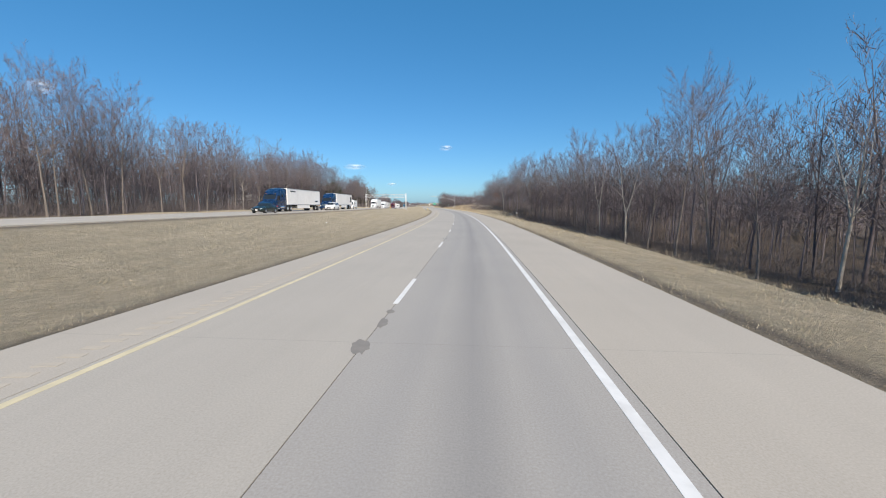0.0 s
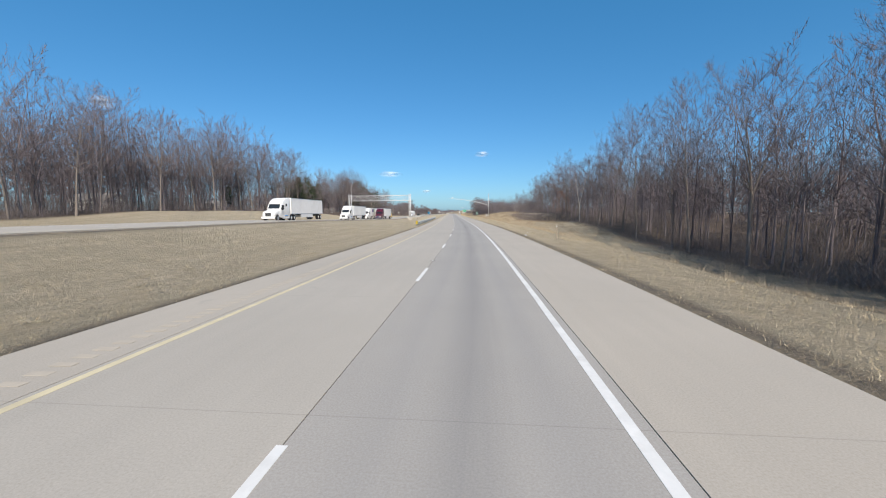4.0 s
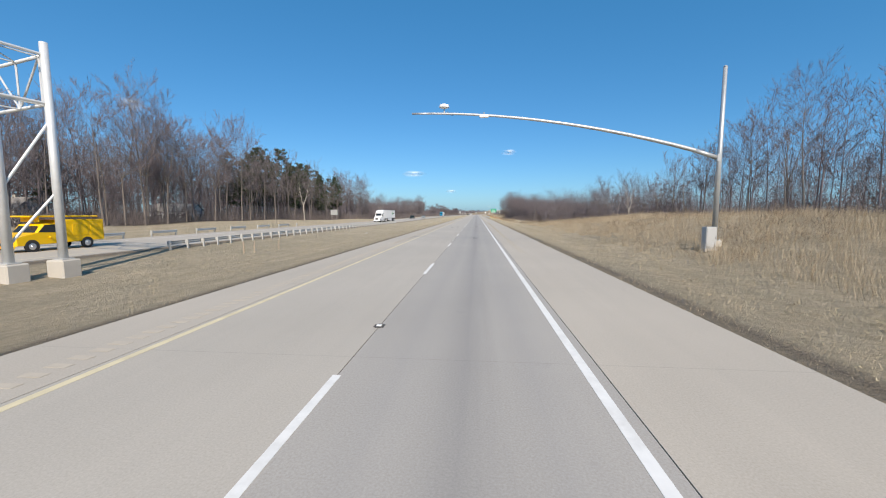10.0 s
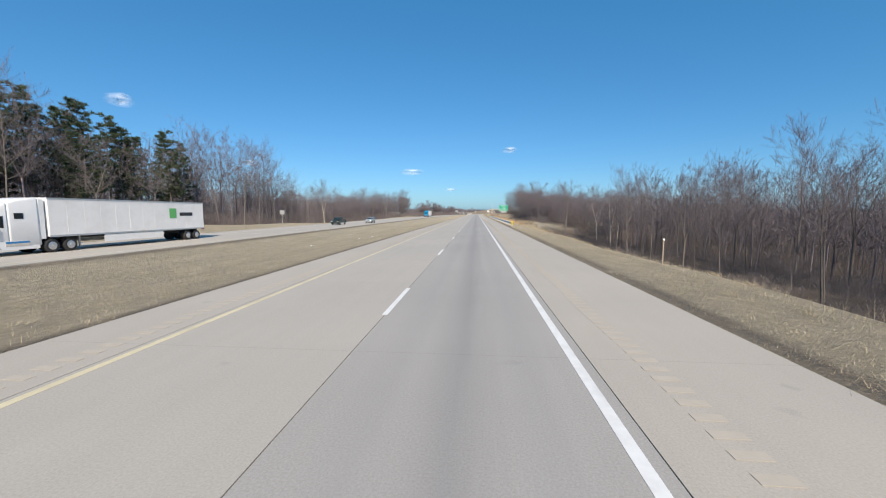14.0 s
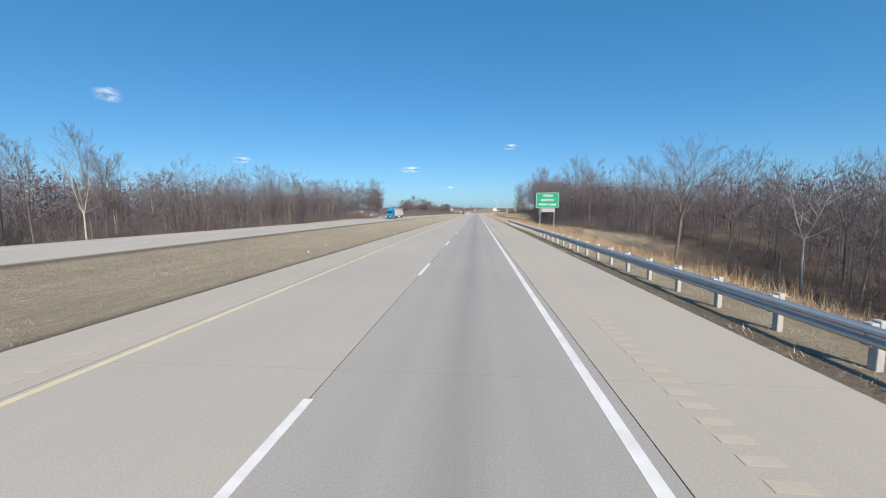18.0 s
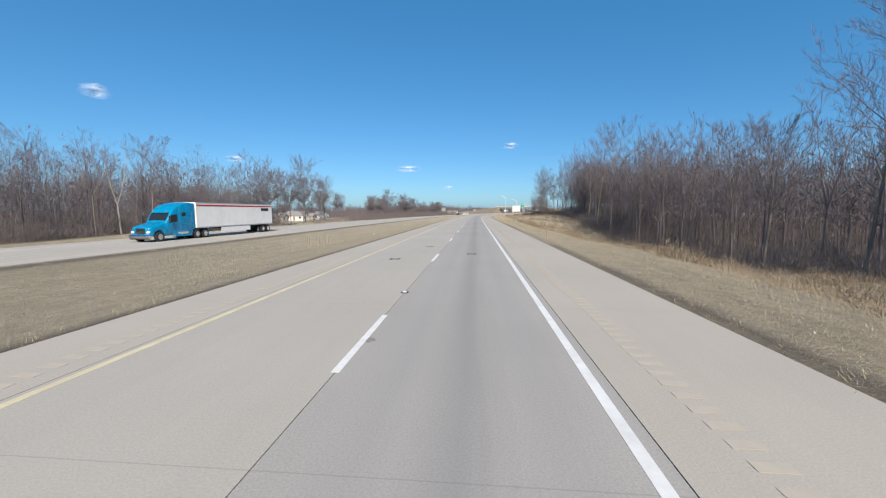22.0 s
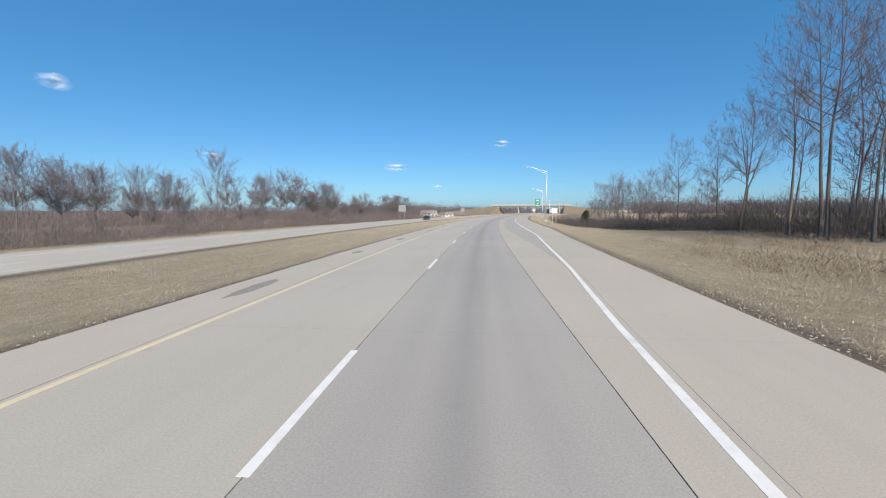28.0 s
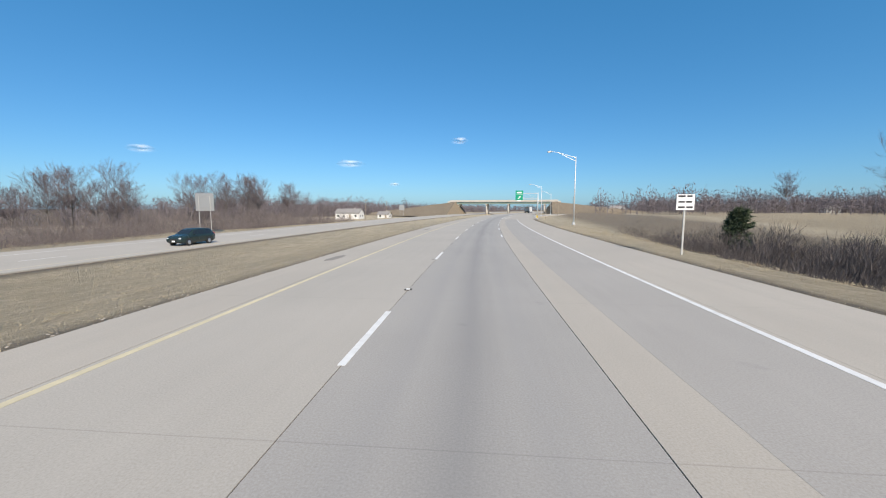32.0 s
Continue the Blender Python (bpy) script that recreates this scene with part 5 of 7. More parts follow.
ok = ~((s_t > 650) & (u_t < 24 + np.clip(806 - s_t, 0, 60) * 0.4))
s_t, u_t = s_t[ok], u_t[ok]
p_t = places_at(s_t, u_t, 0.4, 0.72, 3)
p_t[:, 3:5] *= np.where((s_t > 775) & (s_t < 838) & (u_t > 34), 1.4, np.where(s_t > 800, 1.22, 1.0))[:, None]
scatter("thicket_right", TK_V, TK_T, p_t, M_DARKBRUSH, "dense dark bare thicket at the foot of the woods", "thicket")
s_e = np.concatenate([nr.uniform(585, 765, 420), nr.uniform(355, 480, 170), nr.uniform(20, 180, 120)])
u_e = table(s_e, WOODS_R) - 3.5 + nr.uniform(0, 1, len(s_e)) * 9
scatter("edge_brush_right", TK_V, TK_T, places_at(s_e, u_e, 0.35, 0.75, 3), M_BRUSH, "band of grey bare brush hiding the feet of the trees", "brush")
s_e = nr.uniform(300, 700, 420)
u_e = table(s_e, WOODS_L) + 3 - nr.uniform(0, 1, 420) * 8
scatter("edge_brush_left", TK_V, TK_T, places_at(s_e, u_e, 0.4, 0.85, 3), M_BRUSH, "band of bare brush at the foot of the far woods", "brush")
s_e = nr.uniform(728, 800, 110)
u_e = -80 + nr.uniform(-6, 6, 110)
scatter("brush_before_houses", BR_V, BR_T, places_at(s_e, u_e, 0.4, 0.95, 4), M_BRUSH, "scattered bare bushes before the houses", "brush")
s_t = nr.uniform(600, 800, 380)
u_t = -100 - nr.uniform(0, 1, 380) * 45
scatter("thin_stems_beyond_houses", TT_V, TT_T, places_at(s_t, u_t, 0.45, 0.95, 6), M_TWIG, "thin bare trees behind the houses", "woods")


def tuft(seed, blades, height, spread, width, lean=0.9):
    rg = random.Random(seed)
    w = Wood()
    for _ in range(blades):
        a = rg.uniform(0, 2 * math.pi)
        p = Vector((math.cos(a), math.sin(a), 0)) * spread * rg.random() * 0.5
        a += rg.uniform(-1.2, 1.2)
        d = Vector((math.cos(a) * rg.uniform(0.1, lean), math.sin(a) * rg.uniform(0.1, lean), 1)).normalized()
        k = len(w.v)
        side = Vector((-math.sin(a), math.cos(a), 0)) * width / 2
        w.v += [p - side, p + side, p + d * height * rg.uniform(0.5, 1.1)]
        w.t += [(k, k + 1, k + 2)]
    return w


TU_V, TU_T = base_set([tuft(800 + k, 11, 0.10 + 0.025 * k, 1.1, 0.009, 2.4) for k in range(4)])
n_t = 22000
s1 = nr.uniform(4, 900, n_t)
u1 = table(s1, EDGE_R) + 0.25 + nr.uniform(0, 1, n_t) ** 1.2 * 6
s2 = nr.uniform(4, 900, n_t)
u2 = EDGE_L - 0.25 - nr.uniform(0, 1, n_t) ** 1.3 * 12
scatter("grass_right_verge", TU_V, TU_T, places_at(s1, u1, 0.6, 1.3, 4), M_GRASS, "short dry straw-coloured grass on the verge", "grass")
scatter("grass_median", TU_V, TU_T, places_at(s2, u2, 0.5, 1.15, 4), M_GRASS, "short dry straw-coloured grass in the median", "grass")
TG_V, TG_T = base_set([tuft(820 + k, 16, 0.62 + 0.12 * k, 0.8, 0.009) for k in range(3)])
n_t = 9000
s3 = nr.uniform(20, 760, n_t)
u3 = table(s3, EDGE_R) + 7 + nr.uniform(0, 1, n_t) * 24
ok = (u3 < table(s3, WOODS_R) - 1) & (np.sin(s3 * 0.11) + np.cos(u3 * 0.4 + s3 * 0.05) + nr.normal(0, 0.8, n_t) > -0.4)
s4 = nr.uniform(262, 352, 6500)
u4 = 12.5 + nr.uniform(0, 1, 6500) ** 0.8 * 20
s5 = np.concatenate([nr.uniform(520, 600, 2200), nr.uniform(186, 272, 5000), nr.uniform(585, 765, 5000)])
u5 = np.concatenate([nr.uniform(14, 34, 2200), nr.uniform(13, 39, 5000), 12 + nr.uniform(0, 1, 5000) ** 0.8 * 25])
scatter("tall_grass_bank", TG_V, TG_T, np.concatenate([places_at(s3[ok], u3[ok], 0.5, 1.1, 3), places_at(s4, u4, 0.7, 1.3, 3), places_at(s5, u5, 0.6, 1.1, 3)]), M_TALLGRASS, "tall tawny dry grass on the banks", "grass")
def tussock(seed, blades, height, spread):
    """A clump of dead grass: thin blades that rise from its middle and droop outwards."""
    rg = random.Random(seed)
    w = Wood()
    for _ in range(blades):
        a, f = rg.uniform(0, 2 * math.pi), rg.random()
        out = Vector((math.cos(a), math.sin(a), 0))
        p = out * spread * 0.35 * f + Vector((0, 0, height * 0.5 * (1 - f)))
        b = a + rg.uniform(-0.9, 0.9)
        tip = p + Vector((math.cos(b), math.sin(b), 0)) * spread * rg.uniform(0.1, 0.5) + Vector((0, 0, height * rg.uniform(-0.15, 0.9)))
        side = Vector((-math.sin(b), math.cos(b), 0.3 * rg.uniform(-1, 1))) * rg.uniform(0.006, 0.011)
        k = len(w.v)
        w.v += [p - side, p + side, tip]
        w.t += [(k, k + 1, k + 2)]
    return w


M_TUSSOCK = stalk_material("matted_dead_grass", [(0.0, (0.24, 0.185, 0.11)), (0.35, (0.42, 0.335, 0.215)), (0.8, (0.54, 0.44, 0.29)), (1.0, (0.36, 0.32, 0.18))])
MG_V, MG_T = base_set([tussock(840 + k, 34, 0.24 + 0.04 * k, 0.8 + 0.1 * k) for k in range(5)])
s_m = nr.uniform(10, 900, 16000)
u_m = table(s_m, EDGE_R) + 2.2 + nr.uniform(0, 1, 16000) ** 1.2 * 25
ok = (u_m < table(s_m, WOODS_R) - 1) & (ripple(s_m, u_m, 0.5, 5.0) + nr.normal(0, 0.6, 16000) > -0.4) & ~((s_m < 170) & (u_m > 15))
scatter("matted_grass_bank", MG_V, MG_T, places_at(s_m[ok], u_m[ok], 0.3, 0.75, 5), M_TUSSOCK, "matted tussocks of dead straw-coloured grass on the bank", "grass")
s_m = nr.uniform(4, 900, 6000)
u_m = EDGE_L - 1.0 - nr.uniform(0, 1, 6000) * 16.5
ok = ripple(s_m, u_m, 0.35, 7.0) + nr.normal(0, 0.7, 6000) > 0.25
scatter("matted_grass_median", MG_V, MG_T, places_at(s_m[ok], u_m[ok], 0.4, 1.0, 5, (0.35, 0.6)), M_TUSSOCK, "low matted clumps of dead grass in the median", "grass")
s_b = nr.uniform(436, 590, 8500)
u_b = 10.5 + nr.uniform(0, 1, 8500) * 30
ok = (u_b < 26 + np.clip(s_b - 500, 0, 60) * 0.25) & (nr.random(8500) < np.clip((s_b - 440) / 60, 0.1, 1) * np.clip((578 - s_b) / 15, 0.04, 1))
scatter("orange_grass_slope", TG_V, TG_T, places_at(s_b[ok], u_b[ok], 0.8, 1.5, 3), M_BLUESTEM, "tall orange-brown dry grass on the slope below the rail", "grass")
WD_V, WD_T = base_set([bush(770 + k, 130, 0.9 + 0.2 * k, 1.9, 0.024) for k in range(4)])
s_o = np.concatenate([np.where(np.arange(4600) < 3400, nr.uniform(574, 690, 4600), nr.uniform(690, 772, 4600)), nr.uniform(262, 352, 700), nr.uniform(196, 262, 300), nr.uniform(344, 372, 260)])
u_o = np.concatenate([13.5 + nr.uniform(0, 1, 4600) * 22, 14 + nr.uniform(0, 1, 700) * 20, 20 + nr.uniform(0, 1, 300) * 18, 13 + nr.uniform(0, 1, 260) * 10])
ok = (u_o < table(s_o, WOODS_R) - 2) & (ripple(s_o, u_o, 0.33, 3.0) + nr.normal(0, 0.5, 5860) > np.where(s_o > 690, 0.5, np.where(s_o > 400, -0.1, 0.4)))
scatter("rough_weeds_slope", WD_V, WD_T, places_at(s_o[ok], u_o[ok], 0.6, 1.4, 4, (0.7, 1.0)), M_WEEDS, "rough brown dead weeds and low brush on the slope", "weeds")
s6 = nr.uniform(30, 1000, 5000)
u6 = OPP_OUT - 2 - nr.uniform(0, 1, 5000) * 22
scatter("tall_grass_far_side", TG_V, TG_T, places_at(s6, u6, 0.35, 0.9, 3), M_TALLGRASS, "tall dry grass beyond the far carriageway", "grass")


# ---------- guardrails ----------
W_PROFILE = [(0.0, 0.155), (0.02, 0.135), (0.075, 0.105), (0.075, 0.06), (0.01, 0.02), (0.01, -0.02), (0.075, -0.06), (0.075, -0.105), (0.02, -0.135), (0.0, -0.155)]


def rail_panel(length, face):
    """One length of W-beam along y, its waves to the side face (+1 right, -1 left)."""
    g, k = Geo(), len(W_PROFILE)
    for off, rev in ((0.0, False), (-0.006, True)):
        vs = [(face * (x + off), y, z) for y in (0, length) for x, z in W_PROFILE]
        g.add(vs, [(i, i + 1, k + i + 1, k + i) for i in range(k - 1)])
    return g.mesh("rail_panel", M_GALV)


def guardrail(label, s0, s1, u, face, base, marker_end=None, spacing=1.905):
    """A steel beam on posts. face: side that the beam turns to the traffic. base: height of the ground it stands on."""
    t = thing("guardrail", label, "guardrail", group="steel guardrails")
    post = Geo().box((0, 0, 0.1), (0.11, 0.15, 1.35), 0.008).mesh("post", M_GALVPOST)
    block = Geo().box((0, 0, 0), (0.12, 0.15, 0.36), 0.01).mesh("block", M_GALVPOST)
    panel = rail_panel(3.83, face)
    bolt = Geo().tube((0, 0, 0), (face * 0.02, 0, 0), 0.02, sides=6).mesh("bolt", M_GALV)
    s, k = s0, 0
    while s <= s1 + 0.01:
        z = float(base(s))
        p = part("post", post, None, t)
        p.matrix_world = spot(s, u - face * 0.19, z)
        b = part("block", block, None, t)
        b.matrix_world = spot(s, u - face * 0.065, z + 0.56)
        if k % 2 == 0 and s + 3.8 <= s1 + 1.9:
            q = part("rail_panel", panel, None, t)
            z1 = float(base(s + 3.81))
            q.matrix_world = spot(s, u, z + 0.56) @ pose(0, 0, 0, math.degrees(math.atan2(z1 - z, 3.81)), 0, 0)
            o = part("bolt", bolt, None, q)
            o.location = (face * 0.012, 0.0, 0.0)
        s += spacing
        k += 1
    if marker_end is not None:
        z = float(base(marker_end))
        pl = part("end_marker", Geo().box((0, 0, 0), (0.36, 0.03, 0.62), 0.01), M_YELLOW, t, "yellow end plate with black slanting stripes")
        pl.matrix_world = spot(marker_end, u - face * 0.05, z + 0.62)
        for j in range(4):
            zc = -0.26 + 0.18 * j
            quad = [(-0.165, -0.019, zc - 0.10), (-0.165, -0.019, zc - 0.02), (0.165, -0.019, zc + 0.12), (0.165, -0.019, zc + 0.04)]
            quad = [(x, y, max(-0.3, min(0.3, z_))) for x, y, z_ in quad]
            part("stripe", Geo().add(quad + [(x, y + 0.004, z_) for x, y, z_ in quad], [(0, 1, 2, 3), (7, 6, 5, 4), (0, 4, 5, 1), (1, 5, 6, 2), (2, 6, 7, 3), (3, 7, 4, 0)]), M_BLACK, pl)
    return t


def verge_base(u):
    return lambda s: float(ground_z(s, u))


guardrail("galvanised W-beam guardrail on steel posts beside the median shoulder", 176.0, 256.5, -6.85, 1, verge_base(-7.0), 175.4)
guardrail("long galvanised guardrail on steel posts beside the outer shoulder", 431.0, 541.0, 7.95, -1, verge_base(8.1), 430.4)
guardrail("galvanised guardrail along the inner edge of the far carriageway", 291.0, 378.0, -22.9, -1, verge_base(-22.8))
guardrail("galvanised guardrail along the outer edge of the far carriageway", 268.0, 345.0, -38.0, 1, verge_base(-38.2), None, 3.81)
guardrail("galvanised guardrail at the gore by the exit ramp", 945.0, 1000.0, 12.4, -1, verge_base(12.5), 944.5, 3.81)
yellow_tab = thing("rail_reflector", "small yellow reflector on the guardrail beam", "reflector")
part("tab", Geo().box((0, 0, 0.05), (0.03, 0.09, 0.10), 0.01), M_YELLOW, yellow_tab)
yellow_tab.matrix_world = spot(222.0, -6.76, float(ground_z(222, -7)) + 0.715)
copy_thing(yellow_tab, spot(250.0, -6.76, float(ground_z(250, -7)) + 0.715))


# ---------- truss gantry over the far carriageway ----------
def build_gantry():
    t = thing("truss_gantry", "pale aluminium box-truss gantry on four tubular legs over the far carriageway", "gantry")
    x0, y0 = road_xy(278.5, -20.4)
    x1, y1 = road_xy(286.4, -49.0)
    a, b = Vector((float(x0), float(y0), 0)), Vector((float(x1), float(y1), 0))
    along = (b - a).normalized()
    side = Vector((-along.y, along.x, 0))
    if side.y < 0:
        side = -side
    depth, z0, z1 = 2.0, 7.75, 10.1
    span = (b - a).length
    for end, (p, s_, u_) in enumerate(((a, 277.6, -20.4), (b, 285.5, -49.0))):
        gz = float(ground_z(s_, u_))
        for k in (0, 1):
            q = p + side * depth * k + along * (-0.5 if end == 0 else 0.5)
            part("footing", Geo().box((q.x, q.y, gz + 0.15), (0.95, 0.95, 1.3), 0.06), M_BRIDGECON, t, "round-edged concrete footing")
            part("leg", Geo().tube((q.x, q.y, gz + 0.7), (q.x, q.y, z1 + 0.6), 0.2, 0.17, 14), M_ALU, t, smooth=True)
            part("base_plate", Geo().box((q.x, q.y, gz + 0.83), (0.6, 0.6, 0.06), 0.01), M_GALVPOST, t)
        g = Geo()
        q0, q1 = p + along * (-0.5 if end == 0 else 0.5), p + along * (-0.5 if end == 0 else 0.5) + side * depth
        for za, zb in ((gz + 1.6, gz + 4.3), (gz + 4.3, 7.0)):
            part("leg_brace", Geo().tube((q0.x, q0.y, za), (q1.x, q1.y, zb), 0.06, sides=8), M_ALU, t)
        for z_ in (z0, z1):
            part("cross_beam", Geo().tube((q0.x, q0.y, z_), (q1.x, q1.y, z_), 0.08, sides=8), M_ALU, t)
    n = 14
    for k in (0, 1):
        for z_ in (z0, z1):
            p0, p1 = a + side * depth * k - along * 0.5, b + side * depth * k + along * 0.5
            part("chord", Geo().tube((p0.x, p0.y, z_), (p1.x, p1.y, z_), 0.085, sides=10), M_ALU, t, smooth=True)
        for i in range(n + 1):
            p = a + side * depth * k + along * span * i / n
            part("truss_post", Geo().tube((p.x, p.y, z0), (p.x, p.y, z1), 0.05, sides=7), M_ALU, t)
            if i < n:
                q = a + side * depth * k + along * span * (i + 1) / n
                za, zb = (z0, z1) if i % 2 else (z1, z0)
                part("truss_diagonal", Geo().tube((p.x, p.y, za), (q.x, q.y, zb), 0.05, sides=7), M_ALU, t)
    for i in range(n + 1):
        for z_ in (z0, z1):
            p = a + along * span * i / n
            q = p + side * depth
            part("lace_bar", Geo().tube((p.x, p.y, z_), (q.x, q.y, z_), 0.04, sides=6), M_ALU, t)
        if i < n:
            p = a + along * span * i / n
            q = a + along * span * (i + 1) / n + side * depth
            part("lace_diagonal", Geo().tube((p.x, p.y, z1), (q.x, q.y, z1), 0.035, sides=6), M_ALU, t)
    # sensors that hang under the truss
    for f in (0.28, 0.36, 0.5, 0.58, 0.7):
        p = a + along * span * f + side * 0.3
        part("sensor_bar", Geo().box((p.x, p.y, z0 - 0.14), (0.8, 0.3, 0.14), 0.03), M_GREYBOX, t)
    # thin mast on the far leg
    p = b + along * 0.5 + side * (depth + 0.25)
    m = part("mast_pole", Geo().tube((p.x, p.y, z0 - 1), (p.x, p.y, 15.0), 0.07, 0.05, 8), M_ALU, t)
    part("mast_head", Geo().box((p.x, p.y, 15.1), (0.25, 0.25, 0.3), 0.05), M_WHITE, t)


build_gantry()


# ---------- camera mast with a bowed arm over the lanes ----------
def build_mast():
    s, u = 288.0, 17.0
    gz = float(ground_z(s, u))
    t = thing("mast_arm", "tall pale steel pole with a bowed arm reaching over the lanes", "traffic mast", spot(s, u, gz))
    top = 11.2 - gz
    part("footing", Geo().tube((0, 0, -0.6), (0, 0, 0.35), 0.42, 0.42, 16), M_BRIDGECON, t, "concrete footing")
    part("base_plate", Geo().box((0, 0, 0.38), (0.55, 0.55, 0.05), 0.01), M_GALV, t)
    for dx in (-0.21, 0.21):
        for dy in (-0.21, 0.21):
            part("bolt", Geo().tube((dx, dy, 0.35), (dx, dy, 0.5), 0.025, sides=6), M_GALVPOST, t)
    part("pole", Geo().tube((0, 0, 0.4), (0, 0, top), 0.155, 0.115, 14), M_GALV, t, smooth=True)
    part("pole_cap", Geo().tube((0, 0, top), (0, 0, top + 0.08), 0.13, 0.06, 12), M_GALV, t)
    z0, z1 = 5.75 - gz, 8.85 - gz
    pts, rad = [], []
    for i in range(15):
        f = i / 14
        pts.append((-0.12 - 19.2 * f, 0, z0 + (z1 - z0) * math.sin(f * math.pi / 2) ** 0.85))
        rad.append(0.135 - 0.075 * f)
    arm = part("arm", Geo().path(pts, rad, 12), M_GALV, t, smooth=True)
    part("arm_flange", Geo().box((-0.15, 0, z0), (0.12, 0.34, 0.42), 0.02), M_GALV, t)
    cx = -17.2
    part("camera_bracket", Geo().tube((cx, 0, z1 - 0.02), (cx, 0, z1 + 0.3), 0.035, sides=8), M_GALVPOST, t)
    part("dome_housing", Geo().path([(cx, 0, z1 + 0.28), (cx, 0, z1 + 0.36), (cx, 0, z1 + 0.5), (cx, 0, z1 + 0.58)], [0.12, 0.34, 0.3, 0.08], 14), M_WHITE, t, "white rounded sensor head", smooth=True)
    part("antenna_panel", Geo().box((cx + 2.6, 0, z1 - 0.28), (0.6, 0.22, 0.16), 0.05), M_WHITE, t, "white flat sensor under the arm")
    part("panel_hanger", Geo().tube((cx + 2.6, 0, z1 - 0.22), (cx + 2.6, 0, z1), 0.03, sides=6), M_GALVPOST, t)
    part("cable", Geo().path([(cx + 0.2, 0.02, z1 + 0.1), (cx + 0.5, 0.02, z1 - 0.18), (cx + 0.9, 0.02, z1 - 0.05)], [0.012, 0.012, 0.012], 5), M_BLACK, t)
    box = thing("control_cabinet", "grey metal control cabinet beside the mast", "cabinet", spot(286.8, 16.0, float(ground_z(286.8, 16.0))))
    part("plinth", Geo().box((0, 0, 0.0), (0.7, 0.6, 0.3), 0.02), M_BRIDGECON, box)
    part("body", Geo().box((0, 0, 0.8), (0.6, 0.5, 1.3), 0.02), M_GREYBOX, box)
    part("door", Geo().box((0, -0.262, 0.8), (0.52, 0.02, 1.15), 0.008), M_GREYBOX, box)
    part("handle", Geo().box((0.2, -0.285, 0.8), (0.03, 0.03, 0.14), 0.008), M_CHROME, box)


build_mast()


# ---------- signs ----------
def road_sign(name, label, category, s, u, width, height, bottom, face_mat, posts, turn=0.0, lines=(), letter=0.0, letter_mat=None, border=None, post_mat=M_GALVPOST, back=False, group=""):
    """A flat sign on posts, its face to the driver (or its back)."""
    gz = float(ground_z(s, u))
    t = thing(name, label, category, spot(s, u, gz, turn), group)
    lift = bottom - gz
    zc = lift + height / 2
    part("panel", Geo().box((0, 0, zc), (width, 0.03, height), 0.008), M_SIGNBACK if back else face_mat, t)
    if back:
        part("facing", Geo().box((0, 0.019, zc), (width, 0.006, height)), face_mat, t)
        for f in (-0.3, 0.3):
            part("stiffener", Geo().box((0, -0.035, zc + f * height), (width * 0.96, 0.04, 0.06), 0.008), M_SIGNBACK, t)
    xs = [0.0] if posts == 1 else [-width * 0.31, width * 0.31]
    for x in xs:
        part("post", Geo().box((x, 0.05 if not back else -0.085, (zc + height * 0.35 - 0.5) / 2), (0.09, 0.06, zc + height * 0.35 + 0.5), 0.006), post_mat, t)
    if border is not None:
        b, w = 0.05, 0.035
        for cx, cz, sx, sz in ((0, height / 2 - b, width - 2 * b, w), (0, -height / 2 + b, width - 2 * b, w), (-width / 2 + b, 0, w, height - 2 * b), (width / 2 - b, 0, w, height - 2 * b)):
            part("border", Geo().box((cx, -0.017, zc + cz), (sx, 0.004, sz)), border, t)
    if lines:
        step = height / (len(lines) + 0.35)
        for i, body in enumerate(lines):
            me = text_mesh(body, letter, letter_mat)
            o = part("lettering", me, None, t)
            o.matrix_basis = pose(0, -0.019, zc + height / 2 - step * (i + 0.68), 90, 0, 0)
    return t


sg = road_sign("guide_sign", "large green guide sign with white lettering on two posts", "road sign", 535.9, 13.9, 3.75, 2.5, 2.85, M_SIGNGREEN, 2, 0, ("WEIGH", "STATION", "RIGHT LANE"), 0.52, M_SIGNWHITE, M_SIGNWHITE)
gz = float(ground_z(535.9, 13.9))
part("lower_panel", Geo().box((0.15, 0.0, 2.34 - gz + 0.1), (2.2, 0.03, 0.62), 0.008), M_SIGNBACK, sg, "blank grey panel under the green one")
road_sign("regulatory_sign", "white sign with black lettering on two thin posts", "road sign", 664.0, 11.1, 1.7, 1.32, 2.2, M_SIGNWHITE, 2, 0, ("WHEN RAMP", "FULL", "BYPASS SCALES"), 0.225, M_DARKPRINT, None, M_WOOD)
ramp_sign = road_sign("regulatory_sign", "white sign with black lettering and an arrow on two posts", "road sign", 811.3, 14.2, 1.05, 0.95, 1.95, M_SIGNWHITE, 2, 0, ("RAMP FULL", "AT THIS POINT", ""), 0.145, M_DARKPRINT, None, M_GALVPOST)
zz = 1.95 - float(ground_z(811.3, 14.2)) + 0.2
part("arrow", Geo().add([(0.13, -0.019, zz + 0.16), (0.17, -0.019, zz + 0.12), (0.0, -0.019, zz - 0.02), (0.03, -0.019, zz - 0.10), (-0.13, -0.019, zz - 0.11), (-0.10, -0.019, zz + 0.06), (-0.04, -0.019, zz + 0.02)], [(0, 1, 2, 6), (2, 3, 4), (4, 5, 6), (2, 4, 6)]), M_DARKPRINT, ramp_sign)
bars_sign = road_sign("regulatory_sign", "white rectangular sign with three dark lines on one post", "road sign", 866.3, 13.0, 0.92, 0.84, 2.3, M_SIGNWHITE, 1, 0, (), 0, None, None, M_GALVPOST)
zb = 2.2 - float(ground_z(866.3, 13.0))
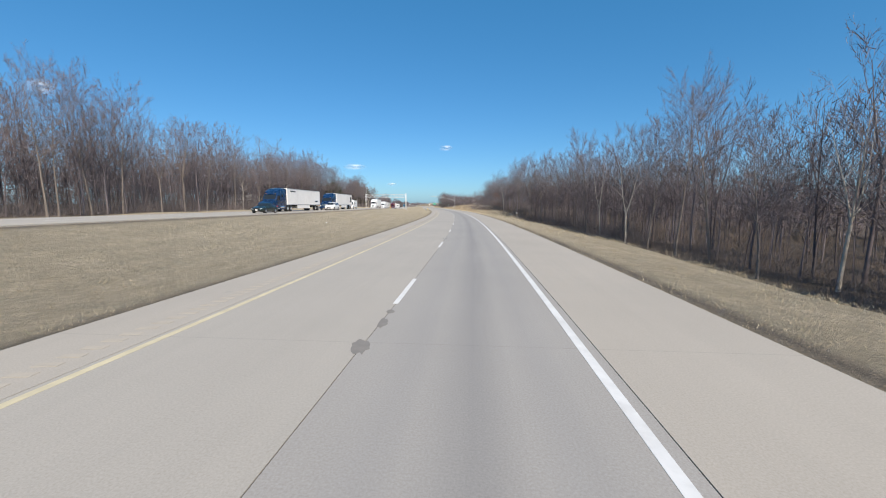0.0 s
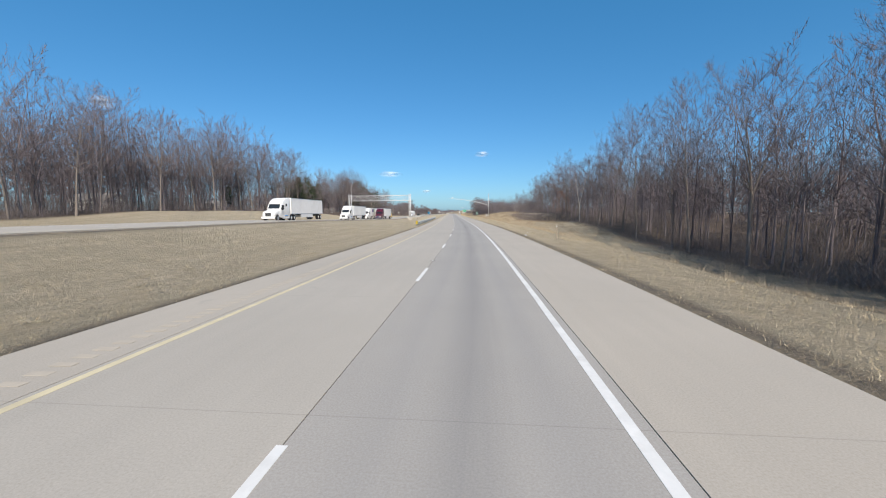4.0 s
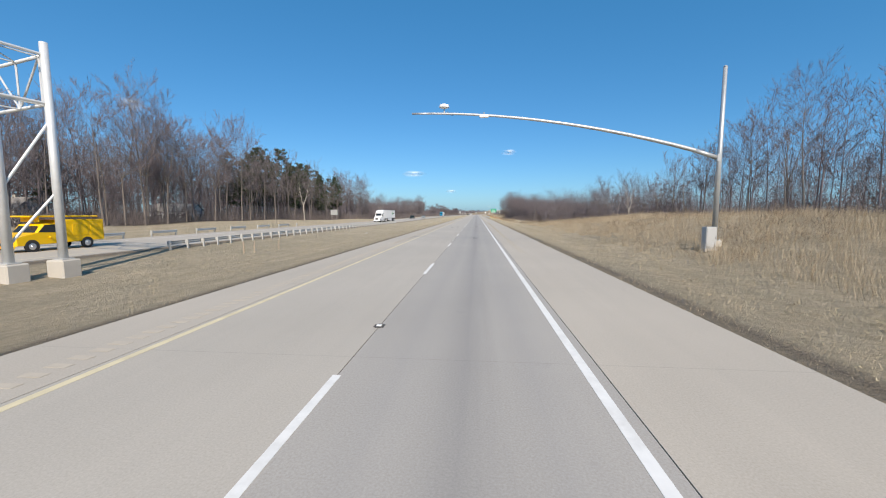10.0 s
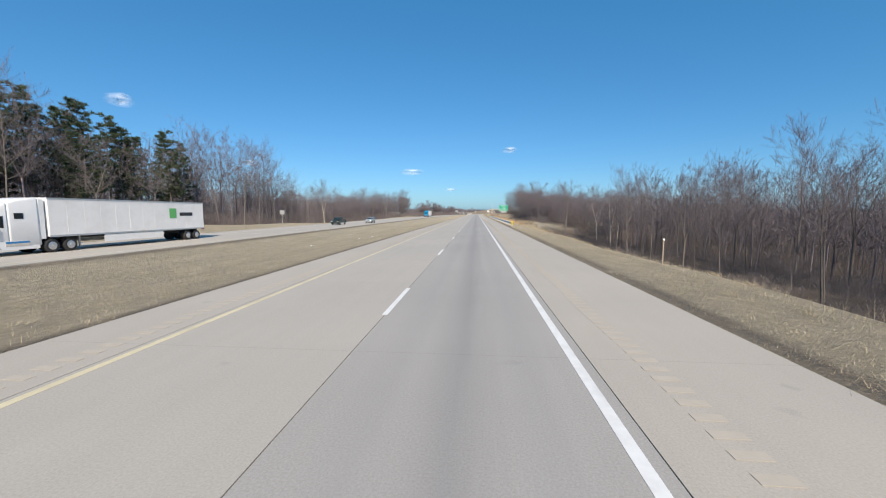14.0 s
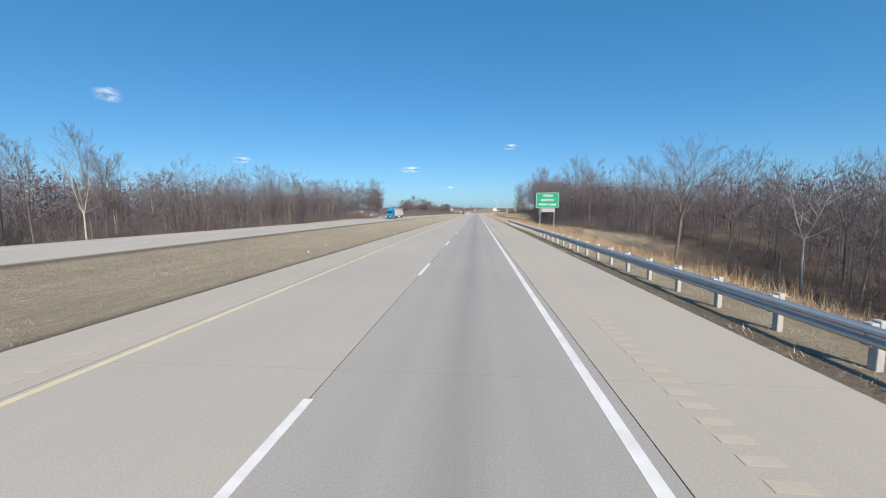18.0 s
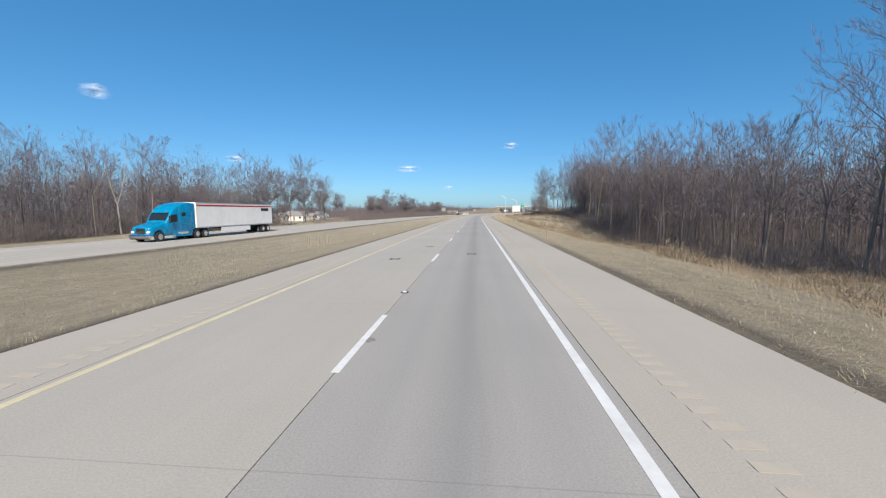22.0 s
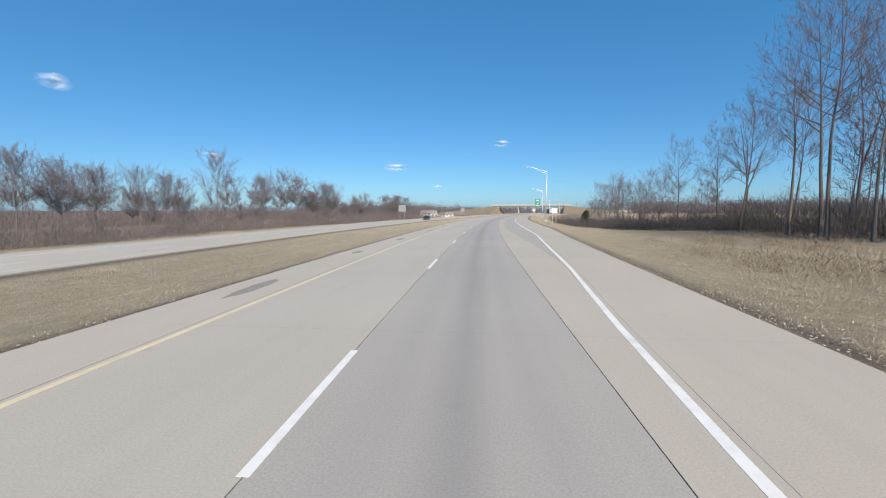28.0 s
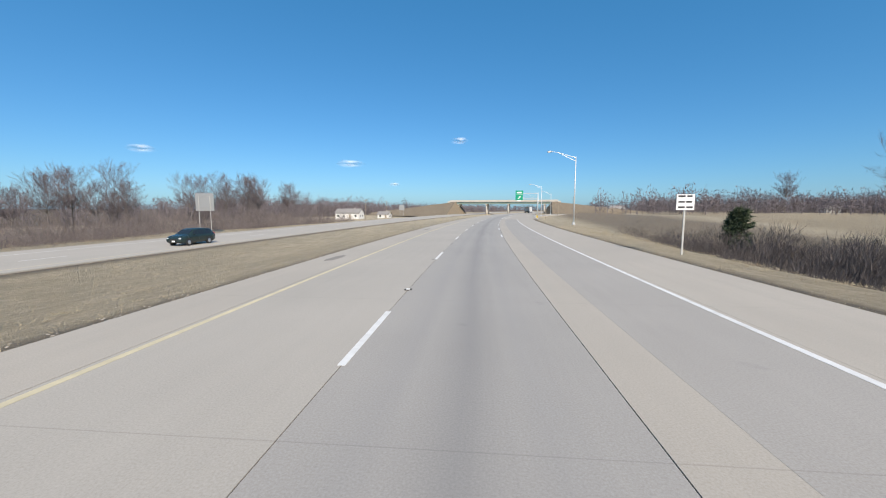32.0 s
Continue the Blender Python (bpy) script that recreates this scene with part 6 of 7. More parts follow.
for r, (z_, row) in enumerate(((0.84, ((-0.2, 0.36), (0.2, 0.26))), (0.54, ((-0.2, 0.32), (0.18, 0.30))), (0.25, ((-0.2, 0.34), (0.21, 0.32))))):
    for cx, w in row:
        part("print_bar", Geo().box((cx, -0.017, zb + z_), (w, 0.004, 0.10)), M_DARKPRINT, bars_sign)
exit_sign = thing("cantilever_sign", "green exit sign with a white arrow hung from a steel cantilever", "road sign", spot(1030.0, 4.6, 0))
gzc = float(ground_z(1030.0, 13.2))
part("pole", Geo().tube((8.6, 0.6, gzc - 0.4), (8.6, 0.6, 10.2), 0.26, 0.2, 12), M_ALU, exit_sign, smooth=True)
for zc in (7.6, 9.9):
    part("cantilever_arm", Geo().tube((8.6, 0.6, zc), (-1.6, 0.35, zc), 0.12, 0.1, 10), M_ALU, exit_sign)
for k in range(5):
    part("arm_lace", Geo().tube((8.0 - 2 * k, 0.55, 7.6 if k % 2 else 9.9), (6.0 - 2 * k, 0.5, 9.9 if k % 2 else 7.6), 0.05, sides=6), M_ALU, exit_sign)
part("panel", Geo().box((0, 0, 9.0), (3.5, 0.08, 4.5), 0.02), M_SIGNGREEN, exit_sign)
part("lower_panel", Geo().box((0, 0, 6.55), (1.9, 0.08, 0.5), 0.02), M_SIGNWHITE, exit_sign)
part("divider", Geo().box((0, -0.045, 9.35), (3.3, 0.008, 0.09)), M_SIGNWHITE, exit_sign)
part("print_bar", Geo().box((0, -0.045, 10.3), (2.3, 0.008, 0.7)), M_SIGNWHITE, exit_sign)
za = 7.2
part("arrow", Geo().add([(-0.76, -0.046, za + 0.2), (-0.52, -0.046, za), (0.24, -0.046, za + 0.8), (0.48, -0.046, za + 0.56), (0.72, -0.046, za + 1.46), (-0.2, -0.046, za + 1.3), (0.0, -0.046, za + 1.06)], [(0, 1, 2, 6), (2, 3, 4), (4, 5, 6), (2, 4, 6)]), M_SIGNWHITE, exit_sign)
# green mile post
mile = road_sign("mile_marker", "narrow green mile marker with white numerals on a thin post", "mile marker", 263.0, 9.9, 0.3, 1.22, 1.42, M_SIGNGREEN, 1, 0, (), 0, None, M_SIGNWHITE, M_WOOD)
zm = 1.42 - float(ground_z(263.0, 9.9))
part("print_bar", Geo().box((0, -0.019, zm + 1.06), (0.2, 0.004, 0.09)), M_SIGNWHITE, mile)
for i, ch in enumerate("155"):
    o = part("numeral", text_mesh(ch, 0.36, M_SIGNWHITE), None, mile)
    o.matrix_basis = pose(0, -0.019, zm + 0.85 - 0.29 * i, 90, 0, 0)
# backs of signs that face the far carriageway
for s, u, w, h, bot, n in ((404.0, -52.5, 2.7, 2.0, 1.6, 2), (465.0, -50.5, 1.3, 1.1, 1.7, 1), (286.0, -43.5, 1.9, 2.0, 1.7, 1), (288.0, -41.0, 1.3, 1.6, 1.9, 1), (903.0, -46.0, 3.5, 3.0, 2.1, 2), (1010.0, -47.0, 2.6, 2.4, 2.0, 2)):
    road_sign("sign_back", "bare grey back of a sign facing the far carriageway", "road sign", s, u, w, h, bot, M_SIGNGREEN, n, 0, back=True, group="signs seen from behind")
# thin delineator posts with white reflectors
deli = thing("delineator_post", "thin pale roadside post with a white reflector", "marker post", group="delineator posts")
part("post", Geo().box((0, 0, 0.55), (0.06, 0.03, 1.5), 0.006), M_WOOD, deli)
part("reflector", Geo().tube((0, -0.03, 1.24), (0, -0.018, 1.24), 0.05, sides=12), M_REFLECT, deli)
for i, (s, u) in enumerate(((612.5, 8.6), (253.0, 11.2), (385.0, 11.0), (700.0, 9.0), (140, 9.6), (60, 9.8), (755.0, -40.0), (792.0, -39.5), (822.0, -40.0), (850.0, -40.0), (945, 14.5), (952, 16.0))):
    m = spot(s, u, float(ground_z(s, u)))
    if i == 0:
        deli.matrix_world = m
    else:
        copy_thing(deli, m)
# stub posts in the median
stub = thing("stub_post", "short weathered wooden stub post standing in the median grass", "post", group="stub posts")
part("post", Geo().box((0, 0, 0.4), (0.13, 0.13, 1.1), 0.02), M_WOOD, stub)
for i, (s, u, h) in enumerate(((612.0, -14.2, 1.0), (614.8, -14.4, 0.95), (617.0, -14.3, 1.05), (292.8, -17.6, 1.1), (294.2, -17.5, 1.0), (297.0, -16.8, 0.95))):
    m = spot(s, u, float(ground_z(s, u)), 10 * i) @ Matrix.Diagonal((1, 1, h, 1))
    if i == 0:
        stub.matrix_world = m
    else:
        copy_thing(stub, m)


# ---------- street lamps ----------
def street_lamp(s, u, height, reach, turn=0.0, arm_dir=-1):
    gz = float(ground_z(s, u))
    t = thing("street_lamp", "tall galvanised highway lamp with a braced arm and cobra head", "street lamp", spot(s, u, gz, turn), "highway lamps")
    part("footing", Geo().tube((0, 0, -0.5), (0, 0, 0.12), 0.4, 0.4, 14), M_BRIDGECON, t)
    part("base_cover", Geo().box((0, 0, 0.32), (0.42, 0.42, 0.42), 0.06), M_ALU, t)
    part("pole", Geo().tube((0, 0, 0.5), (0, 0, height), 0.13, 0.075, 14), M_ALU, t, smooth=True)
    x1 = arm_dir * reach
    part("arm", Geo().path([(0, 0, height - 0.2), (x1 * 0.35, 0, height + 0.25), (x1 * 0.75, 0, height + 0.75), (x1, 0, height + 0.9)], [0.05, 0.045, 0.04, 0.035], 8), M_ALU, t)
    part("lower_arm", Geo().path([(0, 0, height - 0.75), (x1 * 0.4, 0, height + 0.0), (x1 * 0.75, 0, height + 0.72)], [0.04, 0.035, 0.03], 8), M_ALU, t)
    part("arm_strut", Geo().tube((x1 * 0.38, 0, height - 0.03), (x1 * 0.38, 0, height + 0.28), 0.025, sides=6), M_ALU, t)
    head = part("lamp_head", Geo().path([(x1, 0, height + 0.9), (x1 + arm_dir * 0.2, 0, height + 0.93), (x1 + arm_dir * 0.6, 0, height + 0.9), (x1 + arm_dir * 0.85, 0, height + 0.86)], [0.06, 0.14, 0.16, 0.05], 10), M_GREYBOX, t, smooth=True)
    part("lens", Geo().box((x1 + arm_dir * 0.48, 0, height + 0.77), (0.4, 0.24, 0.08), 0.03), M_LAMP, head, "clear lamp lens")


street_lamp(827.5, 14.2, 11.6, 3.9)
street_lamp(912.5, 16.4, 11.6, 3.9)
street_lamp(985.0, 15.0, 10.5, 3.6)
street_lamp(1045.0, 19.0, 10.5, 3.6)


# ---------- overpass ----------
def build_overpass():
    s0 = 1085.0
    t = thing("overpass_bridge", "low green steel girder overpass on concrete piers", "bridge", spot(s0, 0, 0, 4))
    x0, x1, deck = -45.0, 22.0, 7.2
    part("deck", Geo().box(((x0 + x1) / 2, 5, deck), (x1 - x0, 10.5, 0.35), 0.05), M_BRIDGECON, t)
    for y in (-0.1, 10.1):
        part("parapet", Geo().box(((x0 + x1) / 2, y, deck + 0.62), (x1 - x0, 0.3, 0.9), 0.05), M_BRIDGECON, t)
    for y in (0.5, 3.5, 6.5, 9.5):
        part("girder", Geo().box(((x0 + x1) / 2, y, deck - 0.8), (x1 - x0, 0.4, 1.25), 0.03), M_GIRDER, t)
    for x in (-39.5, -21.5, -7.8, 14.0):
        for y in (1.5, 5, 8.5):
            part("pier_column", Geo().tube((x, y, -1.5), (x, y, deck - 2.1), 0.5, 0.5, 14), M_BRIDGECON, t, smooth=True)
        part("pier_cap", Geo().prism([(0.2, deck - 1.43), (9.8, deck - 1.43), (9.8, deck - 1.9), (8.8, deck - 2.3), (1.2, deck - 2.3), (0.2, deck - 1.9)], x - 0.55, x + 0.55), M_BRIDGECON, t)
    for x, sgn in ((x0, -1), (x1, 1)):
        part("abutment", Geo().box((x + sgn * 0.6, 5, deck - 2.2), (1.6, 11, 5.0), 0.05), M_BRIDGECON, t)
    # grassed approach banks
    for x, sgn, name in ((x0, -1, "ground_bank_left"), (x1, 1, "ground_bank_right")):
        g = Geo()
        n, vs, fs = 12, [], []
        for i in range(n + 1):
            d = i / n
            xx = x + sgn * (-9 + 64 * d)
            h = deck + 0.2 - 7.5 * max(0, d - 0.05) if i > 0 else -0.8
            h = max(h, -1.2)
            w = 5.5 + (h + 1.5) * 3.0
            vs += [(xx, 5 - w, -1.6), (xx, -0.5, h), (xx, 10.5, h), (xx, 5 + w, -1.6)]
        for i in range(n):
            for j in range(3):
                fs.append((i * 4 + j, i * 4 + j + 1, i * 4 + j + 5, i * 4 + j + 4))
        me = g.add(vs, fs).mesh(name, M_GROUND)
        cover = me.color_attributes.new("cover", "FLOAT_COLOR", "POINT")
        cover.data.foreach_set("color", [0.7, 0.0, 0.0, 1.0] * len(me.vertices))
        o = tagged(new(name, me), "grassed bank that carries the crossing road", "embankment", kind="structure")
        o.matrix_world = spot(s0, 0, 0, 4)


build_overpass()


# ---------- vehicles: front at y = 0, rear at -y ----------
def wheel(parent, x, y, r, w, rim_mat=M_RIM, dual=False):
    side = 1 if x > 0 else -1
    wh = part("wheel", Geo().path([(x - side * w / 2, y, r), (x - side * w * 0.42, y, r), (x + side * w * 0.42, y, r), (x + side * w / 2, y, r)], [r * 0.86, r, r, r * 0.86], 22), M_RUBBER, parent, smooth=False)
    part("rim", Geo().path([(x + side * w * 0.3, y, r), (x + side * w * 0.5, y, r), (x + side * (w * 0.5 + 0.012), y, r)], [r * 0.62, r * 0.6, r * 0.5], 16), rim_mat, wh)
    part("hub", Geo().tube((x + side * w * 0.45, y, r), (x + side * (w * 0.5 + (0.09 if dual else 0.03)), y, r), r * 0.24, r * 0.17, 10), rim_mat, wh)


def semi_truck(label, s, u, paint, trailer_mat=M_TRAILER, box_mat=None, livery=(), twin=False, grille=M_CHROME, group="trucks on the far carriageway", turn=180.0, base=opp_z):
    z = float(base(np.array([s + 8.0]))[0])
    t = thing("semi_truck", label, "truck", spot(s, u, z, turn), group)
    # tractor
    top = [(0.0, 1.42), (0.12, 1.52), (0.5, 1.63), (1.7, 1.9), (1.95, 1.98), (2.05, 2.14), (2.5, 2.86), (2.62, 3.0), (2.9, 3.3), (3.4, 3.62), (4.2, 3.9), (5.0, 4.02), (5.45, 4.02)]
    wide = [(0.0, 0.92), (0.25, 1.06), (1.0, 1.12), (1.6, 1.12), (1.95, 1.17), (2.2, 1.2), (5.45, 1.22)]

    def shell(nm, y0, y1, n, round_top):
        g, rows = Geo(), []
        for y in np.linspace(y0, y1, n):
            w, zt = float(table(y, wide)), float(table(y, top))
            arch = 0.51 + math.sqrt(max(0.0, 0.64 ** 2 - (y - 1.05) ** 2))
            lo, r = max(0.62, arch if abs(y - 1.05) < 0.64 else 0.0), round_top
            half = [(0.96 * w, lo), (w, lo + 0.06), (w, lo + 0.5 * (zt - lo)), (0.985 * w, zt - 1.1 * r), (0.985 * w - 0.3 * r, zt - 0.3 * r), (0.96 * w - r, zt), (0.4 * w, zt + 0.03)]
            rows.append([(x, -float(y), z_) for x, z_ in half] + [(-x, -float(y), z_) for x, z_ in reversed(half)])
        k = len(rows[0])
        fs = [(i * k + j, i * k + (j + 1) % k, (i + 1) * k + (j + 1) % k, (i + 1) * k + j) for i in range(n - 1) for j in range(k)]
        g.add([q for r_ in rows for q in r_], fs + [tuple(reversed(range(k))), tuple(range((n - 1) * k, n * k))])
        return part(nm, g, paint, t, smooth=True)
    shell("hood", 0.0, 1.96, 29, 0.2)
    shell("cab", 1.9, 3.56, 19, 0.16)
    shell("sleeper", 3.57, 5.45, 13, 0.14)
    part("windshield", Geo().add([(q * (float(table(y, wide)) - 0.22), -y + d, float(table(y, top)) + 0.035 + d) for d in (0.0, -0.02) for y in (2.02, 2.48) for q in (-1, 1)], [(0, 1, 3, 2), (4, 6, 7, 5), (0, 4, 5, 1), (1, 5, 7, 3), (3, 7, 6, 2), (2, 6, 4, 0)]), M_GLASS, t)
    part("sun_visor", Geo().box((0, -2.5, 2.93), (1.9, 0.22, 0.07), 0.02), paint, t)
    for x in (1.19, -1.19):
        part("side_fairing", Geo().box((x, -5.62, 2.5), (0.05, 0.35, 2.9), 0.015), paint, t)
    for x in (-1, 1):
        part("side_window", Geo().prism([(-2.15, 1.98), (-2.55, 2.7), (-3.3, 2.75), (-3.3, 1.95)], x * 1.205 - 0.012, x * 1.205 + 0.012), M_GLASS, t)
        part("sleeper_window", Geo().box((x * 1.215, -4.2, 2.75), (0.03, 0.55, 0.4), 0.02), M_GLASS, t)
        mir = part("mirror", Geo().box((x * 1.5, -2.0, 2.25), (0.2, 0.14, 0.75), 0.05), M_BLACK, t)
        part("mirror_arm", Geo().tube((x * 1.15, -2.15, 2.6), (x * 1.5, -2.0, 2.55), 0.025, sides=6), M_BLACK, mir)
        part("fuel_tank", Geo().tube((x * 0.95, -3.3, 0.82), (x * 0.95, -4.7, 0.82), 0.32, 0.32, 14), M_CHROME, t)
        part("side_skirt", Geo().box((x * 1.19, -4.0, 0.72), (0.05, 2.7, 0.65), 0.02), paint, t)
        part("headlight", Geo().box((x * 0.82, -0.02, 1.0), (0.34, 0.26, 0.26), 0.08), M_LAMP, t)
        part("marker_lamp", Geo().box((x * 0.8, -2.5, 3.06), (0.16, 0.08, 0.06), 0.02), M_AMBER, t)
        part("step", Geo().box((x * 1.12, -2.6, 0.55), (0.25, 0.8, 0.08), 0.02), M_GALVPOST, t)
    part("bumper", Geo().box((0, 0.06, 0.56), (2.3, 0.36, 0.40), 0.1), paint if paint in (M_WHITE, M_BLUE) else M_CHROME, t)
    part("air_dam", Geo().box((0, 0.1, 0.36), (2.1, 0.2, 0.12), 0.03), M_BLACK, t)
    gr = part("grille", Geo().box((0, 0.02, 1.1), (1.0, 0.1, 0.58), 0.04), M_BLACK, t)
    for k in range(5):
        part("grille_bar", Geo().box((0, 0.075, 0.88 + 0.11 * k), (0.94, 0.02, 0.04), 0.006), grille, gr)
    part("chassis", Geo().box((-0.4, -4.6, 0.85), (0.1, 8.6, 0.28), 0.02).box((0.4, -4.6, 0.85), (0.1, 8.6, 0.28), 0.02).box((0, -6.6, 1.03), (0.9, 1.0, 0.08), 0.02), M_BLACK, t)
    part("exhaust_stack", Geo().tube((1.05, -5.55, 1.0), (1.05, -5.55, 3.9), 0.07, 0.07, 10), M_CHROME, t)
    for x in (-1, 1):
        wheel(t, x * 1.03, -1.05, 0.51, 0.3)
        for y in (-6.15, -7.45):
            wheel(t, x * 0.95, y, 0.51, 0.56, dual=True)
    # trailer
    boxes = ((-5.95, 8.6), (-15.3, 8.6)) if twin else ((-5.95, 16.1),)
    for y0, ln in boxes:
        tr = part("trailer_box", Geo().box((0, y0 - ln / 2, 2.63), (2.6, ln, 2.92), 0.04), box_mat or trailer_mat, t, "white box trailer body" if box_mat is None else "")
        for x in (-1, 1):
            part("top_rail", Geo().box((x * 1.305, y0 - ln / 2, 4.03), (0.03, ln, 0.12), 0.006), M_GALV, tr)
            part("bottom_rail", Geo().box((x * 1.305, y0 - ln / 2, 1.22), (0.035, ln, 0.14), 0.006), M_GALV, tr)
            part("side_skirt", Geo().box((x * 1.27, y0 - ln * 0.45, 0.82), (0.03, ln * 0.38, 0.62), 0.008), box_mat or trailer_mat, tr)
            n_rib = int(ln / 1.25)
            for k in range(1, n_rib):
                part("panel_seam", Geo().box((x * 1.303, y0 - ln * k / n_rib, 2.62), (0.008, 0.022, 2.66)), box_mat or trailer_mat, tr)
            part("side_marker", Geo().box((x * 1.32, y0 - ln / 2, 1.3), (0.02, 0.12, 0.05), 0.005), M_AMBER, tr)
            part("rear_lamp", Geo().box((x * 1.1, y0 - ln - 0.02, 1.1), (0.3, 0.04, 0.12), 0.01), M_RED, tr)
            part("rear_door", Geo().box((x * 0.64, y0 - ln - 0.015, 2.65), (1.24, 0.03, 2.75), 0.01), box_mat or trailer_mat, tr)
            for dy in (0.55, -0.75):
                wheel(tr, x * 0.97, y0 - ln + 1.9 + dy, 0.5, 0.56, dual=True)
            part("landing_leg", Geo().box((x * 0.7, y0 - 2.6, 0.7), (0.12, 0.12, 0.95), 0.01), M_GALVPOST, tr)
        part("underframe", Geo().box((-0.45, y0 - ln / 2, 1.05), (0.1, ln * 0.98, 0.2), 0.01).box((0.45, y0 - ln / 2, 1.05), (0.1, ln * 0.98, 0.2), 0.01).box((0, y0 - ln + 1.9, 0.85), (1.2, 2.2, 0.25), 0.02), M_BLACK, tr)
        part("reefer_unit" if not twin else "nose_rail", Geo().box((0, y0 + 0.05, 3.0), (2.2, 0.12, 1.7), 0.03), M_GALV, tr)
    for mat, y, zc, w, h in livery:
        for x in (-1, 1):
            part("livery_mark", Geo().box((x * 1.322, y, zc), (0.008, w, h), 0.0), mat, t)
    return t


def car(name, label, s, u, paint, ln, profile, glass, wid, wheel_y, r, extra=(), turn=180.0, base=opp_z, group="cars on the far carriageway", category="car"):
    """A passenger vehicle from its side outline (y back from the nose, z)."""
    t = thing(name, label, category, spot(s, u, float(base(np.array([s + 2.0]))[0]), turn), group)
    part("body", Geo().prism([(-y, z) for y, z in profile], -wid / 2, wid / 2, 0.10, 0.16), paint, t)
    for k, (pts, x) in enumerate(glass):
        if x == "side":
            for q in (-1, 1):
                part("side_window", Geo().prism([(-y, z) for y, z in pts], q * (wid / 2 - 0.005) - 0.015, q * (wid / 2 - 0.005) + 0.015), M_GLASS, t)
        else:
            (y0, z0), (y1, z1) = pts
            w0, w1 = wid * 0.43, wid * 0.38
            part("windscreen" if x == "front" else "rear_window", Geo().add([(-w0, -y0, z0), (w0, -y0, z0), (w1, -y1, z1), (-w1, -y1, z1)] + [(-w0, -y0, z0 - 0.04), (w0, -y0, z0 - 0.04), (w1, -y1, z1 - 0.04), (-w1, -y1, z1 - 0.04)],
                                                                           [(0, 1, 2, 3), (4, 7, 6, 5), (0, 4, 5, 1), (1, 5, 6, 2), (2, 6, 7, 3), (3, 7, 4, 0)]), M_GLASS, t)
    for q in (-1, 1):
        for y in wheel_y:
            part("wheel_arch", Geo().tube((q * (wid / 2 - 0.03), -y, r + 0.02), (q * (wid / 2 + 0.004), -y, r + 0.02), r * 1.16, r * 1.16, 18), M_BLACK, t)
            wheel(t, q * (wid / 2 - 0.09), -y, r, 0.21)
        part("headlight", Geo().box((q * wid * 0.36, -0.06, profile[1][1] * 0.86), (wid * 0.17, 0.14, 0.15), 0.04), M_LAMP, t)
        part("tail_lamp", Geo().box((q * wid * 0.42, -ln + 0.03, 0.95), (wid * 0.1, 0.08, 0.2), 0.02), M_RED, t)
        part("mirror", Geo().box((q * (wid / 2 + 0.1), -ln * 0.33, 1.02), (0.18, 0.12, 0.13), 0.04), paint, t)
    part("grille", Geo().box((0, 0.0, 0.6), (wid * 0.5, 0.06, 0.2), 0.03), M_BLACK, t)
    part("bumper", Geo().box((0, 0.02, 0.4), (wid * 0.94, 0.14, 0.2), 0.05), paint, t)
    for nm, c, sz, mat in extra:
        part(nm, Geo().box(c, sz, 0.03), mat, t)
    return t


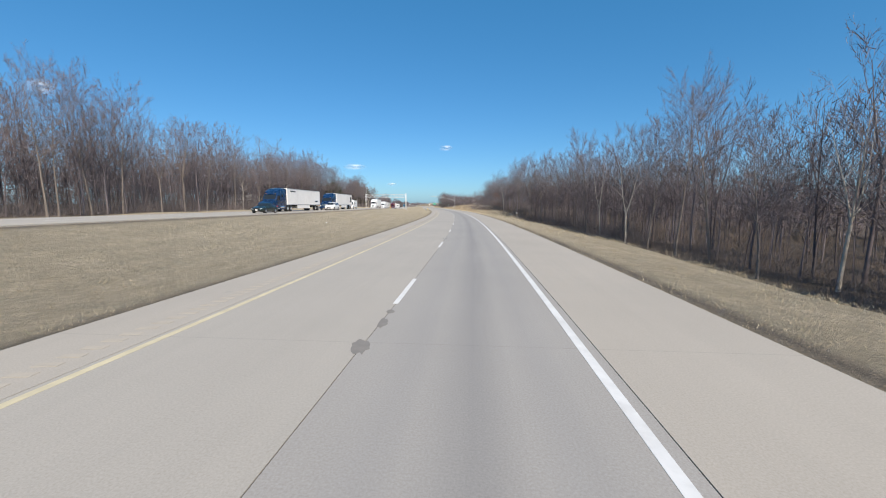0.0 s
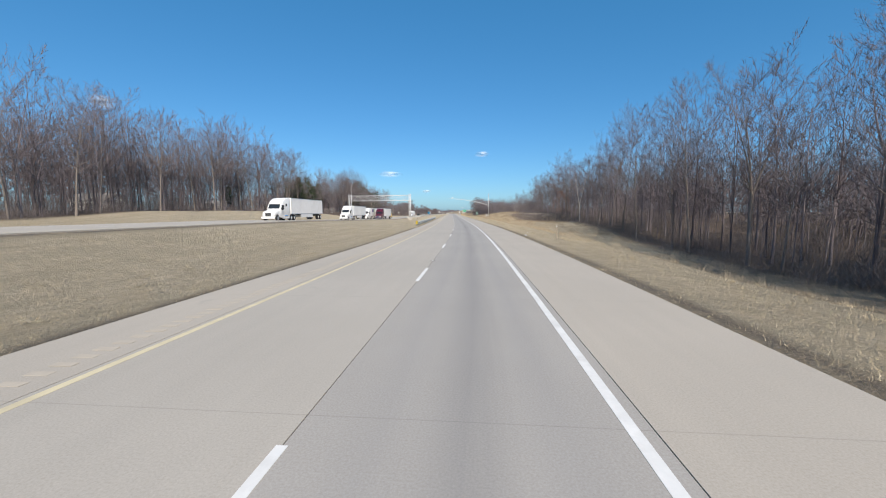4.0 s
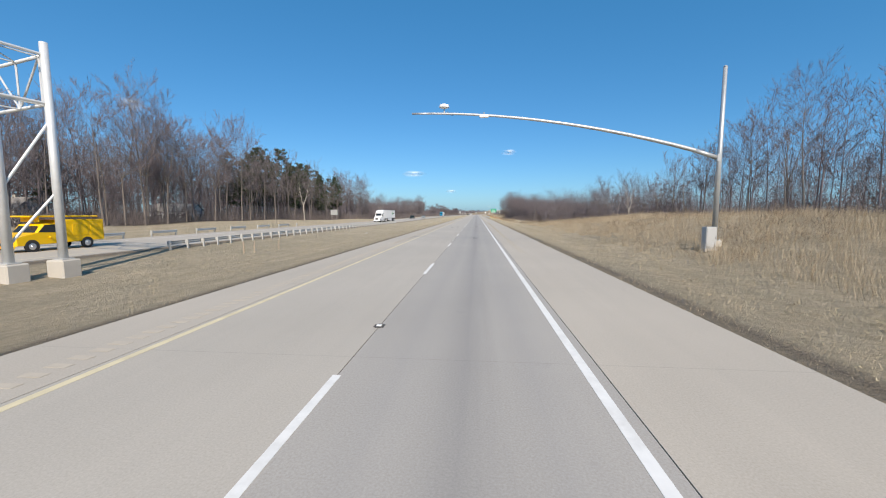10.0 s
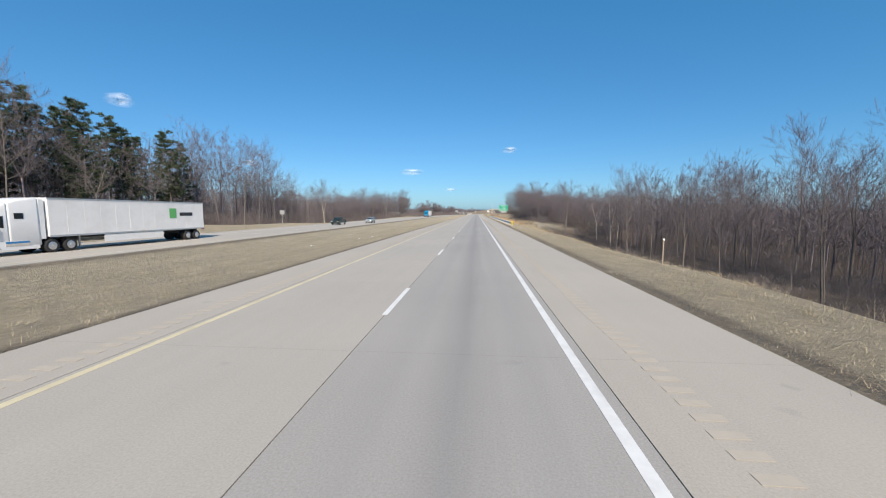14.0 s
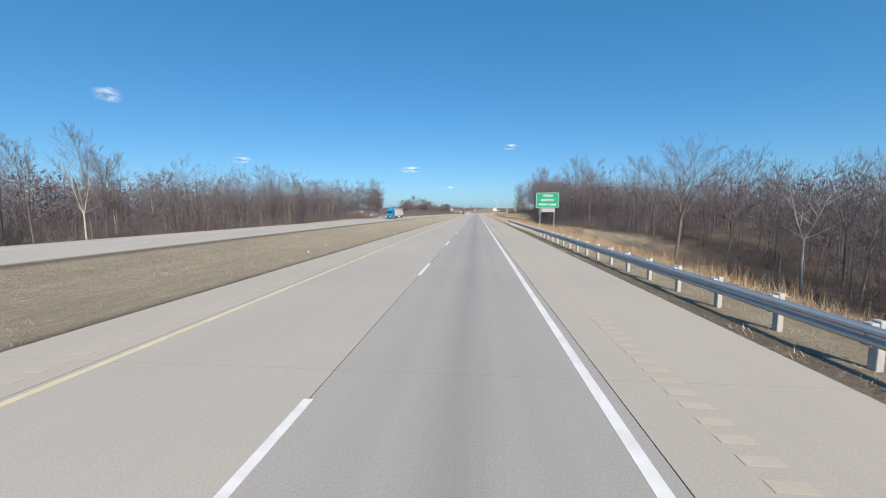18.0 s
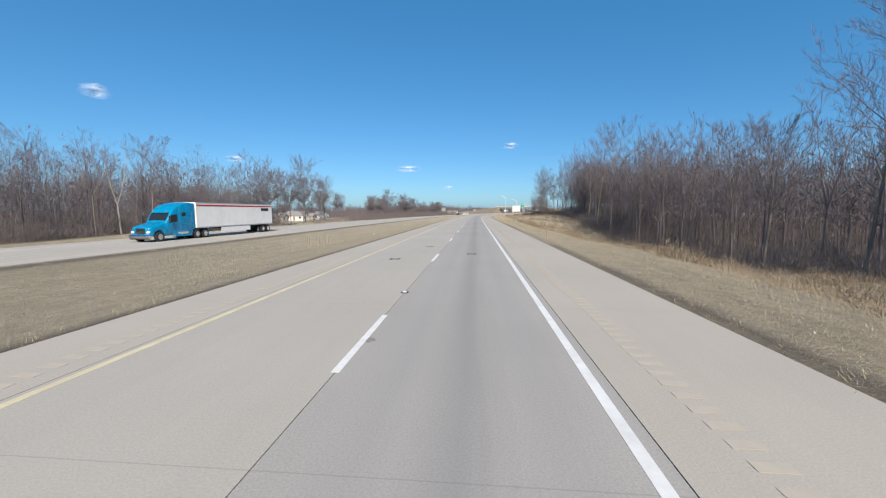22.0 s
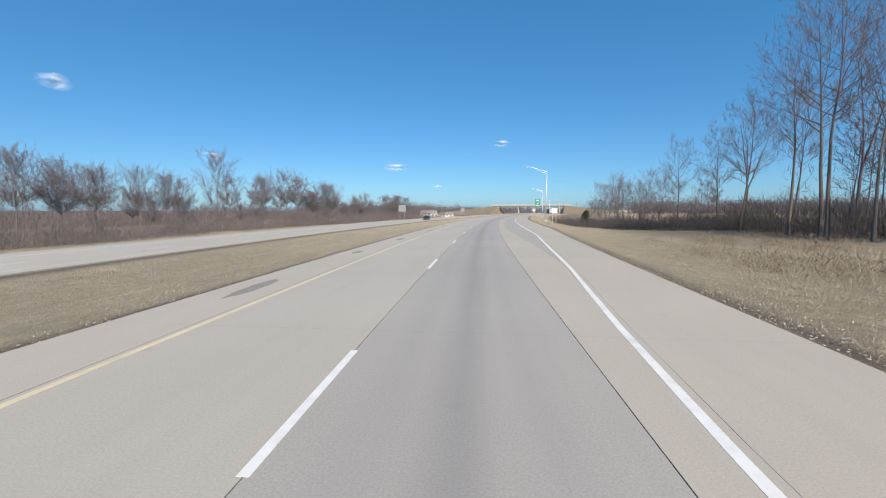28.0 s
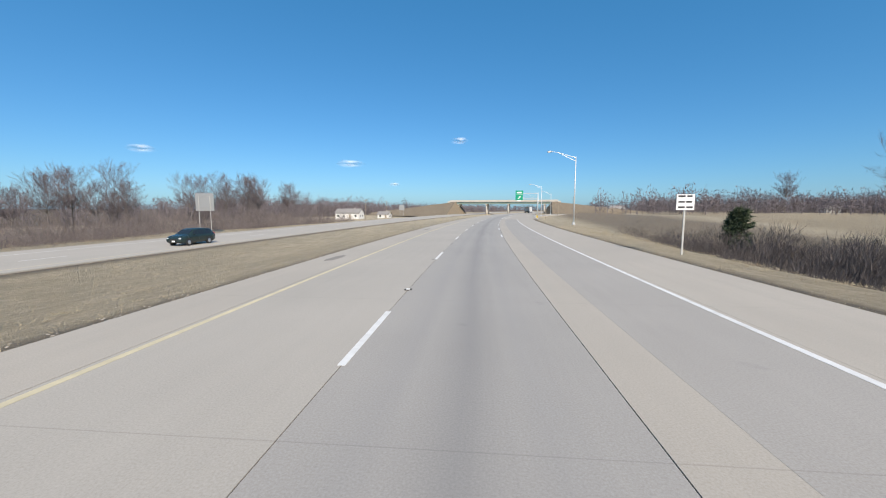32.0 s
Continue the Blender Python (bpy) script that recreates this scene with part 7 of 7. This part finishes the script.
def saloon(name, label, s, u, paint, ln, wid, top, belt, screen, rear, panes, wheel_y, r, roof_rails=False, turn=180.0, base=opp_z, group="cars on the far carriageway", category="car"):
    """A rounded car lofted from its roof line: top is (metres from the nose, height); screen, rear and panes are stretches along it."""
    t = thing(name, label, category, spot(s, u, float(base(np.array([s + 2.0]))[0]), turn), group)
    ys = np.linspace(0, ln, 47)
    soft_top = np.convolve(np.pad(np.interp(ys, [p[0] for p in top], [p[1] for p in top]), 1, "edge"), [0.25, 0.5, 0.25], "valid")
    half = wid / 2 * (1 - 0.16 * np.clip(1 - ys / 0.8, 0, 1) ** 2 - 0.10 * np.clip(1 - (ln - ys) / 0.6, 0, 1) ** 2)
    sill = 0.24 + 0.14 * np.clip(1 - ys / 0.35, 0, 1) + 0.14 * np.clip(1 - (ln - ys) / 0.35, 0, 1)
    waist = np.minimum(belt, soft_top - 0.05)
    edge = half * (0.9 - 0.16 * np.clip((soft_top - belt) / 0.5, 0, 1))

    def section(i):
        w, e, z = half[i], edge[i], soft_top[i]
        pts = [(0.9 * w, sill[i]), (w, sill[i] + 0.16), (w, waist[i] - 0.14), (0.97 * w, waist[i]), (e, z - 0.06), (e - 0.1, z - 0.012), (0.45 * e, z + 0.012)]
        return pts + [(-x, z_) for x, z_ in reversed(pts)]
    g, k = Geo(), 14
    vs = [(x, -float(ys[i]), z) for i in range(47) for x, z in section(i)]
    fs = [(i * k + j, i * k + (j + 1) % k, (i + 1) * k + (j + 1) % k, (i + 1) * k + j) for i in range(46) for j in range(k)]
    part("body", g.add(vs, fs + [tuple(reversed(range(k))), tuple(range(46 * k, 47 * k))]), paint, t, smooth=True)

    def pane(nm, rows):
        n = len(rows)
        v = [p for a_, b_ in rows for p in (a_, b_)]
        f = [(2 * i, 2 * i + 1, 2 * i + 3, 2 * i + 2) for i in range(n - 1)]
        return part(nm, Geo().add(v, f), M_GLASS, t)
    at = lambda y, arr: float(np.interp(y, ys, arr))
    for nm, (y0, y1) in (("windscreen", screen), ("rear_window", rear)):
        pane(nm, [((-0.86 * at(y, edge), -y, at(y, soft_top) + 0.022), (0.86 * at(y, edge), -y, at(y, soft_top) + 0.022)) for y in np.linspace(y0, y1, 7)])
    for q in (-1, 1):
        for y0, y1 in panes:
            rows = []
            for y in np.linspace(y0, y1, 7):
                lo, hi = (0.97 * at(y, half), at(y, waist)), (at(y, edge), at(y, soft_top) - 0.06)
                rows.append(tuple((q * (lo[0] + (hi[0] - lo[0]) * f + 0.008), -y, lo[1] + (hi[1] - lo[1]) * f) for f in (0.07, 0.93)))
            pane("side_window", rows)
        for y in wheel_y:
            part("wheel_arch", Geo().tube((q * (wid / 2 - 0.05), -y, r + 0.02), (q * (wid / 2 + 0.004), -y, r + 0.02), r * 1.13, r * 1.13, 20), M_BLACK, t)
            wheel(t, q * (wid / 2 - 0.09), -y, r, 0.21)
        part("headlight", Geo().box((q * wid * 0.34, -0.10, top[0][1] * 0.92), (wid * 0.17, 0.22, 0.14), 0.05), M_LAMP, t)
        part("tail_lamp", Geo().box((q * wid * 0.39, -ln + 0.05, belt - 0.02), (wid * 0.1, 0.12, 0.26), 0.03), M_RED, t)
        part("mirror", Geo().box((q * (wid / 2 + 0.08), -screen[0] - 0.42, belt + 0.07), (0.18, 0.12, 0.13), 0.04), paint, t)
        if roof_rails:
            part("roof_rail", Geo().box((q * wid * 0.31, -ln * 0.62, max(p[1] for p in top) + 0.03), (0.05, ln * 0.36, 0.05), 0.015), M_BLACK, t)
    part("grille", Geo().box((0, 0.0, 0.62), (wid * 0.42, 0.05, 0.17), 0.03), M_BLACK, t)
    part("air_intake", Geo().box((0, 0.0, 0.36), (wid * 0.5, 0.04, 0.1), 0.02), M_BLACK, t)
    part("number_plate", Geo().box((0, 0.02, 0.46), (0.31, 0.02, 0.15), 0.005), M_SIGNWHITE, t)
    return t


WAGON_TOP = [(0.0, 0.78), (0.25, 0.93), (1.05, 1.07), (1.75, 1.5), (2.1, 1.6), (3.4, 1.6), (4.1, 1.5), (4.38, 1.1), (4.5, 0.9)]
MINIVAN_TOP = [(0.0, 0.74), (0.3, 0.95), (0.95, 1.1), (1.95, 1.66), (2.3, 1.74), (4.2, 1.72), (4.75, 1.62), (5.0, 1.15), (5.1, 0.9)]
SALOON_TOP = [(0.0, 0.66), (0.3, 0.8), (1.3, 0.95), (2.05, 1.38), (2.4, 1.45), (3.1, 1.43), (3.9, 1.06), (4.5, 1.0), (4.65, 0.8)]
VAN = [(0.02, 0.4), (0.0, 0.95), (0.7, 1.2), (1.05, 1.3), (1.65, 2.2), (2.1, 2.6), (6.5, 2.62), (6.6, 2.4), (6.62, 0.5)]
VAN_G = [([(1.2, 1.35), (1.7, 2.05), (2.3, 2.05), (2.3, 1.3)], "side"), ([(1.07, 1.34), (1.64, 2.2)], "front")]
NEARLANE, FARLANE = -27.1, -30.9

semi_truck("dark blue sleeper tractor with a long white box trailer", 60.6, FARLANE, M_BLUE, livery=((M_BLUE, -19.8, 1.9, 1.6, 0.25), (M_DARKPRINT, -8.3, 3.6, 2.2, 0.22)))
semi_truck("dark blue sleeper tractor with a white trailer bearing a dark mark", 91.0, FARLANE, M_BLUE, livery=((M_DARKPRINT, -20.4, 2.7, 1.7, 1.5),))
semi_truck("white sleeper tractor with a long plain white trailer", 167.8, FARLANE, M_WHITE)
semi_truck("white sleeper tractor with a grey-white trailer", 211.5, FARLANE, M_WHITE)
semi_truck("white tractor pulling two short white trailers with purple and green marks", 236.5, FARLANE, M_WHITE, twin=True, livery=((M_PURPLE, -8.6, 3.2, 2.2, 1.0), (M_LIVERYGREEN, -10.7, 3.2, 1.5, 1.0)))
semi_truck("maroon sleeper tractor with a plain white trailer", 242.0, NEARLANE, M_MAROON, livery=((M_DARKPRINT, -20.9, 3.2, 0.9, 0.8), (M_TRAILER, -20.9, 3.2, 0.7, 0.6)))
semi_truck("white sleeper tractor with a white trailer bearing a round green mark", 385.6, FARLANE, M_WHITE, livery=((M_LIVERYGREEN, -17.6, 2.9, 0.9, 1.0), (M_DARKPRINT, -19.4, 2.8, 1.8, 0.35)))
semi_truck("bright blue sleeper tractor with a pale trailer with a red stripe", 611.0, FARLANE, M_TEAL, livery=((M_RED, -14.0, 3.75, 15.9, 0.16), (M_DARKPRINT, -20.0, 3.3, 2.0, 0.4)))
semi_truck("white truck passing under the distant overpass", 1120.0, 2.2, M_WHITE, turn=0.0, base=flat, group="trucks ahead")
saloon("sedan", "dark green saloon on the far carriageway", 51.0, NEARLANE, M_CARDARK, 4.65, 1.8, SALOON_TOP, 0.9, (1.38, 2.0), (3.2, 3.85), ((1.75, 2.45), (2.52, 3.3)), (0.85, 3.65), 0.32)
saloon("minivan", "white minivan with dark windows on the far carriageway", 82.0, NEARLANE, M_WHITE, 5.1, 1.95, MINIVAN_TOP, 1.08, (1.05, 1.9), (4.72, 4.98), ((1.6, 2.35), (2.45, 3.5), (3.6, 4.6)), (0.95, 3.95), 0.34)
car("cargo_van", "white high-roof cargo van with a roof vent", 117.0, FARLANE, M_WHITE, 6.62, VAN, VAN_G, 2.0, (0.95, 5.0), 0.36, (("roof_vent", (0, -3.3, 2.72), (0.8, 0.9, 0.22), M_WHITE), ("print_bar", (-1.0, -4.6, 1.7), (0.012, 1.6, 0.16), M_DARKPRINT)), category="van")
saloon("sport_wagon", "silver boxy wagon with dark windows and roof bars", 466.4, NEARLANE, M_CARSILVER, 4.5, 1.76, WAGON_TOP, 1.05, (1.12, 1.74), (4.12, 4.36), ((1.5, 2.1), (2.2, 3.0), (3.12, 3.85)), (0.85, 3.5), 0.33, True)
saloon("hatchback", "dark green tall hatchback on the far carriageway", 877.0, NEARLANE, M_CARDARK, 4.5, 1.8, WAGON_TOP, 1.0, (1.12, 1.74), (4.12, 4.36), ((1.5, 2.1), (2.2, 3.0), (3.12, 3.85)), (0.85, 3.5), 0.33)
car("pickup_truck", "dark pickup with a covered bed on the far carriageway", 452.0, FARLANE, M_CARDARK, 5.4, [(0.02, 0.45), (0.0, 0.95), (1.2, 1.1), (1.6, 1.15), (2.1, 1.75), (3.4, 1.75), (3.55, 1.2), (5.4, 1.2), (5.4, 0.5)],
    [([(1.75, 1.18), (2.2, 1.66), (3.3, 1.66), (3.35, 1.18)], "side"), ([(1.62, 1.18), (2.08, 1.72)], "front")], 1.9, (0.9, 4.3), 0.38, category="pickup")
car("utility_truck", "yellow utility truck with a box body and roof rack", 286.0, FARLANE, M_TRUCKYELLOW, 6.4, [(0.02, 0.45), (0.0, 1.05), (0.9, 1.25), (1.3, 1.35), (1.8, 2.0), (2.9, 2.05), (2.95, 2.3), (6.4, 2.3), (6.4, 0.6)],
    [([(1.45, 1.4), (1.9, 1.92), (2.75, 1.95), (2.75, 1.35)], "side"), ([(1.32, 1.4), (1.79, 1.98)], "front")], 2.1, (1.0, 4.9), 0.4,
    (("roof_rack", (0, -3.6, 2.55), (1.7, 5.0, 0.12), M_TRUCKYELLOW), ("roof_rack", (0, -1.8, 2.35), (1.5, 0.1, 0.4), M_TRUCKYELLOW), ("box_door", (-1.06, -4.4, 1.5), (0.03, 1.2, 0.9), M_TRUCKYELLOW), ("box_door", (-1.06, -5.7, 1.5), (0.03, 1.0, 0.9), M_TRUCKYELLOW)), category="truck")


# ---------- houses and small buildings ----------
def house(s, u, w, d, h, wall, label, turn=0.0, roof=M_ROOF, name="house"):
    gz = float(ground_z(s, u))
    t = thing(name, label, "house", spot(s, u, gz, turn), "houses beyond the far carriageway")
    part("wall", Geo().box((0, 0, h / 2 - 0.3), (w, d, h + 0.6), 0.02), wall, t)
    r = d * 0.32
    part("roof", Geo().prism([(-d / 2 - 0.4, h - 0.05), (0, h + r), (d / 2 + 0.4, h - 0.05), (d / 2 + 0.4, h - 0.22), (0, h + r - 0.2), (-d / 2 - 0.4, h - 0.22)], -w / 2 - 0.4, w / 2 + 0.4), roof, t)
    part("gable", Geo().prism([(-d / 2, h - 0.1), (0, h + r - 0.22), (d / 2, h - 0.1)], -w / 2, w / 2), wall, t)
    n = max(2, int(w / 3))
    for i in range(n):
        x = -w / 2 + w * (i + 0.5) / n
        if i == n // 2:
            part("door", Geo().box((x, -d / 2 - 0.03, 1.05), (0.95, 0.08, 2.1), 0.01), M_WOOD, t)
            continue
        win = part("window", Geo().box((x, -d / 2 - 0.02, 1.55), (1.2, 0.08, 1.2), 0.01), M_SIGNWHITE, t)
        part("pane", Geo().box((x, -d / 2 - 0.055, 1.55), (1.0, 0.03, 1.0)), M_GLASS, win)
    for y in (-d * 0.2, d * 0.22):
        win = part("window", Geo().box((w / 2 + 0.02, y, 1.55), (0.08, 1.1, 1.2), 0.01), M_SIGNWHITE, t)
        part("pane", Geo().box((w / 2 + 0.055, y, 1.55), (0.03, 0.9, 1.0)), M_GLASS, win)
    part("chimney", Geo().box((w * 0.2, d * 0.1, h + r * 0.9), (0.5, 0.5, 1.4), 0.02), M_BRIDGECON, t)


house(744, -91, 6.5, 5, 2.5, M_TANWALL, "low tan shed among bare trees", 0)
house(761, -92, 9, 7, 2.6, M_HOUSEWALL, "white house with a dark porch behind bare trees", 6)
house(771, -91, 6, 4, 2.2, M_TANWALL, "low tan shed beside a white barn", 4)
house(781, -89, 5.5, 6, 3.0, M_HOUSEWALL, "small white barn with a steep roof", -10)
house(330, -92, 10, 7, 2.8, M_HOUSEWALL, "white house behind roadside trees", 15)
house(262, -98, 9, 7, 2.8, M_HOUSEWALL, "white house seen between bare trunks", 10)
house(215, -104, 10, 7, 2.8, M_HOUSEWALL, "white house on the wooded rise", 0)
house(365, -84, 11, 7, 2.8, M_HOUSEWALL, "long white house at the wood's edge", 10)
house(1016, -77, 12, 7, 2.9, M_HOUSEWALL, "long white building by the far ramp", 5)
house(1032, -66, 6, 5, 2.4, M_HOUSEWALL, "white shed by the far ramp", 5)
house(1150, 178, 8, 6, 2.8, M_HOUSEWALL, "small white house beyond the stubble field", 10)
house(1190, 150, 6, 5, 2.6, M_TANWALL, "small tan shed beyond the stubble field", 30)
house(1210, 62, 12, 8, 3.2, M_HOUSEWALL, "white building beyond the exit ramp", 20)


def utility_pole(s, u, h):
    t = thing("utility_pole", "weathered wooden utility pole with a crossarm", "utility pole", spot(s, u, float(ground_z(s, u))), "utility poles")
    part("pole", Geo().tube((0, 0, -0.5), (0, 0, h), 0.15, 0.1, 9), M_WOOD, t)
    part("crossarm", Geo().box((0, 0, h - 0.6), (2.2, 0.1, 0.12), 0.01), M_WOOD, t)
    for x in (-0.95, 0.95):
        part("insulator", Geo().tube((x, 0, h - 0.54), (x, 0, h - 0.36), 0.05, 0.04, 8), M_GREYBOX, t)


for s, u, h in ((1000, -60, 9), (1085, -92, 11), (1120, -70, 9), (1060, 30, 9), (1010, 17, 5), (1015, 22, 5)):
    utility_pole(s, u, h)

# ---------- litter and stones by the shoulder ----------
def chunk(seed, size):
    rg = random.Random(seed)
    bm = bmesh.new()
    bmesh.ops.create_icosphere(bm, subdivisions=1, radius=size)
    for v in bm.verts:
        v.co *= rg.uniform(0.65, 1.25)
        v.co.z *= 0.6
    me = bpy.data.meshes.new("chunk")
    bm.to_mesh(me)
    bm.free()
    return me


rg = random.Random(21)
for k in range(26):
    me = chunk(900 + k, rg.uniform(0.06, 0.14))
    me.materials.append(M_LITTER)
    left = k % 3 != 0
    s = rg.uniform(15, 820)
    u = (EDGE_L - rg.uniform(0.6, 11)) if left else float(table(s, EDGE_R)) + rg.uniform(0.5, 5)
    o = tagged(new("litter", me), "crumpled white scrap of litter in the dry grass", "litter", "scraps of litter")
    o.matrix_world = spot(s, u, float(ground_z(s, u)) + 0.05, rg.uniform(0, 360))
ST_V, ST_T = [], []
for k in range(3):
    me = chunk(950 + k, 0.07)
    me.calc_loop_triangles()
    ST_V.append([tuple(v.co) for v in me.vertices])
    ST_T.append([tuple(t.vertices) for t in me.loop_triangles])
    bpy.data.meshes.remove(me)
ns = 4000
s7 = np.concatenate([nr.uniform(236, 262, 900), nr.uniform(604, 622, 700), nr.uniform(655, 700, 900), nr.uniform(715, 790, 1500)])
u7 = table(s7, EDGE_R) + 0.15 + np.abs(nr.normal(0, 0.5, ns))
scatter("stones_along_shoulder", ST_V, ST_T, places_at(s7, u7, 0.15, 0.65, 3), M_STONE, "pale broken stones along the shoulder's edge", "stones")
s8 = nr.uniform(740, 930, 1600)
u8 = EDGE_L - 0.1 - np.abs(nr.normal(0, 0.3, 1600))
scatter("stones_along_median", ST_V, ST_T, places_at(s8, u8, 0.15, 0.65, 3), M_STONE, "pale broken stones along the median edge", "stones")


# ---------- small clouds ----------
def cloud_material():
    m, n, l, b = material("thin_cloud", 1.0)
    co = n.new("ShaderNodeTexCoord").outputs["Object"]
    flat_map = n.new("ShaderNodeMapping")
    flat_map.inputs["Scale"].default_value = (1.0, 0.0, 1.0)
    l.new(co, flat_map.inputs["Vector"])
    ball = n.new("ShaderNodeTexGradient")
    ball.gradient_type = "SPHERICAL"
    l.new(flat_map.outputs[0], ball.inputs["Vector"])
    f = noise_node(n, l, co, 1.0, 4, 0.5)
    a = calc(n, l, "MULTIPLY", calc(n, l, "MULTIPLY_ADD", f, 1.9, -0.35, clamp=True), calc(n, l, "POWER", ball.outputs["Fac"], 1.6), clamp=True)
    l.new(calc(n, l, "MULTIPLY", a, 0.6), b.inputs["Alpha"])
    b.inputs["Base Color"].default_value = (0.9, 0.9, 0.9, 1)
    return m


M_CLOUD = cloud_material()
for k, (az, el, w, h) in enumerate(((5.0, 9.1, 170, 60), (-9.6, 6.0, 280, 60), (-45.0, 12.6, 210, 105), (-32.0, 6.6, 200, 60), (-3.8, 3.4, 120, 36))):
    a, e, r = radians(az), radians(el), 4600.0
    x, y, z = r * math.sin(a) * math.cos(e), 420 + r * math.cos(a) * math.cos(e), r * math.sin(e)
    bm = bmesh.new()
    bmesh.ops.create_icosphere(bm, subdivisions=3, radius=1.0)
    for v in bm.verts:
        v.co *= 0.86 + 0.25 * noise.noise(v.co * 1.9 + Vector((k * 3.1, 0, 0)))
    me = bpy.data.meshes.new("cloud")
    bm.to_mesh(me)
    bm.free()
    me.materials.append(M_CLOUD)
    me.shade_smooth()
    o = tagged(new("backdrop_cloud", me), "small thin white cloud in the blue sky", "cloud", "fair-weather clouds", "structure")
    o.matrix_world = pose(x, y, z, 0, 0, -az) @ Matrix.Diagonal((w * 0.64, w * 0.64, h * 0.64, 1))
